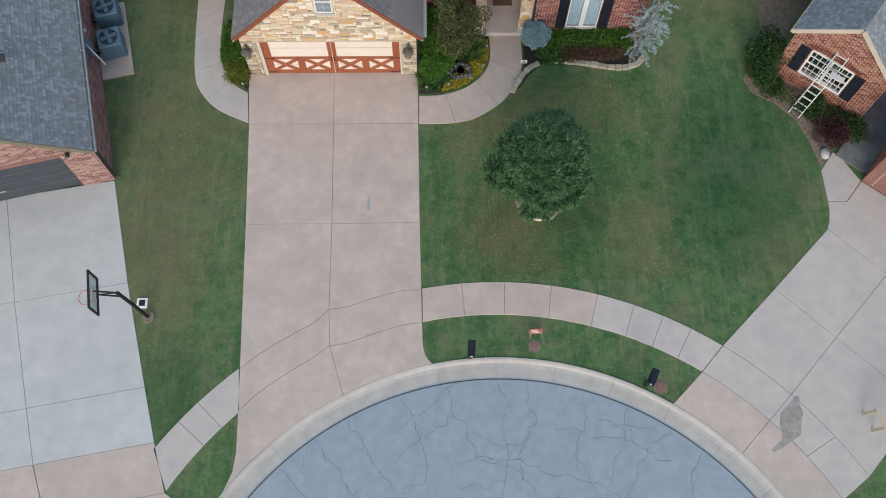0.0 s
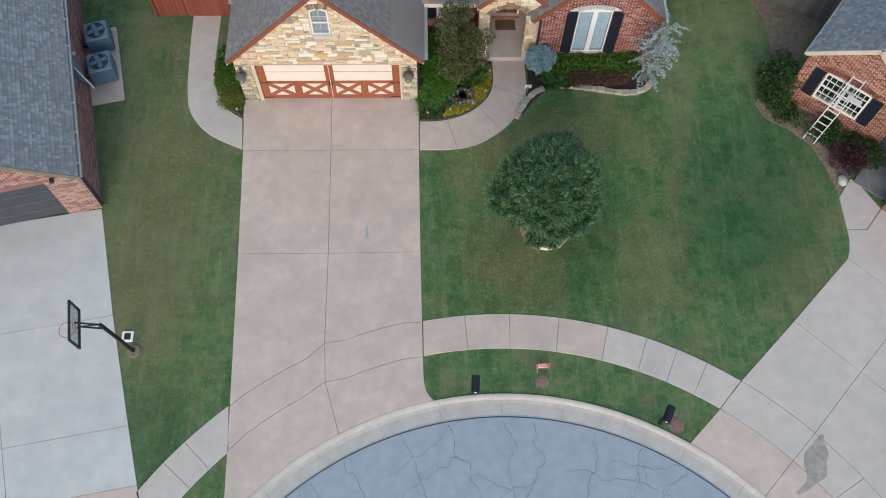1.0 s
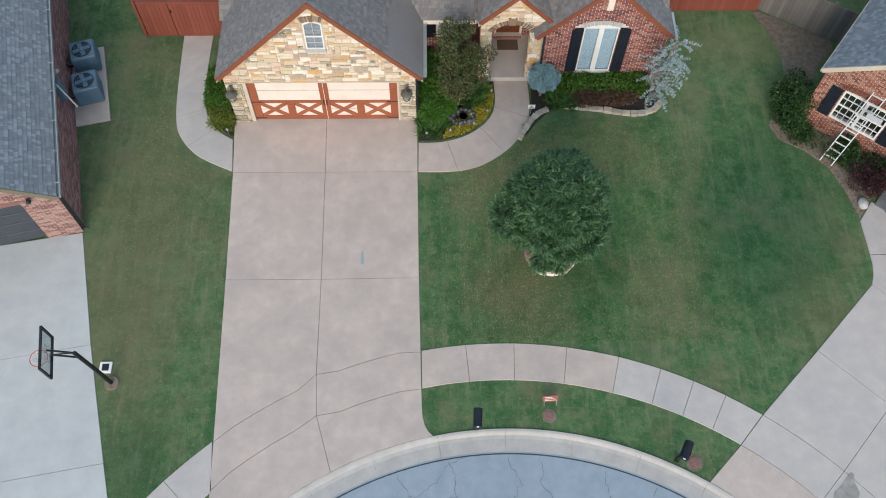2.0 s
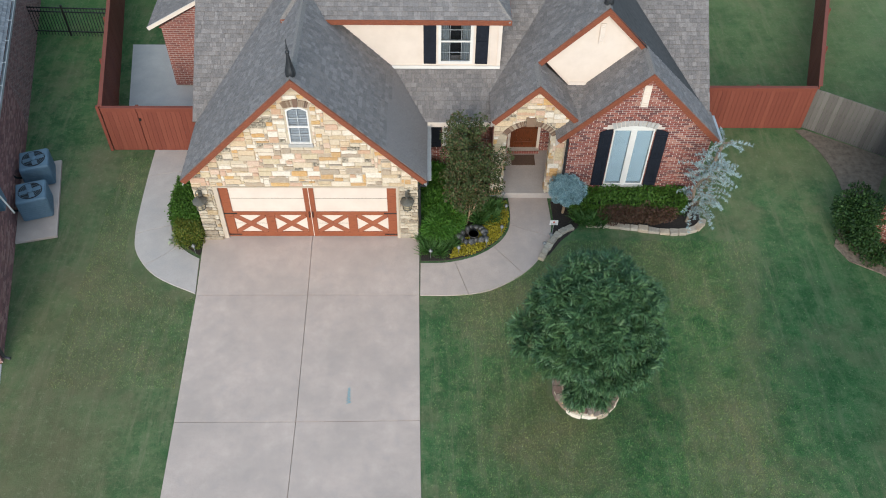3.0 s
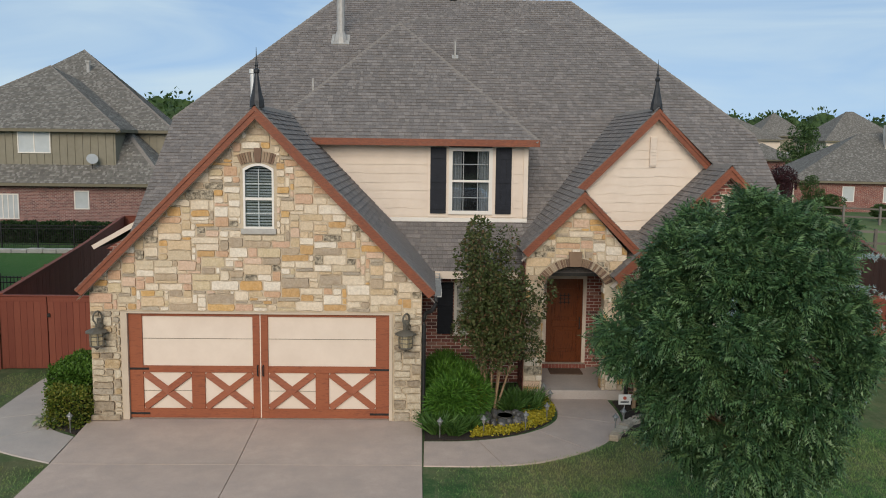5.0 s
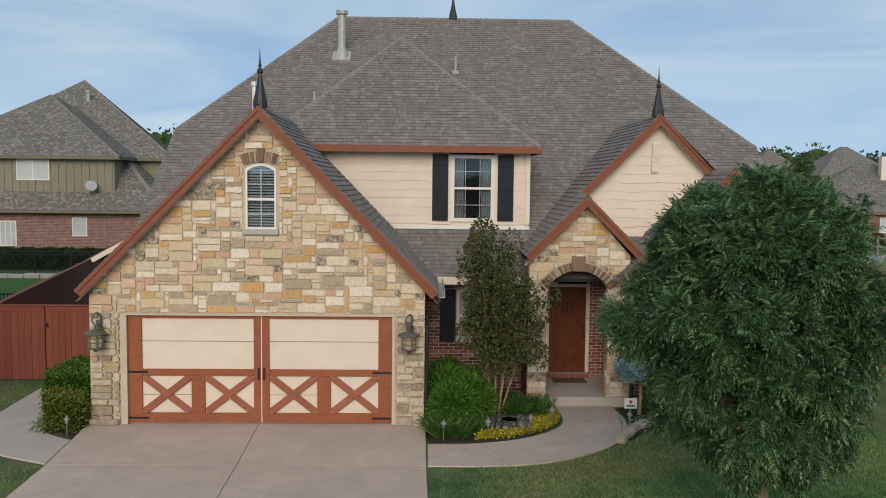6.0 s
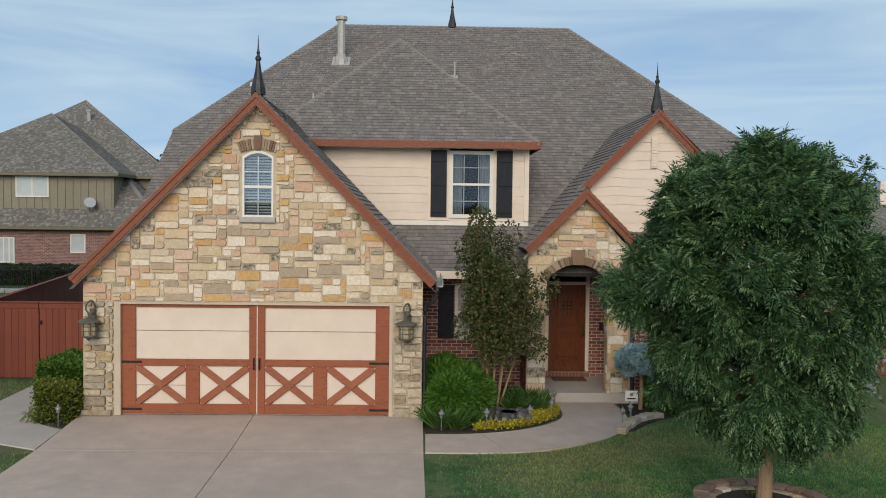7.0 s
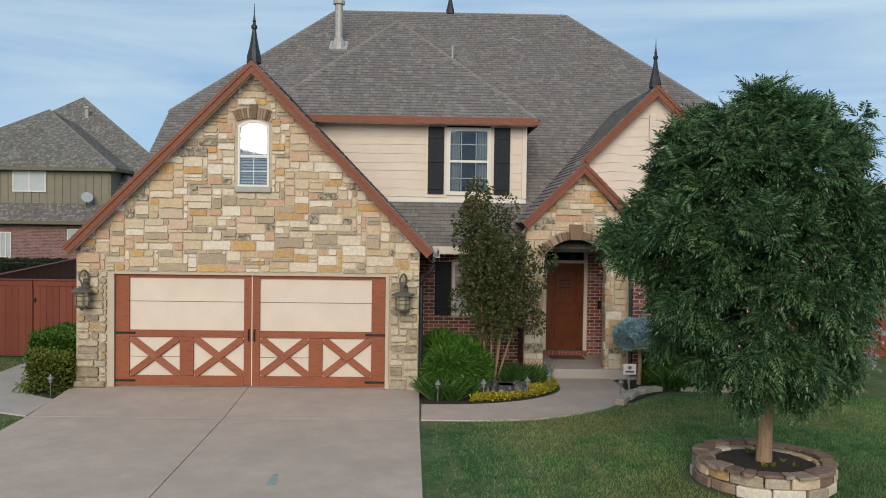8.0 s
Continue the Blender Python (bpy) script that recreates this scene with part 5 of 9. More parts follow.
    piers.append([(lx(wz0), wz0), (wx0, wz0), (wx0, wz1 + 0.09), (lx(wz1 + 0.09), wz1 + 0.09)])
    piers.append([(wx1, wz0), (rx(wz0), wz0), (rx(wz1 + 0.09), wz1 + 0.09), (wx1, wz1 + 0.09)])
    piers.append([(lx(wz1 + 0.09), wz1 + 0.09), (rx(wz1 + 0.09), wz1 + 0.09), (gx, 5.68)])
    garage = part("garage_wall", bm, M_MORTAR, h, "buff and ochre rubble stone wall")
    for s in piers:
        part("wall_section", prismbm(s, y, y + 0.22, "y"), M_MORTAR, garage)
    pl = Plane([(p[0], y, p[1]) for p in W], (0, -1, 0))
    ou = pl.o
    def loc(r):
        return (r[0] - ou.x, r[1] - ou.x, r[2], r[3])
    random.seed(11)
    polys = stone_polys(pl, [loc((x0 - 0.02, x1 + 0.02, -1, zt + 0.02)), loc((wx0 - 0.05, wx1 + 0.05, wz0 - 0.12, wz1 + 0.11)), loc((-3.5, -2.9, wz1 + 0.0, wz1 + 0.36))])
    upper = [q for q in polys if sum(p[1] for p in q) / len(q) > 2.05]
    lay_stones(pl, upper, garage)
    for a, b in ((-6.32, x0 - 0.02), (x1 + 0.02, -0.20)):
        pp = Plane([(a, y, 0), (b, y, 0), (b, y, 2.09), (a, y, 2.09)], (0, -1, 0))
        lay_stones(pp, stone_polys(pp, unit=0.082, rise=0.062, gap=0.015), garage, 0.040, M_PIER)
    arch_bricks(garage, -3.19, 4.055, 0.80, 113, 94.6, 6, y - 0.01, 0.19)
    arch_bricks(garage, -3.19, 4.055, 0.80, 85.4, 67, 6, y - 0.01, 0.19)
    part("keystone", prismbm([(-3.24, 4.845), (-3.14, 4.845), (-3.12, 5.10), (-3.26, 5.10)], y - 0.05, y + 0.02, "y"), M_ARCH, garage, "brown keystone")
    part("sill", boxbm(wx0 - 0.04, wx1 + 0.04, y - 0.06, y + 0.05, wz0 - 0.10, wz0, bevel=0.008), M_SILL, garage, "grey stone sill")
    sash_window(h, wx0, wx1, wz0, wz1, y - 0.0, 2, 4, "blind", 0.10, 0.036)
    # side walls of the garage
    for xa, xb in ((-6.32, -6.10), (-0.42, -0.20)):
        part("side_wall", boxbm(xa, xb, y + 0.221, 20.2, 0, 2.45), M_BMORTAR, h)
    # garage door and its casing
    cz = 2.045
    cas = bmesh.new()
    box(cas, x0, x0 + 0.115, y - 0.03, y + 0.12, 0.02, zt)
    box(cas, x1 - 0.06, x1, y - 0.03, y + 0.12, 0.02, zt)
    box(cas, x0 + 0.115, x1 - 0.06, y - 0.03, y + 0.12, cz, zt)
    part("door_casing", cas, M_CASING, h, "tan painted door casing")
    door = part("garage_door", boxbm(x0 + 0.116, x1 - 0.061, y + 0.07, y + 0.11, 0.025, cz - 0.001), M_CREAM, h, "cream carriage-style double garage door with wooden braces")
    dl, dr, dm = x0 + 0.118, x1 - 0.063, -3.205
    yf = y + 0.035
    def board(a, b, c, d, n="rail", dd=0.0):
        part(n, boxbm(a, b, yf - dd, y + 0.069, c, d, bevel=0.005), M_DOORWOOD, door)
    for s0, s1, inner in ((dl, dm - 0.008, 1), (dm + 0.008, dr, -1)):
        lo, hi = s0, s1
        st_o, st_i = 0.25, 0.135
        a, b = (lo + st_o, hi - st_i) if inner > 0 else (lo + st_i, hi - st_o)
        board(lo, a, 0.04, cz - 0.004, "stile")
        board(b, hi, 0.04, cz - 0.004, "stile")
        board(a, b, cz - 0.06, cz - 0.004)
        board(a, b, 0.915, 1.04)
        board(a, b, 0.04, 0.22)
        mid = (a + b) / 2
        board(mid - 0.125, mid + 0.125, 0.221, 0.914, "stile")
        for c, d in ((a, mid - 0.125), (mid + 0.125, b)):
            for p, q, off_ in (((c, 0.221), (d, 0.914), 0.0), ((c, 0.914), (d, 0.221), 0.003)):
                dd = Vector((q[0] - p[0], 0, q[1] - p[1])).normalized()
                part("brace", beambm(Vector((p[0], yf + 0.018 - off_, p[1])) + dd * 0.03, Vector((q[0], yf + 0.018 - off_, q[1])) - dd * 0.03, 0.032, 0.125, (0.0, 0.3, 1)), M_DOORWOOD, door)
        part("panel_groove", boxbm(a, b, y + 0.064, y + 0.0695, 1.552, 1.561), M_TANTRIM, door, "joint between door sections")
        part("panel_groove", boxbm(a, mid - 0.126, y + 0.064, y + 0.0695, 0.553, 0.561), M_TANTRIM, door)
        hx = hi if inner < 0 else lo
        for z in (0.985, 0.125):
            q = (hx, hx + 0.36) if inner > 0 else (hx - 0.36, hx)
            part("strap_hinge", boxbm(q[0], q[1], yf - 0.012, yf - 0.001, z - 0.02, z + 0.02, bevel=0.004), M_IRON, door, "black strap hinge")
        kx = dm - 0.05 if inner > 0 else dm + 0.05
        part("handle", tubebm(smooth([(kx, yf, 0.86), (kx, yf - 0.05, 0.88), (kx, yf - 0.055, 0.96), (kx, yf - 0.05, 1.04), (kx, yf, 1.06)], 3), 0.014, 6), M_IRON, door, "black pull handle")
    part("astragal", boxbm(dm - 0.008, dm + 0.008, yf + 0.005, y + 0.069, 0.04, cz - 0.004), M_TRIM, door)
    # plinth blocks at the foot of the piers
    part("pier_foot", boxbm(-6.34, -5.80, y - 0.10, y - 0.03, 0.02, 0.12, bevel=0.012), M_PIER, h, "worn grey stone foot")
    lantern(h, -6.13, 16.80, 1.76)
    lantern(h, -0.49, 16.80, 1.76)
    # -- recessed wall with window behind the crape myrtle
    ry_ = 19.80
    bm = bmesh.new()
    prism(bm, [(-0.20, 0), (2.0, 0), (2.0, 2.5), (-0.20, 2.5)], ry_, ry_ + 0.2, "y")
    rec = part("recessed_wall", bm, M_BMORTAR, h, "red brick wall")
    pl = Plane([(-0.20, ry_, 0), (2.0, ry_, 0), (2.0, ry_, 2.5), (-0.20, ry_, 2.5)], (0, -1, 0))
    polys = brick_polys(pl, [(0.69, 1.31, 1.05, 2.25)])
    vs, fs = pieces_mesh(pl, polys, -0.004, 0.012, 0, 0.003)
    raw("bricks", vs, fs, M_BRICK, rec, "laid red bricks", "stuff")
    sash_window(h, 0.50, 1.10, 1.08, 2.20, ry_ - 0.02, 2, 4, "blind", 0.05)
    shutter(h, 0.13, 0.47, 1.08, 2.22, ry_ - 0.005)
    shutter(h, 1.13, 1.47, 1.08, 2.22, ry_ - 0.005)
    # -- porch: stone front with an arch, brick sides
    py_ = 18.80
    pw0, pw1, ox0, ox1 = 1.93, 4.02, 2.31, 3.58
    ocx, orad = (ox0 + ox1) / 2, 0.735
    ocz = 2.745 - orad
    n = 12
    a0 = math.acos((ox1 - ox0) / 2 / orad)
    arcp = [(ocx + orad * math.cos(a0 + (math.pi - 2 * a0) * k / n), ocz + orad * math.sin(a0 + (math.pi - 2 * a0) * k / n)) for k in range(n + 1)]
    bm = bmesh.new()
    prism(bm, [(pw0, 0), (ox0, 0), (ox0, arcp[-1][1]), (pw0, arcp[-1][1])], py_, py_ + 0.3, "y")
    prism(bm, [(ox1, 0), (pw1, 0), (pw1, arcp[0][1]), (ox1, arcp[0][1])], py_, py_ + 0.3, "y")
    prism(bm, [(pw0, arcp[-1][1]), *arcp[::-1], (pw1, arcp[0][1]), (pw1, 3.05), (px, 4.12), (pw0, 3.02)], py_, py_ + 0.3, "y")
    porch = part("porch_wall", bm, M_MORTAR, h, "buff rubble stone porch front with an arched opening")
    pl = Plane([(pw0, py_, 0), (pw1, py_, 0), (pw1, py_, 3.05), (px, py_, 4.12), (pw0, py_, 3.02)], (0, -1, 0))
    random.seed(23)
    polys = stone_polys(pl, [(ox0 - pw0, ox1 - pw0, -1, arcp[0][1])], [(ocx - pw0, ocz, orad + 0.18, ocz + 0.2)])
    lay_stones(pl, polys, porch)
    for xx, face in ((ox0, 1), (ox1, -1)):
        jp = Plane([(xx, py_, 0.12), (xx, py_ + 0.3, 0.12), (xx, py_ + 0.3, arcp[0][1]), (xx, py_, arcp[0][1])], (face, 0, 0))
        lay_stones(jp, stone_polys(jp, unit=0.075), porch, 0.010)
    arch_bricks(porch, ocx, ocz, orad, 152, 96, 15, py_ - 0.01, 0.165)
    arch_bricks(porch, ocx, ocz, orad, 84, 28, 15, py_ - 0.01, 0.165)
    part("keystone", prismbm([(ocx - 0.11, ocz + orad - 0.01), (ocx + 0.11, ocz + orad - 0.01), (ocx + 0.14, ocz + orad + 0.30), (ocx - 0.14, ocz + orad + 0.30)], py_ - 0.06, py_ + 0.02, "y"), M_ARCH, porch, "tan keystone")
    # sides and ceiling of the porch
    for xa, xb, face in ((1.93, 2.16, 1), (4.06, 4.20, -1)):
        sw = part("porch_side", boxbm(xa, xb, py_ + 0.301, 20.92, 0, 2.9), M_BMORTAR, h, "red brick porch side")
        xx = xb if face > 0 else xa
        pl = Plane([(xx, py_ + 0.30, 0.1), (xx, 20.7, 0.1), (xx, 20.7, 2.85), (xx, py_ + 0.30, 2.85)], (face, 0, 0))
        vs, fs = pieces_mesh(pl, brick_polys(pl), -0.004, 0.012, 0, 0.003)
        raw("bricks", vs, fs, M_BRICK, sw, "laid red bricks", "stuff")
    part("porch_ceiling", boxbm(2.16, 4.06, py_ + 0.301, 20.70, 2.86, 2.92), M_ENTRY, h, "dark red-brown porch ceiling")
    # outer left flank of the porch
    pl = Plane([(1.93, py_, 0), (1.93, 19.8, 0), (1.93, 19.8, 2.8), (1.93, py_, 2.8)], (-1, 0, 0))
    vs, fs = pieces_mesh(pl, brick_polys(pl), -0.004, 0.012, 0, 0.003)
    raw("bricks", vs, fs, M_BRICK, rec, "laid red bricks", "stuff")
    # entry wall, door, transom
    ey = 20.70
    bm = bmesh.new()
    prism(bm, [(2.16, 0), (2.60, 0), (2.60, 2.86), (2.16, 2.86)], ey, ey + 0.2, "y")
    prism(bm, [(3.54, 0), (4.06, 0), (4.06, 2.86), (3.54, 2.86)], ey, ey + 0.2, "y")
    prism(bm, [(2.60, 2.58), (3.54, 2.58), (3.54, 2.86), (2.60, 2.86)], ey, ey + 0.2, "y")
    ew = part("entry_wall", bm, M_BMORTAR, h)
    for xa, xb, za in ((2.16, 2.60, 0.1), (3.54, 4.06, 0.1), (2.60, 3.54, 2.59)):
        pl = Plane([(xa, ey, za), (xb, ey, za), (xb, ey, 2.85), (xa, ey, 2.85)], (0, -1, 0))
        vs, fs = pieces_mesh(pl, brick_polys(pl), -0.004, 0.012, 0, 0.003)
        raw("bricks", vs, fs, M_BRICK, ew, "laid red bricks", "stuff")
    fr = bmesh.new()
    box(fr, 2.57, 2.65, ey - 0.03, ey + 0.1, 0.22, 2.58)
    box(fr, 3.49, 3.57, ey - 0.03, ey + 0.1, 0.22, 2.58)
    box(fr, 2.65, 3.49, ey - 0.03, ey + 0.1, 2.50, 2.58)
    box(fr, 2.65, 3.49, ey - 0.03, ey + 0.1, 2.18, 2.25)
    part("door_casing", fr, M_TRIM, h, "pale painted entry casing")
    p = part("transom_pane", boxbm(2.65, 3.49, ey + 0.04, ey + 0.046, 2.25, 2.50), M_TRANSOM, h, "dark transom glass")
    p.visible_shadow = False
    # near-black sheet painted as the darkness behind the transom
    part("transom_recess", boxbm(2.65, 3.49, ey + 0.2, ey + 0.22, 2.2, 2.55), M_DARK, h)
    door = part("entry_door", boxbm(2.651, 3.489, ey + 0.03, ey + 0.075, 0.22, 2.179), M_ENTRY, h, "polished dark red wooden entry door with a small grille")
    for a, b, c, d in ((2.651, 2.78, 0.22, 2.179), (3.36, 3.489, 0.22, 2.179)):
        part("stile", boxbm(a, b, ey + 0.012, ey + 0.029, c, d, bevel=0.005), M_ENTRY, door)
    for c, d in ((0.22, 0.46), (1.06, 1.20), (2.03, 2.179)):
        part("rail", boxbm(2.781, 3.359, ey + 0.013, ey + 0.029, c, d, bevel=0.005), M_ENTRY, door)
    for a, b, c, d in ((2.85, 3.29, 0.54, 0.98), (2.85, 3.29, 1.28, 1.95)):
        part("raised_panel", boxbm(a, b, ey + 0.017, ey + 0.029, c, d, bevel=0.01), M_ENTRY, door)
    for k in range(3):
        x = 2.98 + 0.09 * k
        part("grille_bar", boxbm(x - 0.008, x + 0.008, ey + 0.002, ey + 0.014, 1.58, 1.84), M_IRON, door, "black iron grille bar")
        z = 1.63 + 0.08 * k
        part("grille_bar", boxbm(2.94, 3.20, ey - 0.004, ey + 0.002, z - 0.008, z + 0.008), M_IRON, door)
    part("handle_set", tubebm(smooth([(3.42, ey + 0.01, 1.02), (3.42, ey - 0.05, 1.05), (3.42, ey - 0.05, 1.22), (3.42, ey + 0.01, 1.28)], 3), 0.014, 6), M_BRONZE, door, "bronze handle set")
    thr = part("threshold", boxbm(2.55, 3.58, ey - 0.16, ey + 0.09, 0.12, 0.2), M_BMORTAR, h)
    for k in range(13):
        x = 2.56 + 0.0775 * k
        part("threshold_brick", boxbm(x, x + 0.068, ey - 0.19, ey - 0.155, 0.125, 0.215, bevel=0.004), M_BRICK, thr)
    part("porch_slab", boxbm(2.165, 4.055, py_ - 0.06, ey - 0.01, -0.1, 0.12, bevel=0.012), M_CONC_PALE, h, "grey concrete porch slab")
    part("doorbell_box", boxbm(3.80, 3.88, 20.66, 20.685, 1.16, 1.34), M_IRON, h, "dark mailbox slot on the brick")
    # -- brick gable
    by_ = 18.65
    B = [(4.02, 0), (8.10, 0), (8.10, 2.55), (bx, 4.62), (4.02, 2.72)]
    wx0, wx1, wz0, wz1 = 5.28, 6.43, 0.62, 2.75
    bm = bmesh.new()
    prism(bm, [(4.02, 0), (wx0, 0), (wx0, wz1), (4.02, wz1)], by_, by_ + 0.2, "y")
    prism(bm, [(wx1, 0), (8.10, 0), (8.10, 2.55), (7.92, wz1), (wx1, wz1)], by_, by_ + 0.2, "y")
    prism(bm, [(wx0, 0), (wx1, 0), (wx1, wz0), (wx0, wz0)], by_, by_ + 0.2, "y")
    prism(bm, [(4.02, wz1), (7.92, wz1), (bx, 4.62)], by_, by_ + 0.2, "y")
    bw = part("brick_gable_wall", bm, M_BMORTAR, h, "red-brown brick gable wall")
    pl = Plane([(p[0], by_, p[1]) for p in B], (0, -1, 0))
    acx, acr = (wx0 + wx1) / 2, 1.55
    acz = wz1 + 0.13 - acr
    polys = brick_polys(pl, [(wx0 - 4.02, wx1 - 4.02, wz0, wz1 - 0.0)], [(acx - 4.02, acz, acr + 0.2, 9)])
    keep, rest = [], []
    for q in polys:
        mx, mz = sum(p[0] for p in q) / len(q) + 4.02, sum(p[1] for p in q) / len(q)
        if abs(mx - acx) < 0.78 and math.hypot(mx - acx, mz - acz) < acr + 0.17 and mz > wz1 - 0.1:
            continue
        (keep if mz > 2.9 and len(keep) < 300 else rest).append(q)
    for q in keep:
        vs, fs = pieces_mesh(pl, [q], -0.004, 0.012, 0, 0.003)
        raw("brick", vs, fs, M_BRICK_OB, bw)
    vs, fs = pieces_mesh(pl, rest, -0.004, 0.012, 0, 0.003)
    raw("bricks", vs, fs, M_BRICK, bw, "laid red bricks", "stuff")
    half = math.degrees(math.asin(0.60 / acr))
    arch_bricks(bw, acx, acz, acr, 90 + half, 90 - half, 11, by_ - 0.01, 0.19, M_SILL)
    arch_fill = [(wx0, wz1 - 0.001)] + [(wx0 + (wx1 - wx0) * k / 8, acz + math.sqrt(acr ** 2 - (wx0 + (wx1 - wx0) * k / 8 - acx) ** 2)) for k in range(9)] + [(wx1, wz1 - 0.001)]
    sash_window(h, wx0, acx - 0.045, wz0, wz1, by_, 1, 1, "pale", 0.0, 0.04, False)
    sash_window(h, acx + 0.045, wx1, wz0, wz1, by_, 1, 1, "pale", 0.0, 0.04, False)
    part("mullion", boxbm(acx - 0.044, acx + 0.044, by_ - 0.03, by_ + 0.08, wz0, wz1), M_WHITE, h, "white window mullion")
    part("window_head", prismbm(arch_fill, by_ - 0.012, by_ + 0.05, "y"), M_WHITE, h, "white arched window head")
    part("sill", boxbm(wx0 - 0.05, wx1 + 0.05, by_ - 0.07, by_ + 0.05, wz0 - 0.08, wz0 - 0.001, bevel=0.008), M_SILL, h, "stone sill")
    shutter(h, 4.90, 5.25, wz0, 2.74, by_ - 0.01, -1)
    shutter(h, 6.46, 6.82, wz0, 2.74, by_ - 0.01, 1)
    v = part("gable_vent", boxbm(5.85, 6.05, by_ - 0.05, by_ + 0.02, 3.56, 4.28, bevel=0.006), M_TRIM, h, "pale louvred gable vent")
    for k in range(9):
        part("louvre", beambm((5.87, by_ - 0.058, 3.62 + 0.075 * k), (6.03, by_ - 0.058, 3.62 + 0.075 * k), 0.016, 0.03), M_TRIM, v)
    part("side_wall", boxbm(7.90, 8.10, by_ + 0.201, 35.5, 0, 2.5), M_BRICKFAR, h, "red brick side wall")
    # gable end walls up to the clipped roof
    for xa, xb, z0, ya, za, yt, zt_, yb, zf in ((-6.32, -6.12, 0.0, 20.0, 3.05, 23.4, 5.6, 32.7, 2.85), (7.62, 7.84, 2.51, 20.2, 3.15, 23.0, 5.3, 33.0, 2.75)):
        bm = bmesh.new()
        prism(bm, [(ya, z0), (35.4, z0), (35.4, zf), (yb, zt_), (yt, zt_), (ya, za)], xa, xb, "x")
        part("end_wall", bm, M_BRICKFAR, h, "red brick end wall")
    part("back_wall", boxbm(-6.11, 7.89, 35.3, 35.5, 0, 2.85), M_BRICKFAR, h, "red brick back wall")
    # -- white gable above
    sw = part("gable_panel", prismbm([(3.25, 4.25), (4.05, 3.36), (4.52, 3.36), (5.88, 4.78), (wx, 5.86)], 19.82, 19.9, "y"), M_CREAM, h, "cream siding gable")
    siding_courses(sw, [(4.09, 3.42), (4.50, 3.42), (5.85, 4.76), (wx, 5.84), (3.27, 4.29)], 19.82, 0.19)
    part("apron_trim", boxbm(4.02, 4.53, 19.77, 19.83, 3.40, 3.50), M_TRIM, h, "pale trim at the foot of the gable")
    v = part("gable_vent", boxbm(4.66, 4.80, 19.75, 19.81, 4.78, 5.42, bevel=0.006), M_TRIM, h, "pale louvred gable vent")
    for k in range(9):
        part("louvre", beambm((4.68, 19.742, 4.83 + 0.068 * k), (4.78, 19.742, 4.83 + 0.068 * k), 0.014, 0.028), M_TRIM, v)
    # -- dormer
    dy_ = 20.43
    dwx0, dwx1, dwz0, dwz1 = 0.36, 1.33, 3.66, 5.14
    bm = bmesh.new()
    prism(bm, [(-2.9, 3.45), (dwx0, 3.45), (dwx0, 5.2), (-2.9, 5.2)], dy_, dy_ + 0.15, "y")
    prism(bm, [(dwx1, 3.45), (2.10, 3.45), (2.10, 5.2), (dwx1, 5.2)], dy_, dy_ + 0.15, "y")
    prism(bm, [(dwx0, 3.45), (dwx1, 3.45), (dwx1, dwz0), (dwx0, dwz0)], dy_, dy_ + 0.15, "y")
    dw = part("dormer_wall", bm, M_CREAM, h, "cream staggered siding dormer")
    part("dormer_side", prismbm([(20.581, 3.45), (main_y(5.2), 5.2), (20.581, 5.2)], 2.0, 2.10, "x"), M_CREAM, h, "cream siding dormer side")
    siding_courses(dw, [(-2.9, 3.6), (2.02, 3.6), (2.02, 5.2), (-2.9, 5.2)], dy_, 0.19, [(dwx0 - 0.46, dwx1 + 0.46, 3.5, 5.3)])
    part("dormer_foot", boxbm(-0.95, 2.12, dy_ - 0.055, dy_ - 0.001, 3.49, 3.58, bevel=0.006), M_WHITE, h, "white board at the foot of the dormer")
    for a, b, d in ((2.02, 2.12, 0.049), (dwx0 - 0.46, dwx0, 0.03), (dwx1, dwx1 + 0.46, 0.03)):
        part("dormer_trim", boxbm(a, b, dy_ - d, dy_ - 0.001, 3.601, 5.2), M_TRIM, h, "pale flat dormer trim")
    sash_window(h, dwx0, dwx1, dwz0, dwz1, dy_ - 0.03, 3, 4, "curtain", 0.0, 0.08)
    shutter(h, -0.05, 0.30, 3.68, 5.14, dy_ - 0.03)
    shutter(h, 1.40, 1.75, 3.68, 5.14, dy_ - 0.03)
    part("fascia", boxbm(dx0, dx1 + 0.01, dy - 0.03, dy, dz - 0.13, dz + 0.02), M_CEDAR, h, "red-brown stained fascia")
    part("fascia", boxbm(dx1 - 0.01, dx1 + 0.02, dy, main_y(dz) - 0.05, dz - 0.13, dz + 0.01), M_CEDAR, h)
    part("soffit", boxbm(dx0, dx1 - 0.02, dy, dy_ - 0.001, dz - 0.12, dz - 0.10), M_TRIM, h)
    # lower front eave
    part("fascia", boxbm(0.06, 1.8, 19.12, 19.15, 2.40, 2.56), M_TRIM, h)
    part("soffit", boxbm(0.06, 1.9, 19.151, 19.79, 2.40, 2.42), M_TRIM, h)
    # -- gutters and pipes
    for x, ya, yb_ in ((gr + 0.06, gy + 0.12, 19.1),):
        bm = bmesh.new()
        box(bm, x - 0.06, x + 0.06, ya, yb_, 2.41, 2.425)
        box(bm, x + 0.048, x + 0.06, ya, yb_, 2.425, 2.53)
        box(bm, x - 0.06, x - 0.048, ya, yb_, 2.425, 2.53)
        g = part("gutter", bm, M_GUTTER, h, "pale metal gutter")
        for k in range(6):
            yy = ya + 0.1 + (yb_ - ya - 0.2) * k / 5
            part("gutter_strap", boxbm(x - 0.05, x + 0.065, yy - 0.012, yy + 0.012, 2.531, 2.536), M_GUTTER, g)
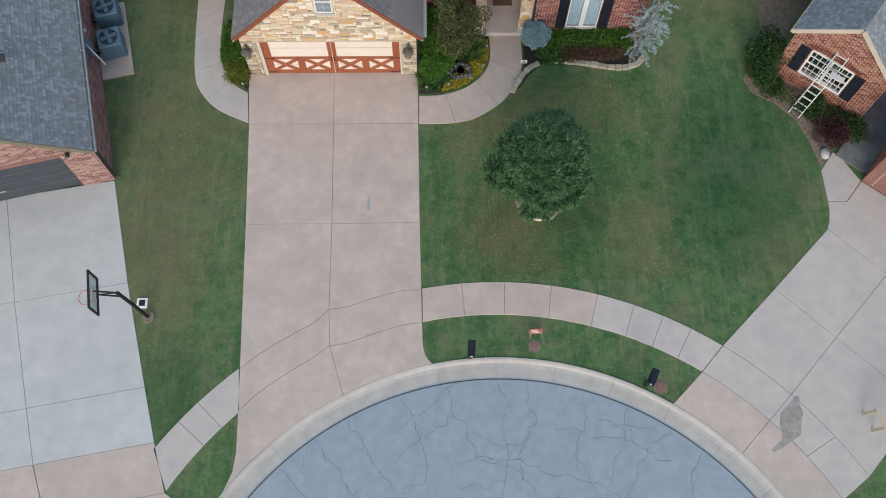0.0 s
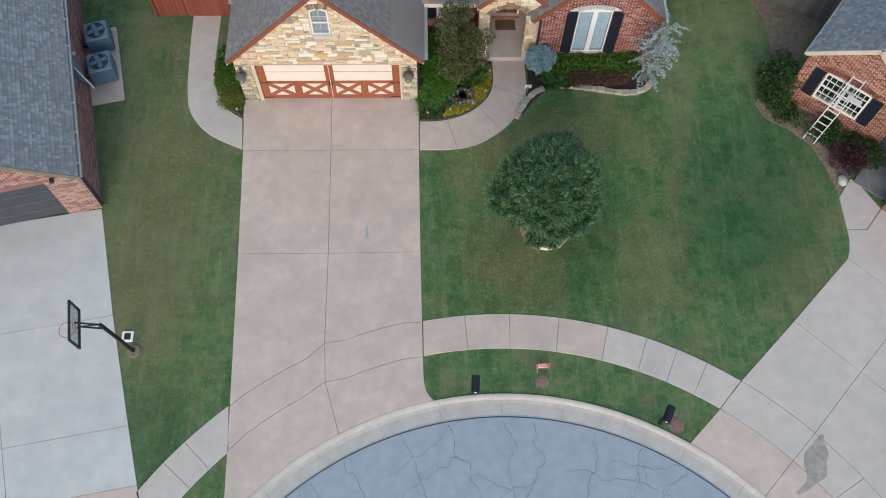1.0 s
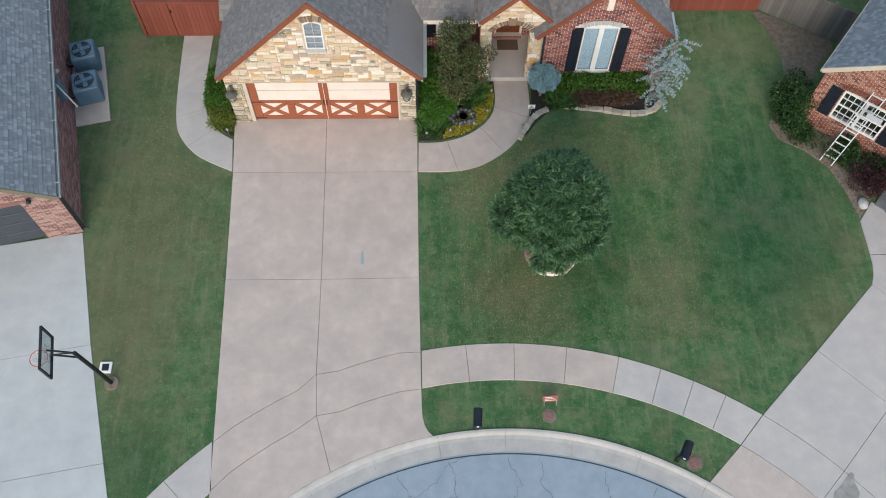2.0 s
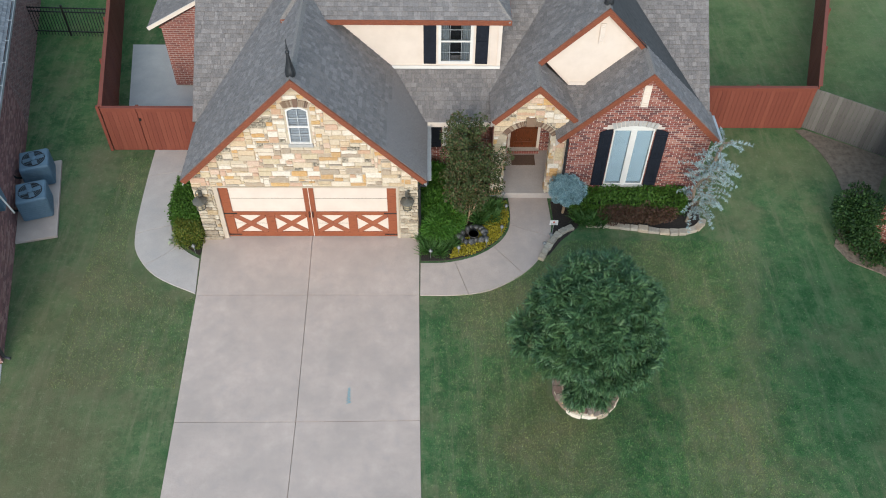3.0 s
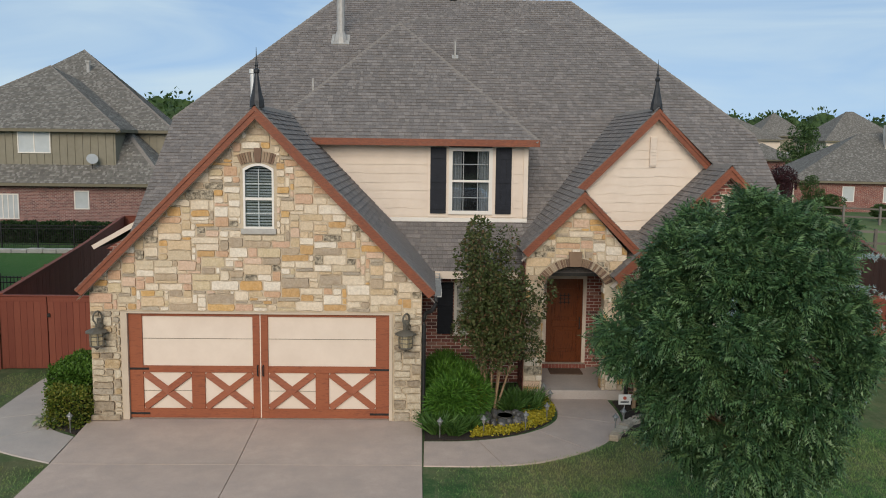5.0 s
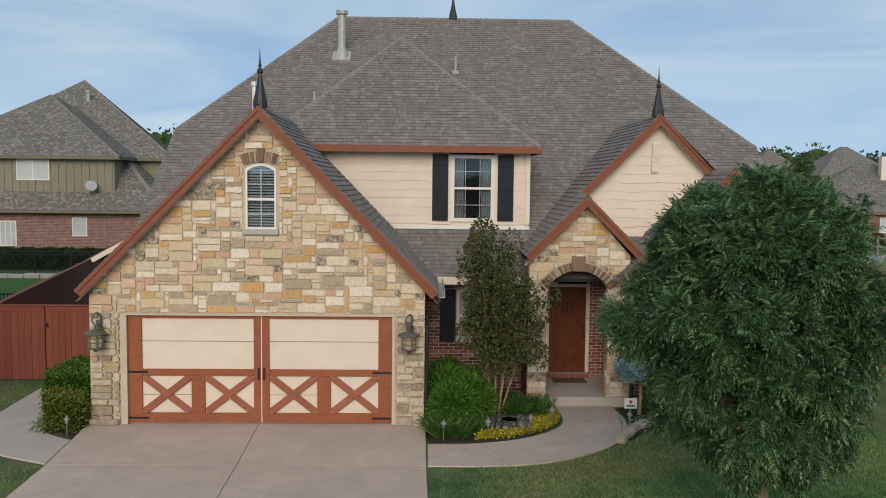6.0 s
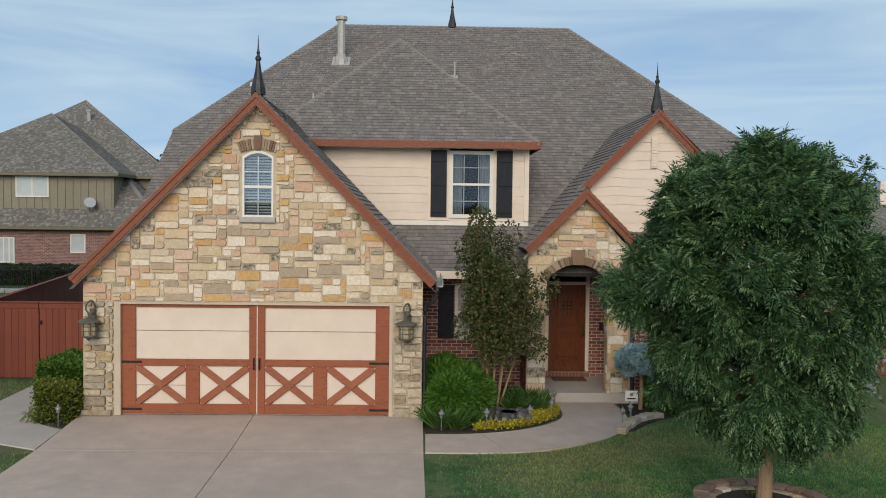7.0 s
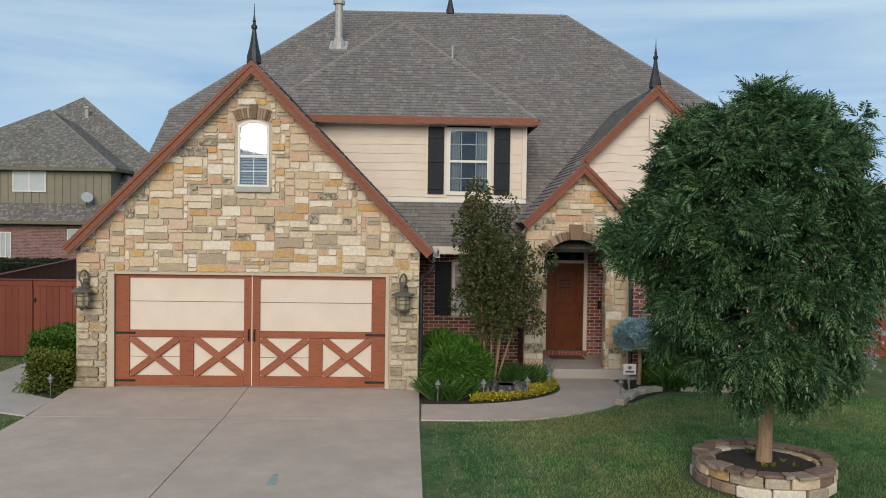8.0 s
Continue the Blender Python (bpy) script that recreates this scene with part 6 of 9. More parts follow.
    part("downspout", tubebm(smooth([(0.06, 16.95, 2.42), (0.06, 16.95, 2.28), (-0.03, 17.02, 2.12), (-0.14, 17.12, 2.04), (-0.155, 17.15, 1.6), (-0.155, 17.15, 0.1)], 3), 0.038, 6), M_BRONZE, h, "dark downspout with an elbow")
    part("downspout", tubebm([(4.0, 18.58, 2.5), (4.02, 18.58, 2.3), (4.05, 18.58, 0.1)], 0.038, 6), M_BRONZE, h, "dark downspout")
    part("gutter", boxbm(offr - re - 0.02, offr - re + 0.10, by + 0.02, 19.5, re - 0.13, re - 0.02), M_GUTTER, h, "pale metal gutter")
    # footing below the walls
    part("footing", boxbm(-6.30, -0.22, 17.06, 20.0, -0.12, -0.002), M_CONC_GREY, h, "concrete footing")
    part("footing", boxbm(-6.30, 8.08, 20.001, 35.48, -0.12, -0.002), M_CONC_GREY, h)
    part("footing", boxbm(1.95, 4.0, 18.82, 20.0, -0.12, -0.003), M_CONC_GREY, h)
    part("footing", boxbm(4.04, 8.08, 18.67, 20.0, -0.12, -0.002), M_CONC_GREY, h)
    finial(h, gx, 17.0, gz - 0.02)
    finial(h, wx, 19.85, wz - 0.02)
    finial(h, 0.64, ry, rz - 0.02)
    # a patch of darker, mended shingles on the main slope
    rnd = random.Random(17)
    mp_ = Plane([(0, main_y(2.55), 2.55), (8, main_y(2.55), 2.55), (4, ry, rz)], (0, -1, 1))
    for k, xa, xb, share in ((55, 4.9, 5.7, 0.6), (54, 5.05, 6.0, 0.55), (53, 4.5, 6.1, 0.8), (52, 4.9, 6.7, 0.75), (51, 5.7, 6.75, 0.6)):
        u_ = xa
        while u_ < xb:
            w_ = rnd.uniform(0.08, 0.21)
            if rnd.random() < share:
                q = [(u_, 0.128 * k), (u_ + w_ - 0.004, 0.128 * k), (u_ + w_ - 0.004, 0.128 * k + 0.122), (u_, 0.128 * k + 0.122)]
                vs, fs = pieces_mesh(mp_, [q], 0.012, 0.022, 0.005)
                raw("dark_shingle", vs, fs, M_STAINED, h)
            u_ += w_
    # pale scuffs near the ridge
    for k in range(13):
        u_, v_ = 1.9 + 0.07 * k + rnd.uniform(-0.03, 0.03), 10.0 + rnd.uniform(-0.12, 0.14)
        t_, l_ = rnd.uniform(-0.9, 0.9), rnd.uniform(0.03, 0.08)
        dx_, dv_ = l_ * math.cos(t_), l_ * math.sin(t_)
        vs, fs = pieces_mesh(mp_, [[(u_ - dx_ + 0.4 * dv_, v_ - dv_), (u_ + dx_, v_ + dv_ - 0.012), (u_ + dx_, v_ + dv_ + 0.012), (u_ - dx_, v_ - dv_ + 0.018)]], 0.014, 0.0185)
        raw("scuff", vs, fs, M_SCUFF, h)
    # roof vents
    def pipe(x, z, r, top, cap=True, metal=None):
        y_ = main_y(z)
        part("vent_pipe", lathe([(r, -0.1), (r, top - 0.12), (r * 1.5 if cap else r, top - 0.10), (r * 1.5 if cap else r, top)], (x, y_, z), 10), metal or M_GALV, h, "galvanised vent pipe")
        if r > 0.1:
            part("flue_collar", lathe([(r * 1.9, -0.12), (r * 1.7, 0.06), (r * 1.08, 0.22), (r * 1.08, 0.25)], (x, y_, z), 10), M_GALV, h, "conical flue flashing")
        part("flashing", Plane_box(x, y_, z, 0.26 if r > 0.1 else 0.19 if cap else 0.09), M_GALV, h)
    pipe(-2.645, 8.15, 0.115, 1.30)
    pipe(-4.57, 5.81, 0.055, 1.22, True, M_LADDER)
    pipe(-3.10, 6.16, 0.03, 0.70, False)
    pipe(0.64, 7.63, 0.03, 0.45, False)
    # -- side porch behind the gate
    sp = [(-8.90, 23.9, 2.45), (-8.90, 30.0, 2.45), (-6.33, 30.0, 3.9), (-6.33, 23.9, 3.9)]
    roof_slope(sp, (-1, 0, 1), h, S)
    part("porch_fascia", beambm((-8.90, 23.88, 2.40), (-6.33, 23.88, 3.85), 0.05, 0.12), M_TRIM, h, "white rake board of the side porch")
    part("porch_gable", prismbm([(-8.6, 2.35), (-6.33, 2.35), (-6.33, 3.7)], 24.0, 24.1, "y"), M_BRICKFAR, h, "red brick porch gable")
    part("porch_pier", boxbm(-8.55, -7.2, 24.1, 24.6, 0, 2.4), M_BRICKFAR, h, "red brick porch wall")
    return h


M_SCUFF = mat("pale_scuff", [(0.30, 0.28, 0.255), (0.40, 0.375, 0.345)], 20, 0.95, 0)
M_STAINED = mat("stained_shingles", [(0.125, 0.112, 0.102), (0.20, 0.178, 0.16)], 20, 0.92, 0.35, 160, 0.004, 0.2, 0.5, grain=0.3, grainscale=75)


def Plane_box(x, y, z, s):
    bm = bmesh.new()
    box(bm, -s, s, -s, s, -0.01, 0.035, pose(x, y, z, 36.9, 0, 0))
    return bm


def brick_far(name, cols, scale=1.0, mortar=(0.45, 0.38, 0.33)):
    """Brickwork seen from far off."""
    m = bpy.data.materials.new(name)
    m.use_nodes = True
    nt = m.node_tree
    b = nt.nodes["Principled BSDF"]
    b.inputs["Roughness"].default_value = 0.9
    c = nt.nodes.new("ShaderNodeTexCoord")
    sep = nt.nodes.new("ShaderNodeSeparateXYZ")
    nt.links.new(c.outputs["Object"], sep.inputs[0])
    add = nt.nodes.new("ShaderNodeMath")
    nt.links.new(sep.outputs["X"], add.inputs[0])
    nt.links.new(sep.outputs["Y"], add.inputs[1])
    comb = nt.nodes.new("ShaderNodeCombineXYZ")
    nt.links.new(add.outputs[0], comb.inputs["X"])
    nt.links.new(sep.outputs["Z"], comb.inputs["Y"])
    br = nt.nodes.new("ShaderNodeTexBrick")
    br.inputs["Scale"].default_value = 1.0
    br.inputs["Brick Width"].default_value, br.inputs["Row Height"].default_value = 0.215 * scale, 0.078 * scale
    br.inputs["Mortar Size"].default_value = 0.006
    br.inputs["Color1"].default_value, br.inputs["Color2"].default_value = (*cols[0], 1), (*cols[1], 1)
    br.inputs["Mortar"].default_value = (*mortar, 1)
    nt.links.new(comb.outputs[0], br.inputs["Vector"])
    n = ramp_node(nt, [(0.6, 0.6, 0.6), (1, 1, 1)])
    nt.links.new(noise_node(nt, 3, 6, 0.7), n.inputs["Fac"])
    nt.links.new(mix_node(nt, "MULTIPLY", 0.8, br.outputs["Color"], n.outputs["Color"]), b.inputs["Base Color"])
    return m


M_BRICKFAR = brick_far("brickwork", [(0.27, 0.09, 0.066), (0.17, 0.056, 0.048)])
M_BRICKFAR_P = brick_far("plum_brickwork", [(0.30, 0.145, 0.125), (0.16, 0.075, 0.07)])
M_BRICK_OB = mat("gable_brick", [(0.16, 0.052, 0.042), (0.28, 0.10, 0.075)], 20, 0.9, 0.4, 70, 0.006, 0.2, 2.0, None, "object", BRICKS, 0.8)


# ---- trees and planting ----
def build_pistache():
    x, y = 4.06, 11.97
    t = thing("tree", "round dark green shade tree in a stone ring", "tree", (x, y, 0))
    bm = bmesh.new()
    tube(bm, [(x, y, 0.0), (x + 0.01, y, 0.12), (x + 0.02, y, 0.5), (x + 0.03, y, 1.1), (x, y, 1.6)], [0.14, 0.105, 0.09, 0.086, 0.082], 12)
    part("trunk", bm, M_BARK_PALE, t, "tan bark trunk")
    rnd = random.Random(4)
    for k in range(12):
        a, el = 6.2832 * k / 12 + rnd.uniform(-0.25, 0.25), rnd.uniform(0.3, 1.25)
        ln = rnd.uniform(0.9, 1.25)
        p0 = Vector((x, y, rnd.uniform(1.2, 1.7)))
        d = Vector((math.cos(a) * math.cos(el), math.sin(a) * math.cos(el), math.sin(el)))
        pts = [p0, p0 + d * ln * 0.4 + Vector((0, 0, 0.08)), p0 + d * ln * 0.75 + Vector((0, 0, 0.22)), p0 + d * ln + Vector((0, 0, 0.42))]
        part("limb", tubebm(pts, [0.055, 0.038, 0.025, 0.01], 6), M_BARK_PALE, t)
    random.seed(9), np.random.seed(9)

    def reach(z):                                # the crown is widest above its middle and draws in below
        return 1.60 * (math.sqrt(max(0.0, 1 - abs((z - 2.75) / 1.95) ** 1.6)) if z > 2.75 else 1 - 0.40 * min(1.0, (2.75 - z) / 1.6) ** 1.5)

    clumps = []                                  # leafy branch ends, spread evenly over the crown
    for k in range(105):
        z = 1.47 + 2.90 * ((k + 0.5) / 105) ** 0.88
        a = 2.39996 * k + rnd.uniform(-0.2, 0.2)
        rr = reach(z) * rnd.uniform(0.56, 0.88)
        if z < 2.5 and math.cos(a) < -0.2:       # drawn in beside the path
            rr *= 0.82
        clumps.append((Vector((3.84 + rr * math.cos(a), 11.84 + rr * math.sin(a), z + rnd.uniform(-0.12, 0.12))), rnd.uniform(0.20, 0.40)))
    for a, z, rr in ((3.20, 3.05, 1.54), (3.45, 2.85, 1.52), (3.75, 3.2, 1.3), (0.1, 2.9, 1.25), (5.9, 2.7, 1.2), (1.2, 4.58, 0.30), (4.9, 4.60, 0.35), (0.2, 4.52, 0.5), (4.4, 1.4, 0.75), (5.3, 1.35, 0.75), (4.45, 1.75, 1.15), (4.95, 1.70, 1.15)):
        clumps.append((Vector((3.76 + rr * math.cos(a), 11.84 + rr * math.sin(a), z)), 0.28))
    axis = Vector((3.80, 11.84, 2.5))
    pts, ways, sizes = [], [], []
    for c, rad in clumps:
        away = Vector((c.x - axis.x, c.y - axis.y, 0.8 * (c.z - axis.z))).normalized()
        for k in range(21):                      # twigs, each with a rosette of leaves
            d = Vector((rnd.gauss(0, 1), rnd.gauss(0, 1), rnd.gauss(0, 1))).normalized()
            if d.dot(away) < -0.25:
                d = -d
            tip = c + d * rad * rnd.uniform(0.45, 1.08) + Vector((0, 0, -0.05))
            if tip.z < 0.62:
                continue
            out = (d * 0.6 + away * 0.7 + Vector((rnd.gauss(0, 0.2), rnd.gauss(0, 0.2), rnd.gauss(0.05, 0.2)))).normalized()
            side = out.orthogonal().normalized()
            up = out.cross(side)
            ph = rnd.uniform(0, 6.2832)
            for j in range(rnd.randint(5, 7)):
                t_ = ph + 2.399 * j
                spread = rnd.uniform(0.4, 1.4)
                w = out + spread * (math.cos(t_) * side + math.sin(t_) * up)
                w.z -= 0.30 if tip.z < 2.4 else 0.12
                pts.append(tip - out * rnd.uniform(0.0, 0.14))
                ways.append(w)
                sizes.append(rnd.uniform(0.155, 0.24))
    for k in range(520):                         # sparse leaves on the inner twigs
        z, a = rnd.uniform(1.3, 4.3), rnd.uniform(0, 6.2832)
        rr = reach(z) * math.sqrt(rnd.uniform(0.05, 0.45))
        for j in range(5):
            pts.append((3.80 + rr * math.cos(a) + rnd.gauss(0, 0.05), 11.84 + rr * math.sin(a) + rnd.gauss(0, 0.05), z))
            ways.append((rnd.gauss(0, 1), rnd.gauss(0, 1), rnd.gauss(-0.2, 0.6)))
            sizes.append(rnd.uniform(0.14, 0.21))
    leaf_mesh("crown", pts, ways, PINNATE, sizes, M_PISTACHE, t, "dense crown of feathery compound leaves", 2.2)


def build_tree_ring():
    x, y = 4.05, 11.92
    ring = thing("tree_ring", "round dry-stacked stone planter wall round the tree", "planter", (x, y, 0))
    rnd = random.Random(8)
    rows = ((0.0, 0.135, 0.83, 13, "stone"), (0.135, 0.265, 0.82, 15, "stone"), (0.268, 0.312, 0.845, 23, "cap_stone"))
    for z0, z1, ro, n, nm in rows:
        cap = nm == "cap_stone"
        t = rnd.uniform(0, 1)
        w8 = [rnd.uniform(-0.32, 0.32) for _ in range(n)]
        for k in range(n):
            a0, a1 = 6.2832 * (k + t + w8[k]) / n + 0.010, 6.2832 * (k + 1 + t + w8[(k + 1) % n]) / n - 0.010
            r1, r0 = ro + rnd.uniform(-0.04, 0.05) * (1 if cap else 0.5), (0.675 if cap else 0.60) + rnd.uniform(-0.03, 0.02)
            if cap:
                am = (a0 + a1) / 2
                q = [(x + r * math.cos(a), y + r * math.sin(a)) for r, a in ((r0, a0), (r1 + rnd.uniform(-0.04, 0.02), a0), (r1 + rnd.uniform(-0.02, 0.04), a0 + 0.3 * (a1 - a0)), (r1 + rnd.uniform(-0.03, 0.03), a0 + 0.7 * (a1 - a0)),
                                                                         (r1 + rnd.uniform(-0.04, 0.02), a1), (r0 + rnd.uniform(-0.02, 0.02), a1), (r0, am))]
            else:
                q = [(x + r * math.cos(a), y + r * math.sin(a)) for r, a in ((r0, a0), (r1, a0), (r1 + 0.012, (a0 + a1) / 2), (r1, a1), (r0, a1), (r0, (a0 + a1) / 2))]
            bm = bmesh.new()
            prism(bm, q, z0 + 0.003, z1 + rnd.uniform(-0.010, 0.010))
            bmesh.ops.bevel(bm, geom=bm.edges[:], offset=0.007 if cap else 0.014, segments=1, affect="EDGES")
            part(nm, bm, M_ROCK if cap else M_STONE if rnd.random() < 0.30 else M_SLAB if rnd.random() < 0.6 else M_ROCK, ring)
    for k in range(6):                           # seedlings in the mulch
        a, r = rnd.uniform(0, 6.2832), rnd.uniform(0.2, 0.45)
        px, py = x + r * math.cos(a), y + r * math.sin(a)
        leaf_mesh("seedling", [(px, py, 0.24)] * 7, [(rnd.gauss(0, 0.5), rnd.gauss(0, 0.5), 1.0) for _ in range(7)], LEAF, [rnd.uniform(0.05, 0.09) for _ in range(7)], M_HEDGE_Y, ring, "yellow-green seedling")
    part("soil", prismbm([(x + 0.61 * math.cos(6.2832 * k / 20), y + 0.61 * math.sin(6.2832 * k / 20)) for k in range(20)], 0.0, 0.24), M_MULCH, ring, "black mulch in the ring")


def shrub(name, label, cat, at, clumps, n, size, material, leaf=None, stems=None, seed=1, group=""):
    random.seed(seed), np.random.seed(seed)
    t = thing(name, label, cat, at, group)
    pts, ways = lump_points(n, clumps)
    keep = [k for k, p in enumerate(pts) if p[2] > 0.02]
    leaf_mesh("foliage", [pts[k] for k in keep], [ways[k] for k in keep], leaf or LEAF, [random.uniform(*size) for _ in keep], material, t)
    if stems:
        for s in stems:
            part("stem", tubebm(s[0], s[1], 6), M_BARK_PALE, t)
    return t


def block_hedge(name, label, at, x0, x1, y0, y1, z1, n, size, material, seed=1):
    """A clipped hedge: leaves over the faces of a rounded block."""
    random.seed(seed), np.random.seed(seed)
    t = thing(name, label, "hedge", at)
    # near-black core: the shade between the leaves is put into its colour
    part("core", boxbm(x0 + 0.1, x1 - 0.1, y0 + 0.1, y1 - 0.1, 0.0, z1 - 0.12, bevel=0.05), M_BOXCORE, t, "solid inner block in the colour of shade")
    pts, ways = [], []
    for _ in range(n):
        f = random.random()
        u, v = random.uniform(x0, x1), random.uniform(y0, y1)
        z = z1 * random.random() ** 0.7
        b = 0.035 * math.sin(u * 6) + 0.03 * math.sin(v * 7 + z * 5)
        if f < 0.42:
            p, d = (u, v, z1 + b), (0, 0, 1)
        elif f < 0.72:
            p, d = (u, y0 + b, z), (0, -1, 0.3)
        elif f < 0.80:
            p, d = (u, y1 + b, z), (0, 1, 0.3)
        elif f < 0.90:
            p, d = (x0 + b, v, z), (-1, 0, 0.3)
        else:
            p, d = (x1 + b, v, z), (1, 0, 0.3)
        pts.append([p[k] + random.gauss(0, 0.025) for k in range(3)])
        ways.append([d[k] + random.gauss(0, 0.6) for k in range(3)])
    leaf_mesh("foliage", pts, ways, LEAF, [random.uniform(*size) for _ in pts], material, t)
    return t


# painted shade for the inside of the hedges
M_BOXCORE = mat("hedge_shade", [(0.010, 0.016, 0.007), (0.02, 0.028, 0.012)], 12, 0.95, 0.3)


def strap_clump(x, y, n, h, seed, material=None, label="clump of arching strap-leaved lilies in the bed"):
    random.seed(seed), np.random.seed(seed)
    t = thing("lily_clump", label, "perennial", (x, y, 0), "lily clumps")
    pts, ways = [], []
    for _ in range(n):
        a, r = random.uniform(0, 6.2832), random.uniform(0, 0.13)
        pts.append((x + r * math.cos(a), y + r * math.sin(a), 0.03))
        s = random.uniform(0.3, 1.1)
        ways.append((s * math.cos(a), s * math.sin(a), random.uniform(0.6, 1.3)))
    leaf_mesh("leaves", pts, ways, STRAP, [h * random.uniform(0.7, 1.15) for _ in pts], material or M_GRASSY, t)


def build_myrtle():
    x, y = 1.16, 17.75
    rnd = random.Random(2)
    stems, clumps = [], []
    for k in range(10):
        a = 6.2832 * k / 10 + rnd.uniform(-0.3, 0.3)
        b = (x + 0.10 * math.cos(a), y + 0.10 * math.sin(a), 0)
        lean = rnd.uniform(0.30, 0.78)
        top = rnd.uniform(2.5, 3.6)
        p1 = (x + 0.6 * lean * math.cos(a), y + 0.6 * lean * math.sin(a), 0.42 * top)
        p2 = (x + lean * math.cos(a), y + lean * math.sin(a), top)
        stems.append(([b, p1, p2], [0.024, 0.018, 0.005]))
        for j in range(8):
            f = 0.44 + 0.56 * j / 7
            r = 0.5 * lean if f < 0.4 else lean * (0.5 + 0.62 * math.sin(math.pi * min(1, (f - 0.2) / 1.0)))
            clumps.append(((x + r * math.cos(a) + rnd.gauss(0, 0.13), y + r * math.sin(a) + rnd.gauss(0, 0.13), top * f + 0.1), (0.24, 0.24, 0.27)))
    shrub("crape_myrtle", "upright multi-stemmed crape myrtle with dark reddish-green leaves", "small tree", (x, y, 0), clumps, 16000, (0.045, 0.085), M_MYRTLE, None, stems, 3)


def build_cedar():
    """A weeping blue cedar: a bent stem with hanging needled branches."""
    x, y = 7.75, 17.75
    random.seed(6), np.random.seed(6)
    t = thing("weeping_cedar", "loose weeping blue cedar at the house corner", "small tree", (x, y, 0))
    bm = bmesh.new()
    tube(bm, smooth([(x, y, 0), (x + 0.05, y, 0.7), (x - 0.05, y + 0.02, 1.4), (x + 0.15, y - 0.05, 2.0), (x + 0.28, y - 0.05, 3.05)], 3), 0.045, 8)
    part("trunk", bm, M_BARK, t, "grey-brown trunk")
    tw, pts, ways = bmesh.new(), [], []
    for k in range(76):
        z = random.uniform(0.6, 3.15)
        a = random.uniform(0, 6.2832)
        ln = random.uniform(0.4, 0.92)
        p = Vector((x + 0.04 + 0.09 * z, y, z))
        path = [p]
        d = Vector((math.cos(a), math.sin(a), random.uniform(0.2, 0.9)))
        for j in range(8):
            q = path[-1] + d * ln / 8
            path.append(q)
            d = (d + Vector((random.gauss(0, 0.12), random.gauss(0, 0.12), -0.13))).normalized()
        tube(tw, path, [0.014 - 0.0012 * j for j in range(9)], 4)
        for j, q in enumerate(path[2:]):
            for _ in range(9):
                pts.append(q + Vector((random.gauss(0, 0.014), random.gauss(0, 0.014), random.gauss(0, 0.014))))
                ways.append(d + Vector((random.gauss(0, 0.7), random.gauss(0, 0.7), random.gauss(0, 0.5))))
    part("branchwork", tw, M_BARK, t, "hanging branches")
    leaf_mesh("needles", pts, ways, NEEDLES, [random.uniform(0.055, 0.10) for _ in pts], M_CEDARBLUE, t, "silvery blue needle tufts")


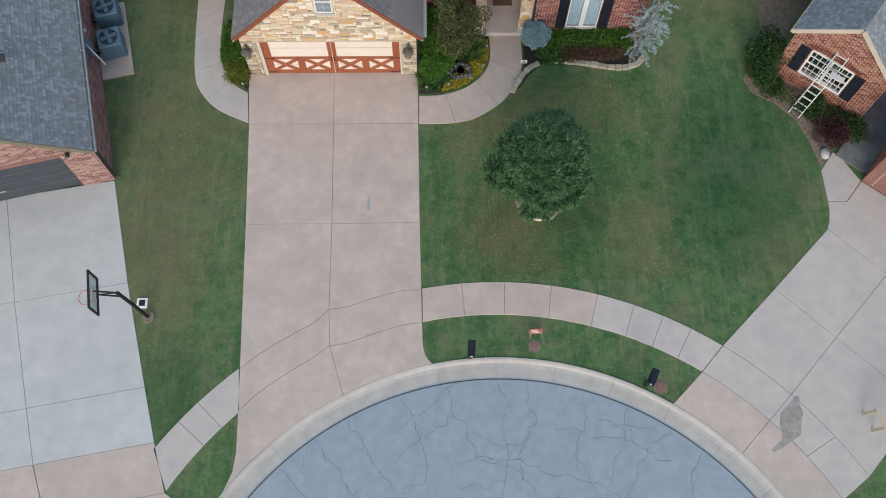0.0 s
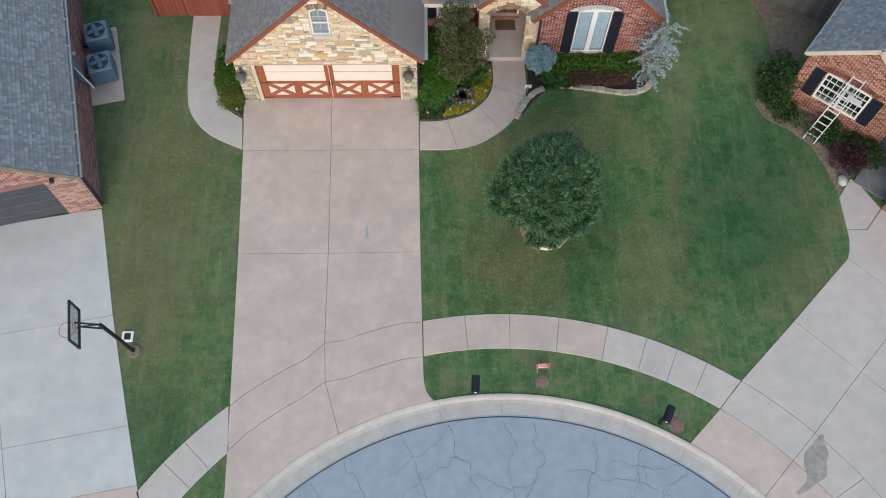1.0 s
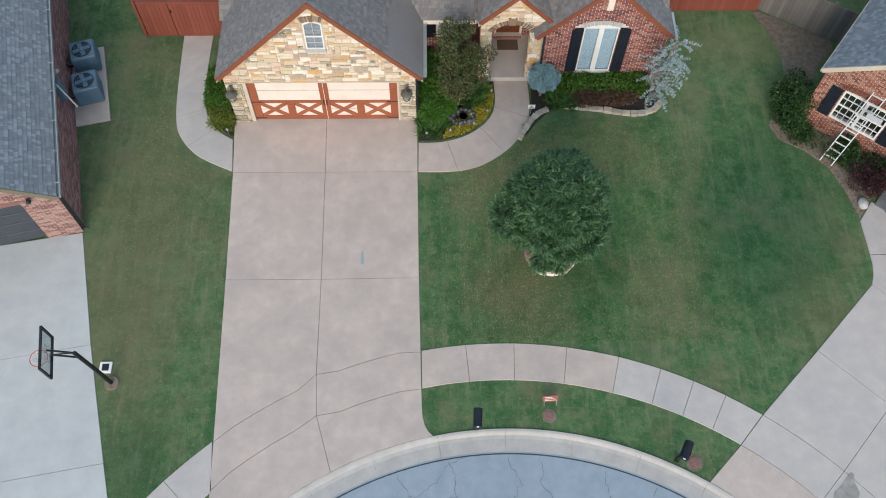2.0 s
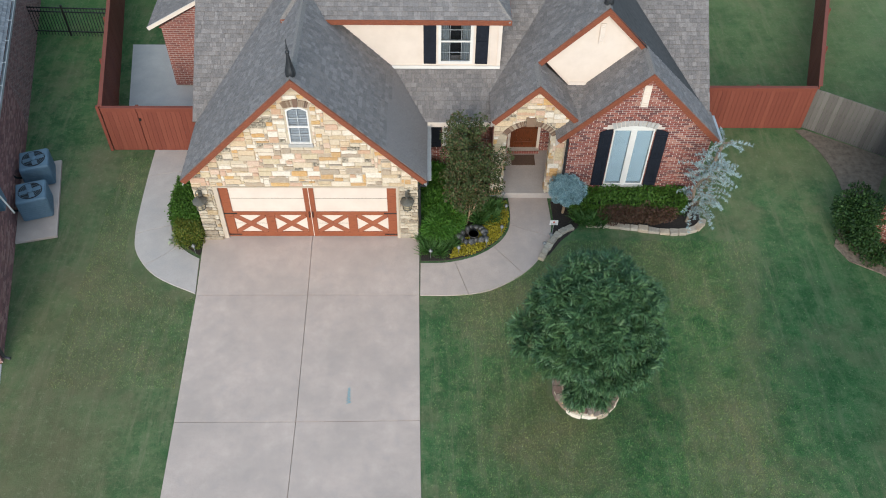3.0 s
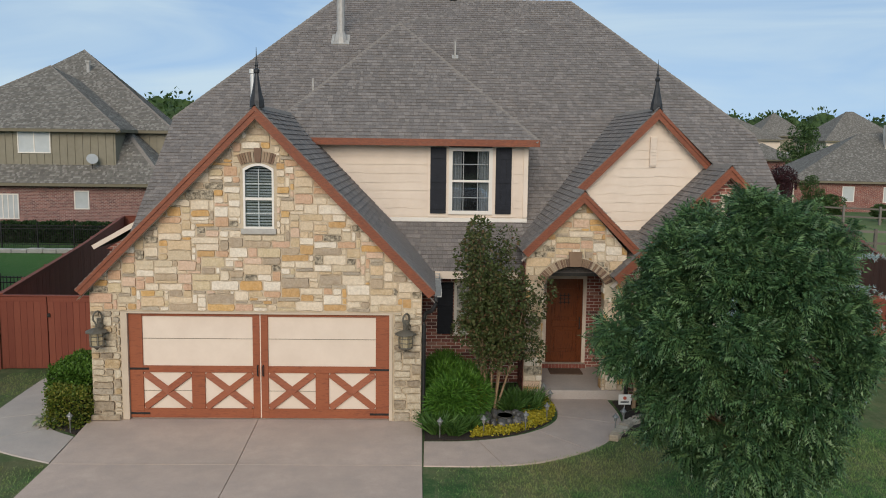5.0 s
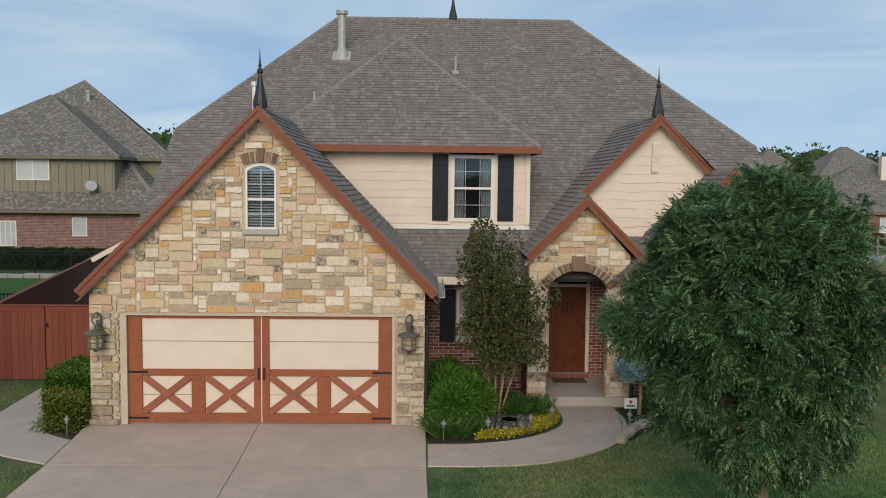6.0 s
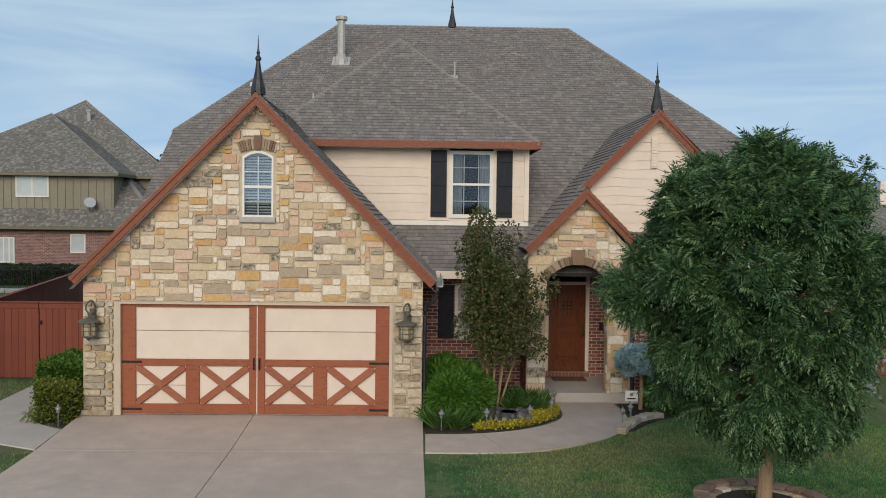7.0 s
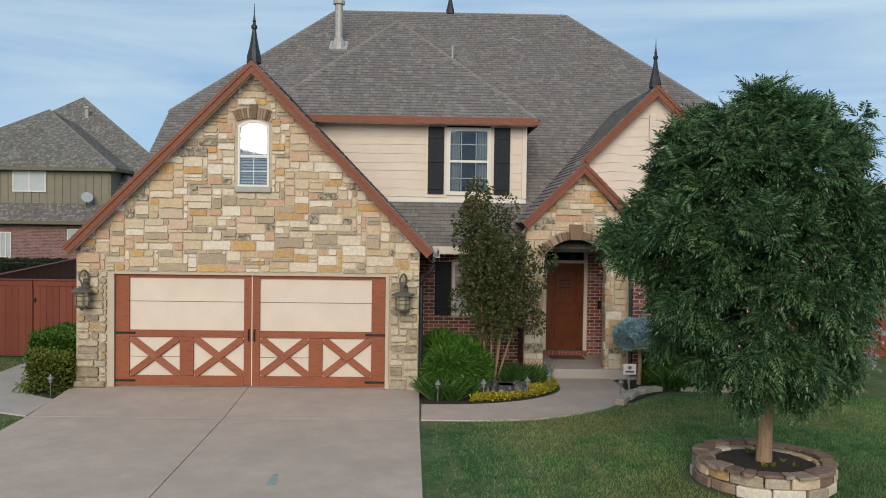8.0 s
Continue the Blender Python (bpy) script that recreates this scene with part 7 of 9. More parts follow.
def build_planting():
    bed("front_bed", "dark mulch bed between garage and path", [(-0.12, 16.20), *smooth([(-0.12, 16.22), (0.70, 16.26), (1.45, 16.50), (2.0, 16.92), (2.33, 17.4), (2.44, 18.0), (2.44, 18.7)]), (1.93, 18.8), (1.93, 19.78), (-0.19, 19.78)])
    bed("window_bed", "dark mulch bed under the front window", [(3.78, 18.6), (3.80, 17.6), (3.58, 16.8), (3.30, 16.35), (3.55, 16.45), (3.95, 17.0), (4.6, 17.62), (5.3, 17.58), (6.2, 17.48), (7.1, 17.35), (7.8, 17.42), (8.15, 17.7), (8.25, 18.6)])
    bed("side_bed", "narrow dark mulch bed beside the garage", [(-7.40, 19.5), (-7.40, 17.7), (-7.12, 17.05), (-6.78, 16.68), (-6.42, 16.42), (-6.35, 17.0), (-6.35, 19.5)])
    # golden ground cover along the path edge
    random.seed(2), np.random.seed(2)
    t = thing("ground_cover", "bright yellow-green creeping ground cover edging the path", "ground cover", (1.6, 17, 0), kind="stuff")
    pts, ways = [], []
    edge = smooth([(0.72, 16.34), (1.40, 16.55), (1.95, 16.98), (2.27, 17.45), (2.38, 18.0), (2.36, 18.5)])
    for _ in range(7500):
        k = random.randrange(len(edge) - 1)
        e = lerp2(edge[k], edge[k + 1], random.random())
        w = random.uniform(-0.09, 0.55) * (1 if k > 3 else 0.7)
        c = (1.15, 17.7)
        d = Vector((c[0] - e[0], c[1] - e[1])).normalized()
        pts.append((e[0] + d.x * w, e[1] + d.y * w, 0.03 + random.uniform(0, 0.09)))
        ways.append((random.gauss(0, 1), random.gauss(0, 1), random.uniform(0.2, 1)))
    leaf_mesh("leaves", pts, ways, LEAF, [random.uniform(0.03, 0.06) for _ in pts], M_GOLD, t)
    # soft mound beside the garage
    shrub("mound_shrub", "soft bright green fine-leaved mounded shrub by the garage corner", "shrub", (0.42, 17.6, 0),
          [((0.36, 17.15, 0.40), (0.48, 0.45, 0.48)), ((0.66, 17.5, 0.43), (0.50, 0.5, 0.50)), ((0.28, 17.9, 0.5), (0.46, 0.6, 0.50)), ((0.72, 18.1, 0.45), (0.46, 0.5, 0.5)), ((0.22, 18.6, 0.45), (0.42, 0.6, 0.5)), ((0.3, 19.2, 0.4), (0.45, 0.4, 0.5))], 30000, (0.075, 0.13), M_MOUND, BLADELET, None, 4)
    for k, (x, y, h) in enumerate(((0.12, 16.55, 0.5), (0.42, 16.50, 0.46), (0.72, 16.75, 0.42), (0.0, 16.95, 0.45), (1.45, 18.05, 0.55), (1.75, 18.15, 0.55), (2.02, 18.2, 0.5), (1.6, 17.75, 0.5), (1.95, 17.85, 0.45), (0.45, 16.9, 0.45))):
        strap_clump(x, y, 190, 0.85 * h, 20 + k)
    shrub("nandina", "small yellow-green leafy shrub below the crape myrtle", "shrub", (0.85, 17.5, 0), [((0.85, 17.45, 0.42), (0.22, 0.2, 0.3))], 500, (0.04, 0.08), M_HEDGE_Y, None, None, 5)
    # hedge, barberry, blue globe spruce, lilies under the front window
    block_hedge("boxwood_hedge", "low clipped bright green hedge under the front window", (6, 18.3, 0), 4.35, 7.65, 17.98, 18.60, 0.62, 9000, (0.06, 0.10), M_BOX, 7)
    rnd = random.Random(12)
    cl = [((5.25 + 2.0 * (k + 0.5) / 22, rnd.uniform(17.62, 17.90), rnd.uniform(0.22, 0.50)), (0.24, 0.22, 0.22)) for k in range(22)]
    shrub("barberry_shrub", "low reddish-brown barberry shrubs before the hedge", "shrub", (6.2, 17.6, 0), cl, 7000, (0.035, 0.065), M_BARBERRY, None, None, 8)
    x, y = 4.10, 18.10
    rnd = random.Random(13)
    cl = []
    for k in range(64):
        a, zz = rnd.uniform(0, 6.2832), rnd.uniform(-0.7, 1)
        r = 0.50 * math.sqrt(1 - zz * zz * 0.92) * math.sqrt(rnd.uniform(0.5, 1))
        cl.append(((x + r * math.cos(a), y + r * math.sin(a), 1.0 + 0.24 * zz), (0.11, 0.11, 0.085)))
    cl += [((x + rnd.uniform(-0.24, 0.24), y + rnd.uniform(-0.24, 0.24), 1.19), (0.13, 0.13, 0.07)) for _ in range(14)]
    shrub("globe_spruce", "blue-grey globe spruce grafted on a bare stem", "small tree", (x, y, 0), cl, 11000, (0.06, 0.10), M_BLUE, NEEDLES, [([(x, y, 0), (x + 0.02, y, 0.4), (x, y, 0.9)], [0.045, 0.04, 0.035])], 9)
    for k, (xx, yy) in enumerate(((4.75, 17.62), (5.1, 17.58), (4.95, 17.85), (4.55, 17.75))):
        strap_clump(xx, yy, 110, 0.5, 50 + k)
    # side bed hedges
    block_hedge("boxwood_hedge", "clipped dark green box hedge beside the garage", (-6.8, 17.9, 0), -7.25, -6.42, 17.25, 18.6, 0.93, 7500, (0.05, 0.085), M_BOX, 14)
    block_hedge("privet_shrub", "clipped yellow-green shrub at the garage corner", (-6.75, 16.95, 0), -7.05, -6.40, 16.70, 17.22, 0.66, 4200, (0.04, 0.07), M_PRIVET, 15)
    shrub("hosta", "small variegated hosta at the bed edge", "perennial", (-7.2, 16.95, 0), [((-7.18, 16.95, 0.1), (0.14, 0.14, 0.1))], 70, (0.10, 0.16), M_HOSTA, None, None, 16)


M_HOLLY = leafy("holly_leaf", [(0.018, 0.044, 0.011), (0.032, 0.072, 0.017), (0.052, 0.105, 0.026)])
M_DARKHEDGE = leafy("yew_leaf", [(0.012, 0.030, 0.008), (0.022, 0.050, 0.012), (0.035, 0.072, 0.018)])
M_PRIVET = leafy("privet_leaf", [(0.055, 0.10, 0.014), (0.10, 0.145, 0.020), (0.165, 0.185, 0.028), (0.23, 0.21, 0.04)])
M_HOSTA = leafy("hosta_leaf", [(0.10, 0.17, 0.07), (0.35, 0.38, 0.25), (0.45, 0.47, 0.35)])


def build_edging():
    """Flat stones that edge the beds."""
    rnd = random.Random(31)
    for pts, at, lab in ((smooth([(3.28, 16.22), (3.55, 16.75), (3.85, 17.18), (4.15, 17.40), (4.4, 17.52)]), (3.8, 17.1, 0), "pale flagstone edging beside the path"),
                         (smooth([(4.75, 17.62), (5.5, 17.55), (6.3, 17.44), (7.0, 17.31), (7.6, 17.30), (8.05, 17.48), (8.30, 17.85)]), (6.8, 17.1, 0), "curved flagstone edging of the window bed")):
        e = thing("bed_edging", lab, "edging", at)
        L = [0.0]
        for p, q in zip(pts, pts[1:]):
            L.append(L[-1] + math.hypot(q[0] - p[0], q[1] - p[1]))
        def at_len(s):
            for k in range(len(L) - 1):
                if L[k + 1] >= s:
                    return lerp2(pts[k], pts[k + 1], (s - L[k]) / max(1e-6, L[k + 1] - L[k]))
            return pts[-1]
        s = 0.0
        while s < L[-1] - 0.12:
            w = rnd.uniform(0.22, 0.34)
            p, q = at_len(s + 0.008), at_len(min(L[-1], s + w))
            d = Vector((q[0] - p[0], q[1] - p[1])).normalized()
            n = Vector((-d.y, d.x))
            h0, h1 = 0.10 + rnd.uniform(-0.02, 0.02), 0.10 + rnd.uniform(-0.02, 0.02)
            poly = [(p[0] - n.x * h0, p[1] - n.y * h0), (q[0] - n.x * h1, q[1] - n.y * h1), (q[0] + n.x * h1, q[1] + n.y * h1), (p[0] + n.x * h0, p[1] + n.y * h0)]
            bm = bmesh.new()
            prism(bm, poly, 0.0, 0.11 + rnd.uniform(-0.015, 0.02))
            bmesh.ops.bevel(bm, geom=bm.edges[:], offset=0.015, segments=1, affect="EDGES")
            part("edging_stone", bm, M_SLAB, e)
            s += w


# ---- street things ----
def build_hoop():
    bx, by = -9.05, 7.75
    h = thing("basketball_hoop", "black pole basketball hoop with a clear backboard over the driveway", "basketball hoop", (bx, by, 0))
    part("base_collar", lathe([(0.22, 0.0), (0.2, 0.05), (0.1, 0.06)], (bx, by, 0), 14), M_DIRT, h, "pale worn ring at the foot")
    part("pole", tubebm([(bx, by, 0), (bx - 0.06, by, 1.2), (bx - 0.16, by + 0.0, 2.5)], 0.06, 10), M_IRON, h, "black steel pole")
    part("upper_arm", tubebm([(bx - 0.16, by, 2.5), (bx - 0.70, by - 0.09, 2.95)], 0.03, 6), M_IRON, h)
    part("lower_arm", tubebm([(bx - 0.13, by, 2.15), (bx - 0.70, by - 0.09, 2.62)], 0.03, 6), M_IRON, h)
    part("strut", tubebm([(bx - 0.16, by, 2.5), (bx - 0.70, by - 0.09, 2.62)], 0.02, 6), M_IRON, h)
    m = pose(bx - 0.76, by - 0.10, 2.80, 0, 0, 90 + 9.8) @ Matrix.Diagonal((0.84, 1, 0.84, 1))
    f = bmesh.new()
    for a in (((-0.72, 0.72, -0.03, 0.03, 0.42, 0.48)), ((-0.72, 0.72, -0.03, 0.03, -0.48, -0.42)), ((-0.72, -0.66, -0.03, 0.03, -0.42, 0.42)), ((0.66, 0.72, -0.03, 0.03, -0.42, 0.42))):
        box(f, *a, m)
    bbd = part("backboard", f, M_IRON, h, "black framed clear backboard")
    p = part("board_pane", boxbm(-0.66, 0.66, -0.006, 0.006, -0.42, 0.42, m=m), M_GLASS, bbd)
    p.visible_shadow = False
    sq = bmesh.new()
    for a in ((-0.25, 0.25, 0.007, 0.010, 0.10, 0.13), (-0.25, 0.25, 0.007, 0.010, -0.25, -0.22), (-0.25, -0.22, 0.007, 0.010, -0.22, 0.10), (0.22, 0.25, 0.007, 0.010, -0.22, 0.10)):
        box(sq, *a, m)
    part("target_square", sq, M_WHITE, bbd)
    part("logo_patch", boxbm(-0.06, 0.06, 0.010, 0.013, -0.40, -0.30, m=m), M_RED, bbd, "red patch")
    c = m @ Vector((0, 0.30, -0.33))
    ring = [(c.x + 0.23 * math.cos(6.2832 * k / 20), c.y + 0.23 * math.sin(6.2832 * k / 20), c.z) for k in range(21)]
    part("rim", tubebm(ring, 0.012, 6), M_RED, h, "orange-red rim")
    net = bmesh.new()
    for k in range(12):
        for sgn in (1, -1):
            pts = [(c.x + r * math.cos(6.2832 * (k + sgn * s) / 12), c.y + r * math.sin(6.2832 * (k + sgn * s) / 12), c.z - z) for r, z, s in ((0.23, 0, 0), (0.19, 0.12, 0.5), (0.15, 0.25, 1.0), (0.13, 0.38, 1.5))]
            tube(net, pts, 0.006, 4)
    part("net", net, M_WHITE, h, "white cord net")
    v = thing("utility_box", "white-rimmed black valve box set in the lawn", "utility cover", (-9.3, 8.22, 0))
    part("rim", boxbm(-9.48, -9.12, 8.05, 8.40, 0.0, 0.05, m=None, bevel=0.01), M_WHITE, v)
    part("lid", boxbm(-9.40, -9.20, 8.12, 8.33, 0.051, 0.062, bevel=0.004), M_IRON, v)


def mailbox(x, y, rz, label):
    """A curbside mailbox on a post, with a rounded black box."""
    mb = thing("mailbox", label, "mailbox", (x, y, 0), "mailboxes")
    m = pose(x, y, 0, 0, 0, rz)
    part("post", boxbm(-0.05, 0.05, -0.05, 0.05, 0, 1.0, m=m, bevel=0.006), M_IRON, mb, "black post")
    prof = [(-0.12, 1.0), (0.12, 1.0), (0.12, 1.12)] + [(0.12 * math.cos(math.pi * k / 8), 1.12 + 0.12 * math.sin(math.pi * k / 8)) for k in range(1, 8)] + [(-0.12, 1.12)]
    bm = bmesh.new()
    a = [bm.verts.new(m @ Vector((p[0], -0.25, p[1]))) for p in prof]
    b = [bm.verts.new(m @ Vector((p[0], 0.25, p[1]))) for p in prof]
    bm.faces.new(a)
    bm.faces.new(b[::-1])
    for k in range(len(a)):
        bm.faces.new((a[k - 1], a[k], b[k], b[k - 1]))
    part("box", bm, M_NAVY, mb, "black box with a rounded top")
    part("door", boxbm(-0.10, 0.10, -0.27, -0.251, 1.02, 1.22, m=m, bevel=0.006), M_NAVY, mb)
    part("latch", boxbm(-0.03, 0.03, -0.292, -0.271, 1.18, 1.22, m=m), M_WHITE, mb, "pale latch tab")
    part("flag", boxbm(0.121, 0.128, -0.15, 0.02, 1.12, 1.18, m=m), M_RED, mb)


M_LAMP = mat("dull_silver", [(0.17, 0.17, 0.165), (0.26, 0.26, 0.25)], 8, 0.45, 0, big=0.2, metal=0.5)


def build_street_things():
    mailbox(1.52, 6.30, -3, "black curbside mailbox with a rounded top")
    mailbox(7.12, 5.35, -27, "black curbside mailbox leaning in the verge")
    for x, y, r, lab in ((3.63, 6.66, 0.14, "rusty brown round cover with a bare rim in the verge"), (7.62, 5.27, 0.17, "small reddish round cover in the verge")):
        c = thing("meter_cover", lab, "utility cover", (x, y, 0), "utility covers")
        part("bare_rim", lathe([(r + 0.07, 0.0), (r + 0.06, 0.012), (r, 0.014)], (x, y, 0), 20), M_DIRT, c)
        part("lid", lathe([(r, 0.0), (r, 0.028), (r * 0.6, 0.034)], (x, y, 0), 18), mat("rusty_lid", [(0.16, 0.075, 0.06), (0.24, 0.13, 0.11)], 12, 0.8, 0.3, 60), c, "rusty iron lid")
    s = thing("yard_sign", "small red-brown sign on wire legs in the verge", "sign", (3.68, 7.15, 0))
    m = pose(3.68, 6.95, 0, 0, 0, 4)
    part("board", boxbm(-0.22, 0.22, -0.012, 0.012, 0.16, 0.36, m=m @ pose(0, 0, 0, -38, 0, 0)), mat("faded_red_board", [(0.20, 0.06, 0.045), (0.27, 0.085, 0.06)], 6, 0.7, 0, big=0.2), s, "red-brown board")
    for k in range(3):
        part("lettering_bar", boxbm(-0.16, 0.16 - 0.05 * k, -0.0155, -0.0125, 0.20 + 0.05 * k, 0.215 + 0.05 * k, m=m @ pose(0, 0, 0, -38, 0, 0)), M_TRIM, s)
    for xx in (-0.18, 0.18):
        p, q = m @ Vector((xx, 0.0, 0)), m @ Vector((xx, 0.11, 0.16))
        part("leg", tubebm([p, q], 0.006, 5), M_GALV, s)
    # small white sign by the path
    s = thing("yard_sign", "small white security sign on a stake in the bed", "sign", (3.72, 17.3, 0))
    part("stake", tubebm([(3.72, 17.3, 0), (3.72, 17.3, 0.42)], 0.008, 5), M_GALV, s)
    part("board", boxbm(3.60, 3.84, 17.285, 17.295, 0.36, 0.56, bevel=0.003), M_WHITE, s, "white board")
    part("emblem", lathe([(0.035, -0.0), (0.035, 0.004)], (0, 0, 0), 10), M_RED, s).matrix_basis = pose(3.72, 17.283, 0.49, 90) 
    part("lettering_bar", boxbm(3.64, 3.80, 17.281, 17.284, 0.40, 0.425), M_IRON, s)
    # path lights
    first = None
    for x, y in ((0.15, 16.32), (0.95, 16.45), (1.75, 16.72), (2.22, 17.25), (2.40, 18.1), (3.62, 16.95), (3.40, 16.62), (-6.55, 16.50), (2.34, 18.62)):
        if first is None:
            first = thing("path_light", "small silver solar path light", "path light", (x, y, 0.02), "path lights")
            part("stake", lathe([(0.010, 0.0), (0.010, 0.24)], (x, y, 0.02), 6), M_LAMP, first)
            part("lens", lathe([(0.028, 0.24), (0.034, 0.31)], (x, y, 0.02), 8), mat("frosted_lens", [(0.16, 0.16, 0.15), (0.24, 0.24, 0.23)], 10, 0.3, 0), first)
            part("cap", lathe([(0.062, 0.31), (0.055, 0.325), (0.02, 0.36), (0.008, 0.39)], (x, y, 0.02), 10), M_LAMP, first, "silver conical cap")
        else:
            copy_thing(first, pose(x, y, 0.02))
    # pond ornament with dark stones
    f = thing("garden_fountain", "small dark bowl fountain among black pebbles", "fountain", (1.35, 17.15, 0))
    part("bowl", lathe([(0.08, 0.0), (0.12, 0.06), (0.15, 0.14), (0.155, 0.18), (0.14, 0.18), (0.11, 0.12)], (1.40, 17.10, 0.02), 18), M_DARKSTONE, f, "dark glazed bowl")
    part("water", lathe([(0.13, 0.150), (0.125, 0.153)], (1.40, 17.10, 0.02), 18), mat("pond_water", [(0.02, 0.025, 0.012), (0.035, 0.04, 0.02)], 6, 0.08, 0), f, "dark still water")
    rnd = random.Random(41)
    for k in range(15):
        a = 6.2832 * k / 15
        r = 0.35 + rnd.uniform(-0.06, 0.08)
        bm = bmesh.new()
        bmesh.ops.create_icosphere(bm, subdivisions=2, radius=rnd.uniform(0.09, 0.165), matrix=pose(1.38 + r * math.cos(a), 17.12 + r * math.sin(a) * 0.8, 0.11, rnd.uniform(0, 90), rnd.uniform(0, 90), 0) @ Matrix.Diagonal((1, 0.8, 0.65, 1)))
        part("pebble", bm, M_DARKSTONE, f)
    mt = thing("door_mat", "brown door mat on the porch slab", "door mat", (3.05, 20.3, 0.12))
    part("mat_sheet", boxbm(2.68, 3.42, 19.98, 20.45, 0.121, 0.14, bevel=0.005), mat("coir", [(0.10, 0.06, 0.04), (0.15, 0.095, 0.065)], 40, 0.95, 0.6, 90), mt)


M_DARKSTONE = mat("dark_pebble", [(0.022, 0.022, 0.022), (0.06, 0.058, 0.055), (0.16, 0.15, 0.14)], 8, 0.35, 0.3, 40, 0.01, 0.2)


# ---- fences ----
def board_fence(label, pts, h, material, board=0.14, cap=True):
    """Upright boards along a line of points, with posts, rails and a cap."""
    f = thing("fence", label, "fence", (*pts[0], 0))
    me_b = {}
    for p, q in zip(pts, pts[1:]):
        d = Vector((q[0] - p[0], q[1] - p[1]))
        ln = d.length
        rz = math.degrees(math.atan2(d.y, d.x))
        m = pose(p[0], p[1], 0, 0, 0, rz)
        n = int(ln / board)
        w = ln / n
        key = round(w, 3)
        if key not in me_b:
            bm = bmesh.new()
            box(bm, 0.003, w - 0.003, -0.010, 0.010, 0.03, h, None)
            me = bpy.data.meshes.new("board")
            bm.to_mesh(me)
            bm.free()
            me.materials.append(material)
            me_b[key] = me
        for k in range(n):
            ob = hold(new("board", me_b[key]), f)
            ob.matrix_basis = m @ pose(k * w, random.uniform(-0.003, 0.003), random.uniform(-0.008, 0.004))
        for z in (0.3, h * 0.5, h - 0.25):
            part("rail", boxbm(0, ln, 0.011, 0.05, z - 0.045, z + 0.045, m=m), material, f)
        if cap:
            part("cap_rail", boxbm(-0.01, ln + 0.01, -0.055, 0.07, h, h + 0.03, m=m, bevel=0.006), material, f)
            part("trim_board", boxbm(0, ln, -0.03, -0.011, h - 0.12, h - 0.002, m=m), material, f)
        for k in range(int(ln / 2.4) + 1):
            x = min(ln, k * 2.4)
            part("post", boxbm(x - 0.045, x + 0.045, 0.051, 0.14, 0, h + 0.02, m=m), material, f)
    return f


def rail_fence(label, pts, h, rails, material):
    f = thing("rail_fence", label, "fence", (*pts[0], 0))
    for p, q in zip(pts, pts[1:]):
        d = Vector((q[0] - p[0], q[1] - p[1]))
        n = max(1, round(d.length / 2.4))
        for k in range(0 if p == pts[0] else 1, n + 1):
            x, y = p[0] + d.x * k / n, p[1] + d.y * k / n
            part("post", boxbm(x - 0.07, x + 0.07, y - 0.07, y + 0.07, 0, h + 0.1), material, f)
        for z in rails:
            part("rail", beambm((*p, z), (*q, z), 0.05, 0.12), material, f)
    return f


def iron_fence(pts, h=1.2):
    f = thing("iron_fence", "black iron picket fence in the back yard", "fence", (*pts[0], 0))
    for p, q in zip(pts, pts[1:]):
        d = Vector((q[0] - p[0], q[1] - p[1]))
        for z in (0.18, h - 0.2, h - 0.04):
            part("rail", beambm((*p, z), (*q, z), 0.03, 0.035), M_IRON, f)
        n = int(d.length / 0.11)
        for k in range(n + 1):
            x, y = p[0] + d.x * k / n, p[1] + d.y * k / n
            w = 0.03 if k % 16 == 0 else 0.009
            part("post" if k % 16 == 0 else "picket", boxbm(x - w, x + w, y - w, y + w, 0, h + (0.08 if k % 16 == 0 else 0)), M_IRON, f)


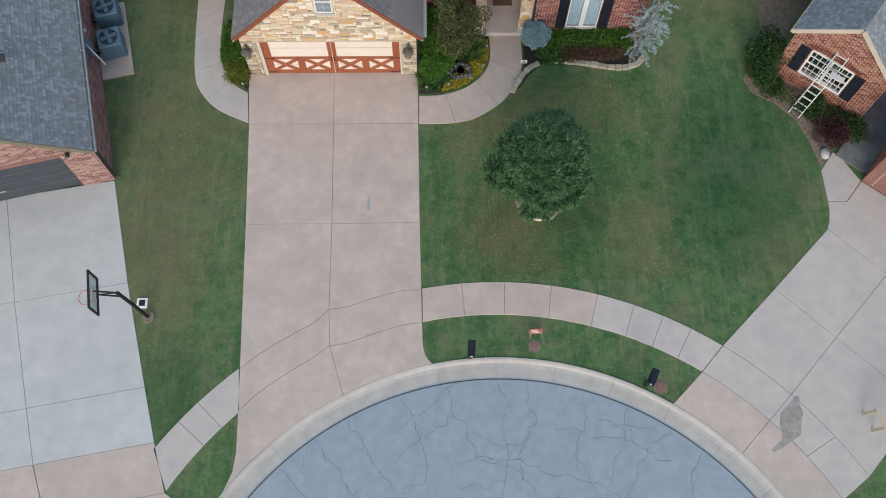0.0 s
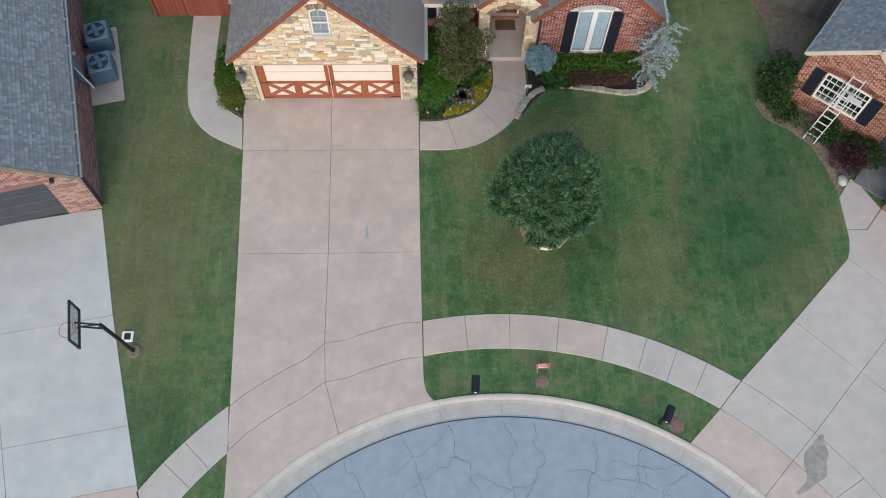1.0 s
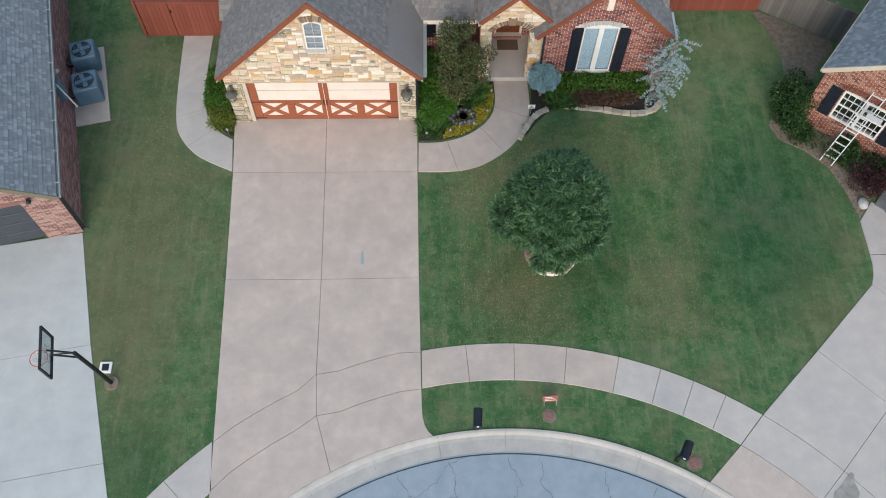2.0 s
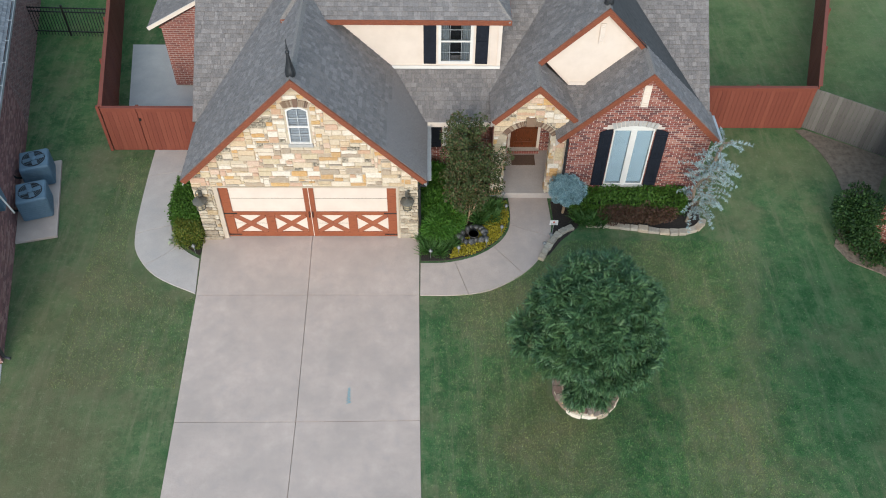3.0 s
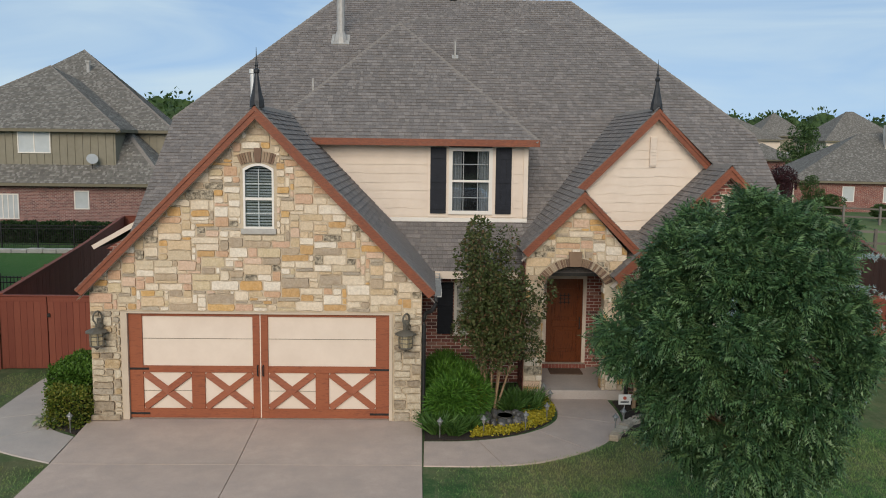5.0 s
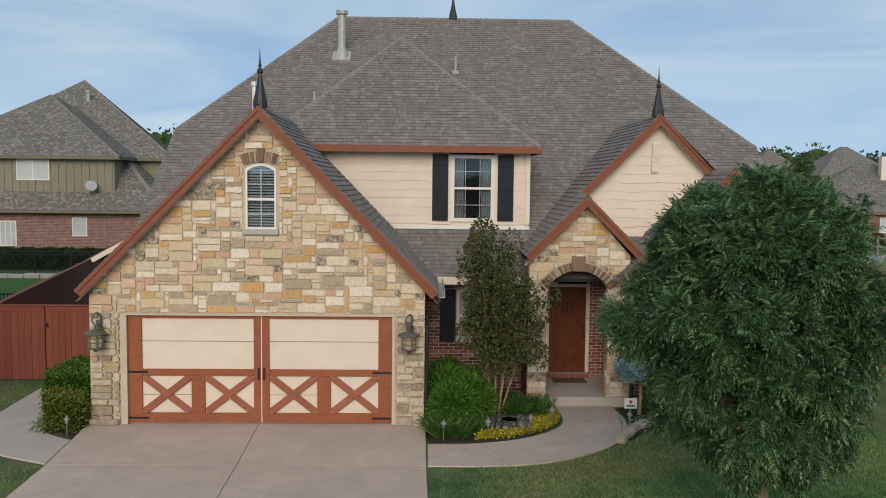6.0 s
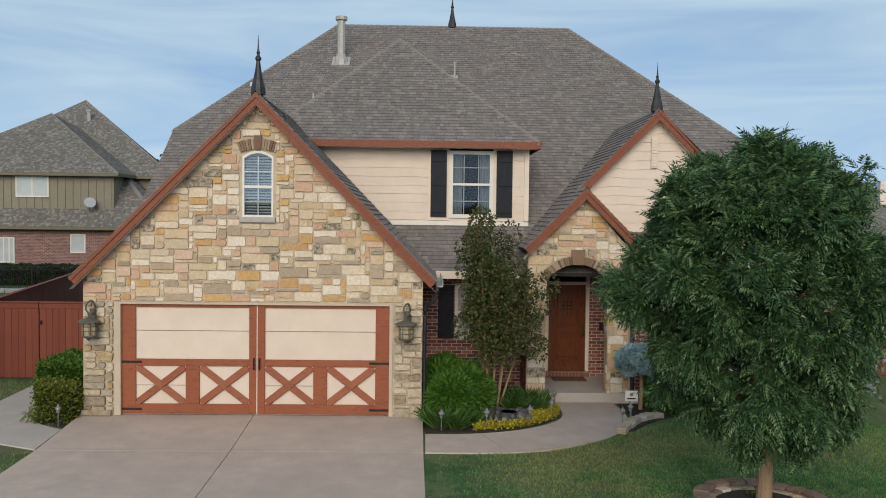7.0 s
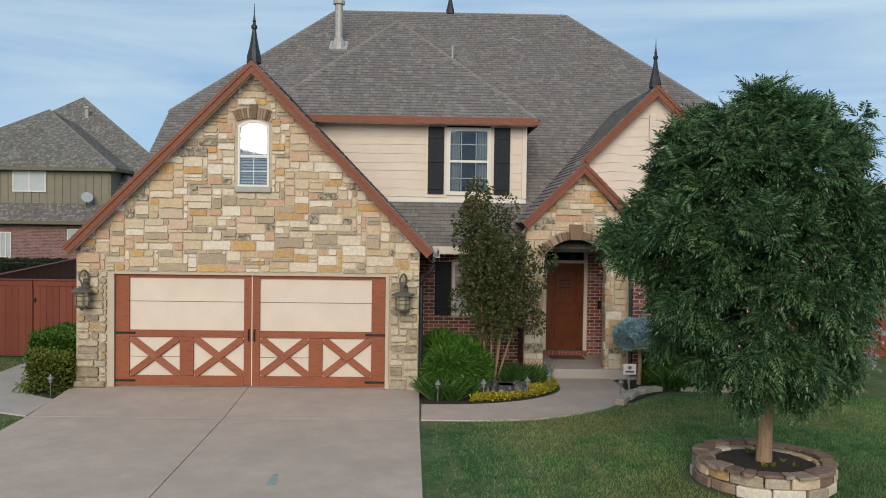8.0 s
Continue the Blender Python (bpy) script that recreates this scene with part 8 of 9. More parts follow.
def build_fences():
    random.seed(77)
    board_fence("red-stained wooden gate panels beside the garage", [(-9.88, 20.86), (-8.82, 20.86)], 1.72, M_FENCE)
    g = board_fence("red-stained wooden gate beside the garage", [(-8.80, 20.86), (-6.50, 20.86)], 1.72, M_FENCE)
    part("latch", boxbm(-8.80, -8.74, 20.80, 20.84, 1.25, 1.33), M_IRON, g, "black gate latch")
    board_fence("long red-stained privacy fence down the side yard", [(-9.88, 20.9), (-11.8, 30.5), (-14.3, 41.5)], 1.75, M_FENCE, 0.2)
    board_fence("red-stained privacy fence cross panel in the far yard", [(-14.3, 41.5), (-11.4, 42.4)], 1.75, M_FENCE, 0.2)
    board_fence("red-stained wooden fence and gate beside the brick gable", [(8.15, 22.0), (12.42, 22.0)], 1.68, M_FENCE)
    board_fence("red-stained privacy fence along the back lawn", [(19.7, 41.2), (16.5, 33.2), (12.5, 22.05)], 1.72, M_FENCE, 0.2)
    board_fence("weathered grey wooden fence joining the neighbouring house", [(12.46, 22.06), (15.3, 20.25)], 1.6, M_GREYWOOD, 0.14, False)
    iron_fence([(-11.2, 27.0), (-19.0, 27.3)])
    iron_fence([(-28.0, 43.4), (-14.6, 43.2)], 1.15)
    rail_fence("weathered two-rail ranch fence beyond the lawn", [(11.0, 45.3), (20.2, 44.8)], 1.15, (0.5, 1.1), M_OLDWOOD)
    rail_fence("weathered two-rail ranch fence of the next yard", [(20.6, 44.7), (32, 43.0)], 1.15, (0.5, 1.1), M_GREYWOOD)
    rail_fence("grey wooden rail fence along the far gardens", [(16, 71), (21, 68), (25.8, 64.2), (31.7, 60.4), (40, 55.0)], 1.2, (0.5, 1.1), M_GREYWOOD)
    bed("side_path", "grey concrete pad behind the gate", [(-10.6, 26.5), (-8.2, 26.5), (-7.2, 24.0), (-7.2, 21.2), (-9.6, 21.2)], M_CONC_GREY, 0.03)


# ---- neighbouring houses ----
def plain_window(parent, m, w, h, z, cols=2, back=None, frame_mat=None):
    """A window in a wall whose outside faces local -y, its middle at local x=0."""
    fr = bmesh.new()
    ring_frame(fr, -w / 2, w / 2, z, z + h, 0.06, -0.04, 0.02, m)
    wd = part("window", fr, frame_mat or M_WHITE, parent, "white framed window")
    for k in range(1, cols):
        x = -w / 2 + w * k / cols
        part("mullion", boxbm(x - 0.03, x + 0.03, -0.035, 0.02, z + 0.06, z + h - 0.06, m=m), frame_mat or M_WHITE, wd)
    part("pane", boxbm(-w / 2 + 0.05, w / 2 - 0.05, -0.016, -0.010, z + 0.05, z + h - 0.05, m=m), back or M_FARGLASS, wd, "window glass")
    return wd


M_FARGLASS = mat("reflecting_glass", [(0.10, 0.12, 0.14), (0.16, 0.18, 0.20)], 1.5, 0.08, 0, big=0.2)
M_SHADEGLASS = mat("drawn_shade_behind_glass", [(0.42, 0.45, 0.46), (0.5, 0.53, 0.54)], 1.5, 0.2, 0, big=0.2)


def hip_house(h, m, x0, x1, y0, y1, z_eave, pitch, wall_mat, roof_mat, over=0.4):
    """Walls with a hipped roof, in the pose m."""
    bm = bmesh.new()
    box(bm, x0, x1, y0, y1, 0, z_eave, m)
    part("wall", bm, wall_mat, h)
    a, b, c, d = x0 - over, x1 + over, y0 - over, y1 + over
    s = min(b - a, d - c) / 2
    zr = z_eave + s * pitch
    if b - a > d - c:
        r0, r1 = (a + s, (c + d) / 2, zr), (b - s, (c + d) / 2, zr)
    else:
        r0, r1 = ((a + b) / 2, c + s, zr), ((a + b) / 2, d - s, zr)
    e = z_eave
    A, B, C, D = (a, c, e), (b, c, e), (b, d, e), (a, d, e)
    if b - a > d - c:
        fl = [([A, B, r1, r0], (0, -1, 1)), ([B, C, r1], (1, 0, 1)), ([C, D, r0, r1], (0, 1, 1)), ([D, A, r0], (-1, 0, 1))]
    else:
        fl = [([A, B, r0], (0, -1, 1)), ([B, C, r1, r0], (1, 0, 1)), ([C, D, r1], (0, 1, 1)), ([D, A, r0, r1], (-1, 0, 1))]
    rot = m.to_3x3()
    for pts, out in fl:
        roof_slope([m @ Vector(p) for p in pts], rot @ Vector(out), h, roof_mat)
    f = bmesh.new()
    for p, q in ((A, B), (B, C), (C, D), (D, A)):
        beam(f, m @ (Vector(p) - Vector((0, 0, 0.10))), m @ (Vector(q) - Vector((0, 0, 0.10))), 0.05, 0.18)
    part("fascia", f, M_TANTRIM, h)


def build_left_neighbour():
    """Brick house with a slate-grey gabled roof beside the wide driveway."""
    m = pose(-10.80, 12.80, 0, 0, 0, 13.5)
    h = thing("neighbour_house", "rose brick neighbour house with a slate-grey roof", "house", (-13, 16, 0))
    y1, ze, half = 17.0, 2.55, 6.5
    L = -2 * half + 0.6
    # right flank and front wall with the garage opening
    part("side_wall", boxbm(-0.22, 0.0, 0.221, y1, 0, ze, m=m), M_BRICKFAR_P, h, "rose brick flank wall")
    fw = bmesh.new()
    for a in ((-1.05, 0.0, 0, ze), (-1.05 - 4.9, -1.05, 2.13, ze), (L, -1.05 - 4.9, 0, ze)):
        box(fw, a[0], a[1], 0.0, 0.22, a[2], a[3], m)
    top = ze + half * 0.75
    v = [m @ Vector(p) for p in ((0, 0.0, ze), (L, 0.0, ze), (L / 2, 0.0, top - 0.1))]
    w = [m @ Vector(p) for p in ((0, 0.22, ze), (L, 0.22, ze), (L / 2, 0.22, top - 0.1))]
    a, b = [fw.verts.new(p) for p in v], [fw.verts.new(p) for p in w]
    fw.faces.new(a)
    fw.faces.new(b[::-1])
    for k in range(3):
        fw.faces.new((a[k - 1], a[k], b[k], b[k - 1]))
    wall = part("front_wall", fw, M_BMORTAR, h, "rose brick garage front")
    rot = m.to_3x3()
    pl = Plane([m @ Vector(p) for p in ((-6.0, 0, 0), (0, 0, 0), (0, 0, ze), (-1.8, 0, ze + 1.30), (-6.0, 0, ze + 1.30))], rot @ Vector((0, -1, 0)))
    polys = brick_polys(pl, [(-1.05 - 4.9 + 6.0, -1.05 + 6.0, -1, 2.35)])
    vs, fs = pieces_mesh(pl, polys, -0.004, 0.012, 0, 0.003)
    raw("bricks", vs, fs, M_BRICK_T, wall, "laid rose bricks", "stuff")
    pl = Plane([m @ Vector(p) for p in ((0, 0, 0), (0, 9.5, 0), (0, 9.5, ze), (0, 0, ze))], rot @ Vector((1, 0, 0)))
    vs, fs = pieces_mesh(pl, brick_polys(pl), -0.004, 0.012, 0, 0.003)
    raw("bricks", vs, fs, M_BRICK_P, wall, "laid plum bricks", "stuff")
    for k in range(60):
        x = -1.06 - 0.0815 * k
        part("lintel_brick", boxbm(x - 0.07, x, -0.02, 0.05, 2.14, 2.34, m=m), M_BRICK_T, wall)
    door = part("garage_door", boxbm(-5.94, -1.06, 0.10, 0.15, 0.02, 2.12, m=m), M_NAVYDOOR, h, "dark grey sectional garage door")
    for k in range(4):
        part("door_section", boxbm(-5.9, -1.1, 0.075, 0.099, 0.05 + 0.52 * k, 0.54 + 0.52 * k, m=m, bevel=0.01), M_NAVYDOOR, door)
    part("handle", boxbm(-3.75, -3.45, 0.05, 0.074, 0.62, 0.66, m=m), M_GALV, door)
    o = 0.12
    e0 = ze + 0.06 - o * 0.75
    ridge = L / 2
    for sgn in (1, -1):
        ex = o if sgn > 0 else L - o
        roof_slope([m @ Vector(p) for p in ((ex, -0.25, e0), (ridge, -0.25, top), (ridge, y1, top), (ex, y1, e0))], rot @ Vector((sgn, 0, 1)), h, M_SHINGLE_BLUE)
    for p, q in (((o, -0.27, e0 - 0.08), (ridge, -0.27, top - 0.08)), ((L - o, -0.27, e0 - 0.08), (ridge, -0.27, top - 0.08))):
        part("rake_board", beambm(m @ Vector(p), m @ Vector(q), 0.04, 0.16), M_TANTRIM, h)
    g = bmesh.new()
    box(g, o - 0.02, o + 0.11, -0.25, y1, e0 - 0.10, e0 - 0.085, m)
    box(g, o + 0.095, o + 0.11, -0.25, y1, e0 - 0.085, e0 + 0.015, m)
    gt = part("gutter", g, M_GUTTER, h, "pale metal gutter")
    for k in range(14):
        part("gutter_strap", boxbm(o - 0.03, o + 0.12, 0.2 + 1.15 * k, 0.23 + 1.15 * k, e0 + 0.016, e0 + 0.03, m=m), M_GUTTER, gt)
    part("downspout", tubebm([m @ Vector(p) for p in ((o + 0.04, 0.0, e0 - 0.1), (0.06, 0.1, e0 - 0.45), (0.06, 0.1, 0.1), (0.2, 0.05, 0.04))], 0.04, 6), M_BRONZE, h)
    part("spotlight", lathe([(0.05, 0), (0.06, -0.05), (0.085, -0.12)], m @ Vector((-0.75, -0.10, 2.42)), 10), M_BRONZE, h, "round eave spotlight")
    rv = Plane_box(-13.2, 15.0, 4.2, 0.12)
    part("roof_vent", rv, M_IRON, h)
    part("service_mast", tubebm([m @ Vector(p) for p in ((0.10, 4.3, 2.1), (0.22, 4.1, 2.3), (0.7, 3.4, 1.9))], 0.025, 6), M_GALV, h, "service conduit")
    part("meter_box", boxbm(0.0, 0.16, 4.3, 4.75, 1.2, 1.9, m=m, bevel=0.02), M_BLUEAC, h, "grey-blue electric meter box")
    part("meter_dome", lathe([(0.09, 0), (0.09, 0.05), (0.03, 0.09)], m @ Vector((0.14, 4.9, 2.0)), 12), M_GUTTER, h)
    # air conditioners on a slab
    s = thing("condenser_slab", "pale concrete pad beside the neighbour's wall", "concrete pad", (-11.2, 18.5, 0))
    part("pad", boxbm(0.02, 1.17, 4.15, 7.45, 0, 0.09, m=m, bevel=0.01), M_CONC, s)
    for yy in (5.35, 6.75):
        mm = m @ pose(0.62, yy, 0.09, 0, 0, 4)
        ac = thing("air_conditioner", "blue-grey outdoor condenser with a round top fan grille", "air conditioner", mm.translation, "condensers")
        part("cabinet", boxbm(-0.42, 0.42, -0.42, 0.42, 0, 0.78, m=mm, bevel=0.04), M_BLUEAC, ac, "blue-grey cabinet")
        for k in range(9):
            for a in ((-0.40, 0.40, -0.428, -0.421), (-0.40, 0.40, 0.421, 0.428)):
                part("louvre", boxbm(a[0], a[1], a[2], a[3], 0.08 + 0.075 * k, 0.12 + 0.075 * k, m=mm), M_BLUEAC, ac)
            part("louvre", boxbm(0.421, 0.428, -0.40, 0.40, 0.08 + 0.075 * k, 0.12 + 0.075 * k, m=mm), M_BLUEAC, ac)
        # no real opening: the well's shade is a near-black disc on the lid
        part("fan_well", lathe([(0.34, 0.782), (0.34, 0.786)], mm.translation, 24), M_DARK, ac, "flat near-black disc painted as the fan well's shade")
        part("fan_hub", lathe([(0.09, 0.80), (0.09, 0.83), (0.03, 0.85)], mm.translation, 14), M_BLUEAC, ac)
        for k in range(4):
            t = 6.2832 * k / 4 + 0.5
            c = mm.translation
            part("fan_blade", beambm((c.x + 0.08 * math.cos(t), c.y + 0.08 * math.sin(t), c.z + 0.792), (c.x + 0.30 * math.cos(t), c.y + 0.30 * math.sin(t), c.z + 0.796), 0.15, 0.006), M_BLUEAC, ac)
        for r in (0.14, 0.20, 0.26, 0.32):
            c = mm.translation
            part("grille_ring", tubebm([(c.x + r * math.cos(6.2832 * k / 24), c.y + r * math.sin(6.2832 * k / 24), c.z + 0.815) for k in range(25)], 0.005, 4), M_BLUEAC, ac)
        part("hose", tubebm(smooth([mm @ Vector(p) for p in ((-0.4, -0.2, 0.3), (-0.6, -0.3, 0.45), (-0.7, -0.25, 0.7))], 4), 0.03, 6), M_IRON, ac, "black insulated line")


M_BRICK_P = mat("plum_brick", [(0.16, 0.075, 0.068), (0.27, 0.13, 0.11)], 20, 0.9, 0.4, 70, 0.006, 0.2, 2.0, None, "island", [(0.32, 0.165, 0.145), (0.24, 0.118, 0.105), (0.38, 0.225, 0.19), (0.19, 0.10, 0.095)], 0.8)
M_NAVYDOOR = mat("charcoal_door", [(0.040, 0.044, 0.052), (0.055, 0.06, 0.07)], 4, 0.5, 0.05, 40, 0.002, 0.2)


def build_right_neighbour():
    """Orange brick house turned towards the street, with a window behind a leaning ladder."""
    m = pose(12.92, 17.05, 0, 0, 0, -38.0)
    h = thing("neighbour_house", "orange brick neighbour house with a grey roof", "house", (15.5, 16.5, 0))
    rot = m.to_3x3()
    W, ze = 3.55, 2.7
    wx, ww, wz, wh = 1.62, 1.62, 0.85, 1.35
    bm = bmesh.new()
    for a in ((0, wx - ww / 2, 0, ze), (wx + ww / 2, W, 0, ze), (wx - ww / 2, wx + ww / 2, 0, wz), (wx - ww / 2, wx + ww / 2, wz + wh, ze)):
        box(bm, a[0], a[1], 0.02, 0.24, a[2], a[3], m)
    gxm, gzt = W / 2, ze + 0.82 * W / 2
    tri = [[bm.verts.new(m @ Vector((x, yy, z))) for x, z in ((0, ze), (W, ze), (gxm, gzt))] for yy in (0.02, 0.24)]
    bm.faces.new(tri[0])
    bm.faces.new(tri[1][::-1])
    for k in range(3):
        bm.faces.new((tri[0][k - 1], tri[0][k], tri[1][k], tri[1][k - 1]))
    wall = part("front_wall", bm, M_BMORTAR, h, "orange brick gable front wall")
    pl = Plane([m @ Vector(p) for p in ((0, 0.02, 0), (W, 0.02, 0), (W, 0.02, ze), (gxm, 0.02, gzt), (0, 0.02, ze))], rot @ Vector((0, -1, 0)))
    polys = brick_polys(pl, [(wx - ww / 2, wx + ww / 2, wz, wz + wh + 0.05)])
    vs, fs = pieces_mesh(pl, polys, -0.004, 0.012, 0, 0.003)
    raw("bricks", vs, fs, M_BRICK_O, wall, "laid orange bricks", "stuff")
    for k in range(24):
        t = k / 23 - 0.5
        bx = wx + t * (ww + 0.25)
        part("arch_brick", beambm(m @ Vector((bx, -0.01, wz + wh + 0.02 + 0.10 * (1 - 4 * t * t))), m @ Vector((bx + 0.06 * t, -0.01, wz + wh + 0.22 + 0.10 * (1 - 4 * t * t))), 0.058, 0.04), M_BRICK_O, wall)
    fr = bmesh.new()
    a0, a1 = wx - ww / 2, wx + ww / 2
    ring_frame(fr, a0, a1, wz, wz + wh, 0.06, 0.0, 0.07, m)
    wd = part("window", fr, M_WHITE, h, "white gridded double window")
    part("mullion", boxbm(wx - 0.05, wx + 0.05, 0.003, 0.07, wz + 0.06, wz + wh - 0.06, m=m), M_WHITE, wd)
    for k in range(1, 8):
        if k != 4:
            x = a0 + (a1 - a0) * k / 8
            part("muntin", boxbm(x - 0.011, x + 0.011, 0.02, 0.05, wz + 0.06, wz + wh - 0.06, m=m), M_WHITE, wd)
    for k in range(1, 4):
        z, hh = wz + wh * k / 4, 0.03 if k == 2 else 0.011
        for xa, xb in ((a0 + 0.06, wx - 0.05), (wx + 0.05, a1 - 0.06)):
            part("muntin", boxbm(xa, xb, 0.022, 0.048, z - hh, z + hh, m=m), M_WHITE, wd)
    p = part("pane", boxbm(a0, a1, 0.052, 0.058, wz, wz + wh, m=m), M_GLASS, wd)
    p.visible_shadow = False
    # again a sheet painted as the unlit room
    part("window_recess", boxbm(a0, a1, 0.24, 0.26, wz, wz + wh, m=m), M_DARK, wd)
    for s0, s1 in ((a0 - 0.42, a0 - 0.04), (a1 + 0.04, a1 + 0.42)):
        sh = part("shutter", boxbm(s0, s1, -0.04, -0.001, wz, wz + wh, m=m, bevel=0.006), M_NAVY, h, "black shutter")
        for k in range(12):
            part("louvre", boxbm(s0 + 0.05, s1 - 0.05, -0.052, -0.041, wz + 0.06 + 0.105 * k, wz + 0.13 + 0.105 * k, m=m), M_NAVY, sh)
    # body and roof behind
    part("side_wall", boxbm(0.0, 0.22, 0.241, 9, 0, ze, m=m), M_BRICKFAR, h)
    part("side_wall", boxbm(W - 0.22, W, 0.241, 9, 0, ze, m=m), M_BRICKFAR, h)
    o = 0.14
    e0, zt = ze + 0.12 - o * 0.82, gzt + 0.14
    for ex, sgn in ((-o, -1), (W + o, 1)):
        roof_slope([m @ Vector(p) for p in ((ex, -0.12, e0), (gxm, -0.12, zt), (gxm, 9, zt), (ex, 9, e0))], rot @ Vector((sgn, 0, 1)), h, M_SHINGLE_BLUE)
        part("rake_board", beambm(m @ Vector((ex, -0.14, e0 - 0.07)), m @ Vector((gxm, -0.14, zt - 0.07)), 0.04, 0.16), M_CASING, h, "pale rake board")
    part("fascia", beambm(m @ Vector((-o - 0.02, -0.12, e0 - 0.08)), m @ Vector((-o - 0.02, 9, e0 - 0.08)), 0.04, 0.16), M_CASING, h, "pale fascia")
    # garage wing across the court
    part("wing_wall", boxbm(4.80, 9.5, -1.92, 4, 0, ze, m=m), M_BRICKFAR, h, "orange brick wing")
    pl = Plane([m @ Vector(p) for p in ((4.80, -1.92, 0), (4.80, 1.5, 0), (4.80, 1.5, ze), (4.80, -1.92, ze))], rot @ Vector((-1, 0, 0)))
    vs, fs = pieces_mesh(pl, brick_polys(pl), -0.004, 0.012, 0, 0.003)
    raw("bricks", vs, fs, M_BRICK_O, wall, "laid orange bricks", "stuff")
    roof_slope([m @ Vector(p) for p in ((4.45, -2.2, ze), (9.8, -2.2, ze), (9.8, 1.0, ze + 2.4), (7.0, 1.0, ze + 2.4))], rot @ Vector((0, -1, 1)), h, M_SHINGLE_BLUE)
    roof_slope([m @ Vector(p) for p in ((4.45, 4.2, ze), (4.45, -2.2, ze), (7.0, 1.0, ze + 2.4), (7.0, 4.2, ze + 2.4))], rot @ Vector((-1, 0, 1)), h, M_SHINGLE_BLUE)
    part("court_slab", boxbm(W + 0.02, 4.78, -1.6, 3.0, -0.02, 0.06, m=m), mat("dark_grey_concrete", [(0.10, 0.10, 0.10), (0.17, 0.17, 0.17), (0.26, 0.255, 0.25)], 1.2, 0.9, 0.1), h, "dark mottled grey concrete court")
    # ladder leaning on the eave
    l = thing("ladder", "white aluminium extension ladder leaning on the eave", "ladder", (13.5, 15.2, 0))
    foot, head = Vector((13.52, 15.25, 0)), Vector((14.52, 16.20, 3.35))
    sdir = (rot @ Vector((1, 0, 0))).normalized()
    for s in (-0.2, 0.2):
        part("rail", beambm(foot + sdir * s, head + sdir * s, 0.03, 0.075), M_LADDER, l, "pale ladder rail")
    n = 13
    for k in range(1, n):
        p = foot.lerp(head, k / n)
        part("rung", beambm(p - sdir * 0.2, p + sdir * 0.2, 0.035, 0.03), M_LADDER, l)
    part("stabiliser", boxbm(1.75, 2.25, -0.62, -0.40, 2.20, 2.24, m=m), M_LADDER, l, "flat platform of the ladder")
    # planting
    bed("neighbour_bed", "bare soil and bark bed along the neighbour's front", [(11.9, 16.8), (12.15, 16.2), (12.9, 15.75), (13.55, 15.1), (13.9, 14.2), (14.15, 13.1), (14.7, 13.8), (15.3, 14.6), (16.0, 15.6), (13.1, 17.4), (12.3, 17.6)], M_BARKBED)
    bed("bare_patch", "bare worn soil beside the fence", smooth([(12.2, 21.9), (12.7, 20.9), (12.9, 19.6), (12.8, 18.4), (12.95, 17.5), (13.6, 18.4), (14.3, 19.6), (14.9, 20.4), (13.4, 21.4), (12.5, 21.95)], 3), M_DIRT, 0.012)
    rnd = random.Random(61)
    cl = [((rnd.uniform(12.15, 13.0), rnd.uniform(16.4, 18.3), 0), rnd.uniform(0.3, 1.2)) for _ in range(20)]
    shrub("holly_shrub", "dark green bushy shrub at the neighbour's corner", "shrub", (13.0, 16.3, 0), [((c[0], c[1], z), (0.34, 0.34, 0.34)) for c, z in cl], 8500, (0.05, 0.10), M_HOLLY, None, None, 17)
    cl = [((m @ Vector((rnd.uniform(0.1, 3.9), rnd.uniform(-0.85, -0.25), 0))).to_tuple(), rnd.uniform(0.2, 0.55)) for _ in range(26)]
    shrub("green_shrub", "low green shrubs below the neighbour's window", "shrub", (14.2, 15.2, 0), [((c[0], c[1], z), (0.30, 0.30, 0.28)) for c, z in cl], 7000, (0.05, 0.10), M_HOLLY, None, None, 18)
    cl = [((rnd.uniform(14.2, 15.1), rnd.uniform(13.8, 14.7), rnd.uniform(0.3, 0.8)), (0.3, 0.3, 0.3)) for _ in range(12)]
    shrub("purple_shrub", "dark purple-leaved shrub beside the driveway", "shrub", (14.6, 14.3, 0), cl, 3600, (0.04, 0.08), M_PURPLE, None, None, 19)
    r = bmesh.new()
    bmesh.ops.create_icosphere(r, subdivisions=2, radius=0.2, matrix=pose(14.35, 13.6, 0.1) @ Matrix.Diagonal((0.8, 1.1, 0.7, 1)))
    for v in r.verts:
        v.co += 0.03 * noise.noise_vector(v.co * 6)
    tagged(part("boulder", r, M_SILL), "pale boulder at the corner of the soil bed", "rock")
    # wooden sawhorse bench on the drive
    b = thing("sawhorse", "raw yellow lumber workbench standing on the driveway", "workbench", (14.5, 4.4, 0))
    for p, q in (((14.0, 4.3, 0.75), (15.4, 4.9, 0.75)), ((14.2, 3.8, 0.75), (15.6, 4.4, 0.75)), ((14.0, 4.3, 0.76), (14.2, 3.8, 0.76))):
        part("rail", beambm(p, q, 0.05, 0.10), M_PINE, b)
    for p in ((14.02, 4.32), (14.22, 3.80), (15.38, 4.9), (15.58, 4.4)):
        part("leg", beambm((p[0] - 0.08, p[1] + 0.02, 0), (p[0], p[1], 0.75), 0.09, 0.05, (1, 0, 0)), M_PINE, b)


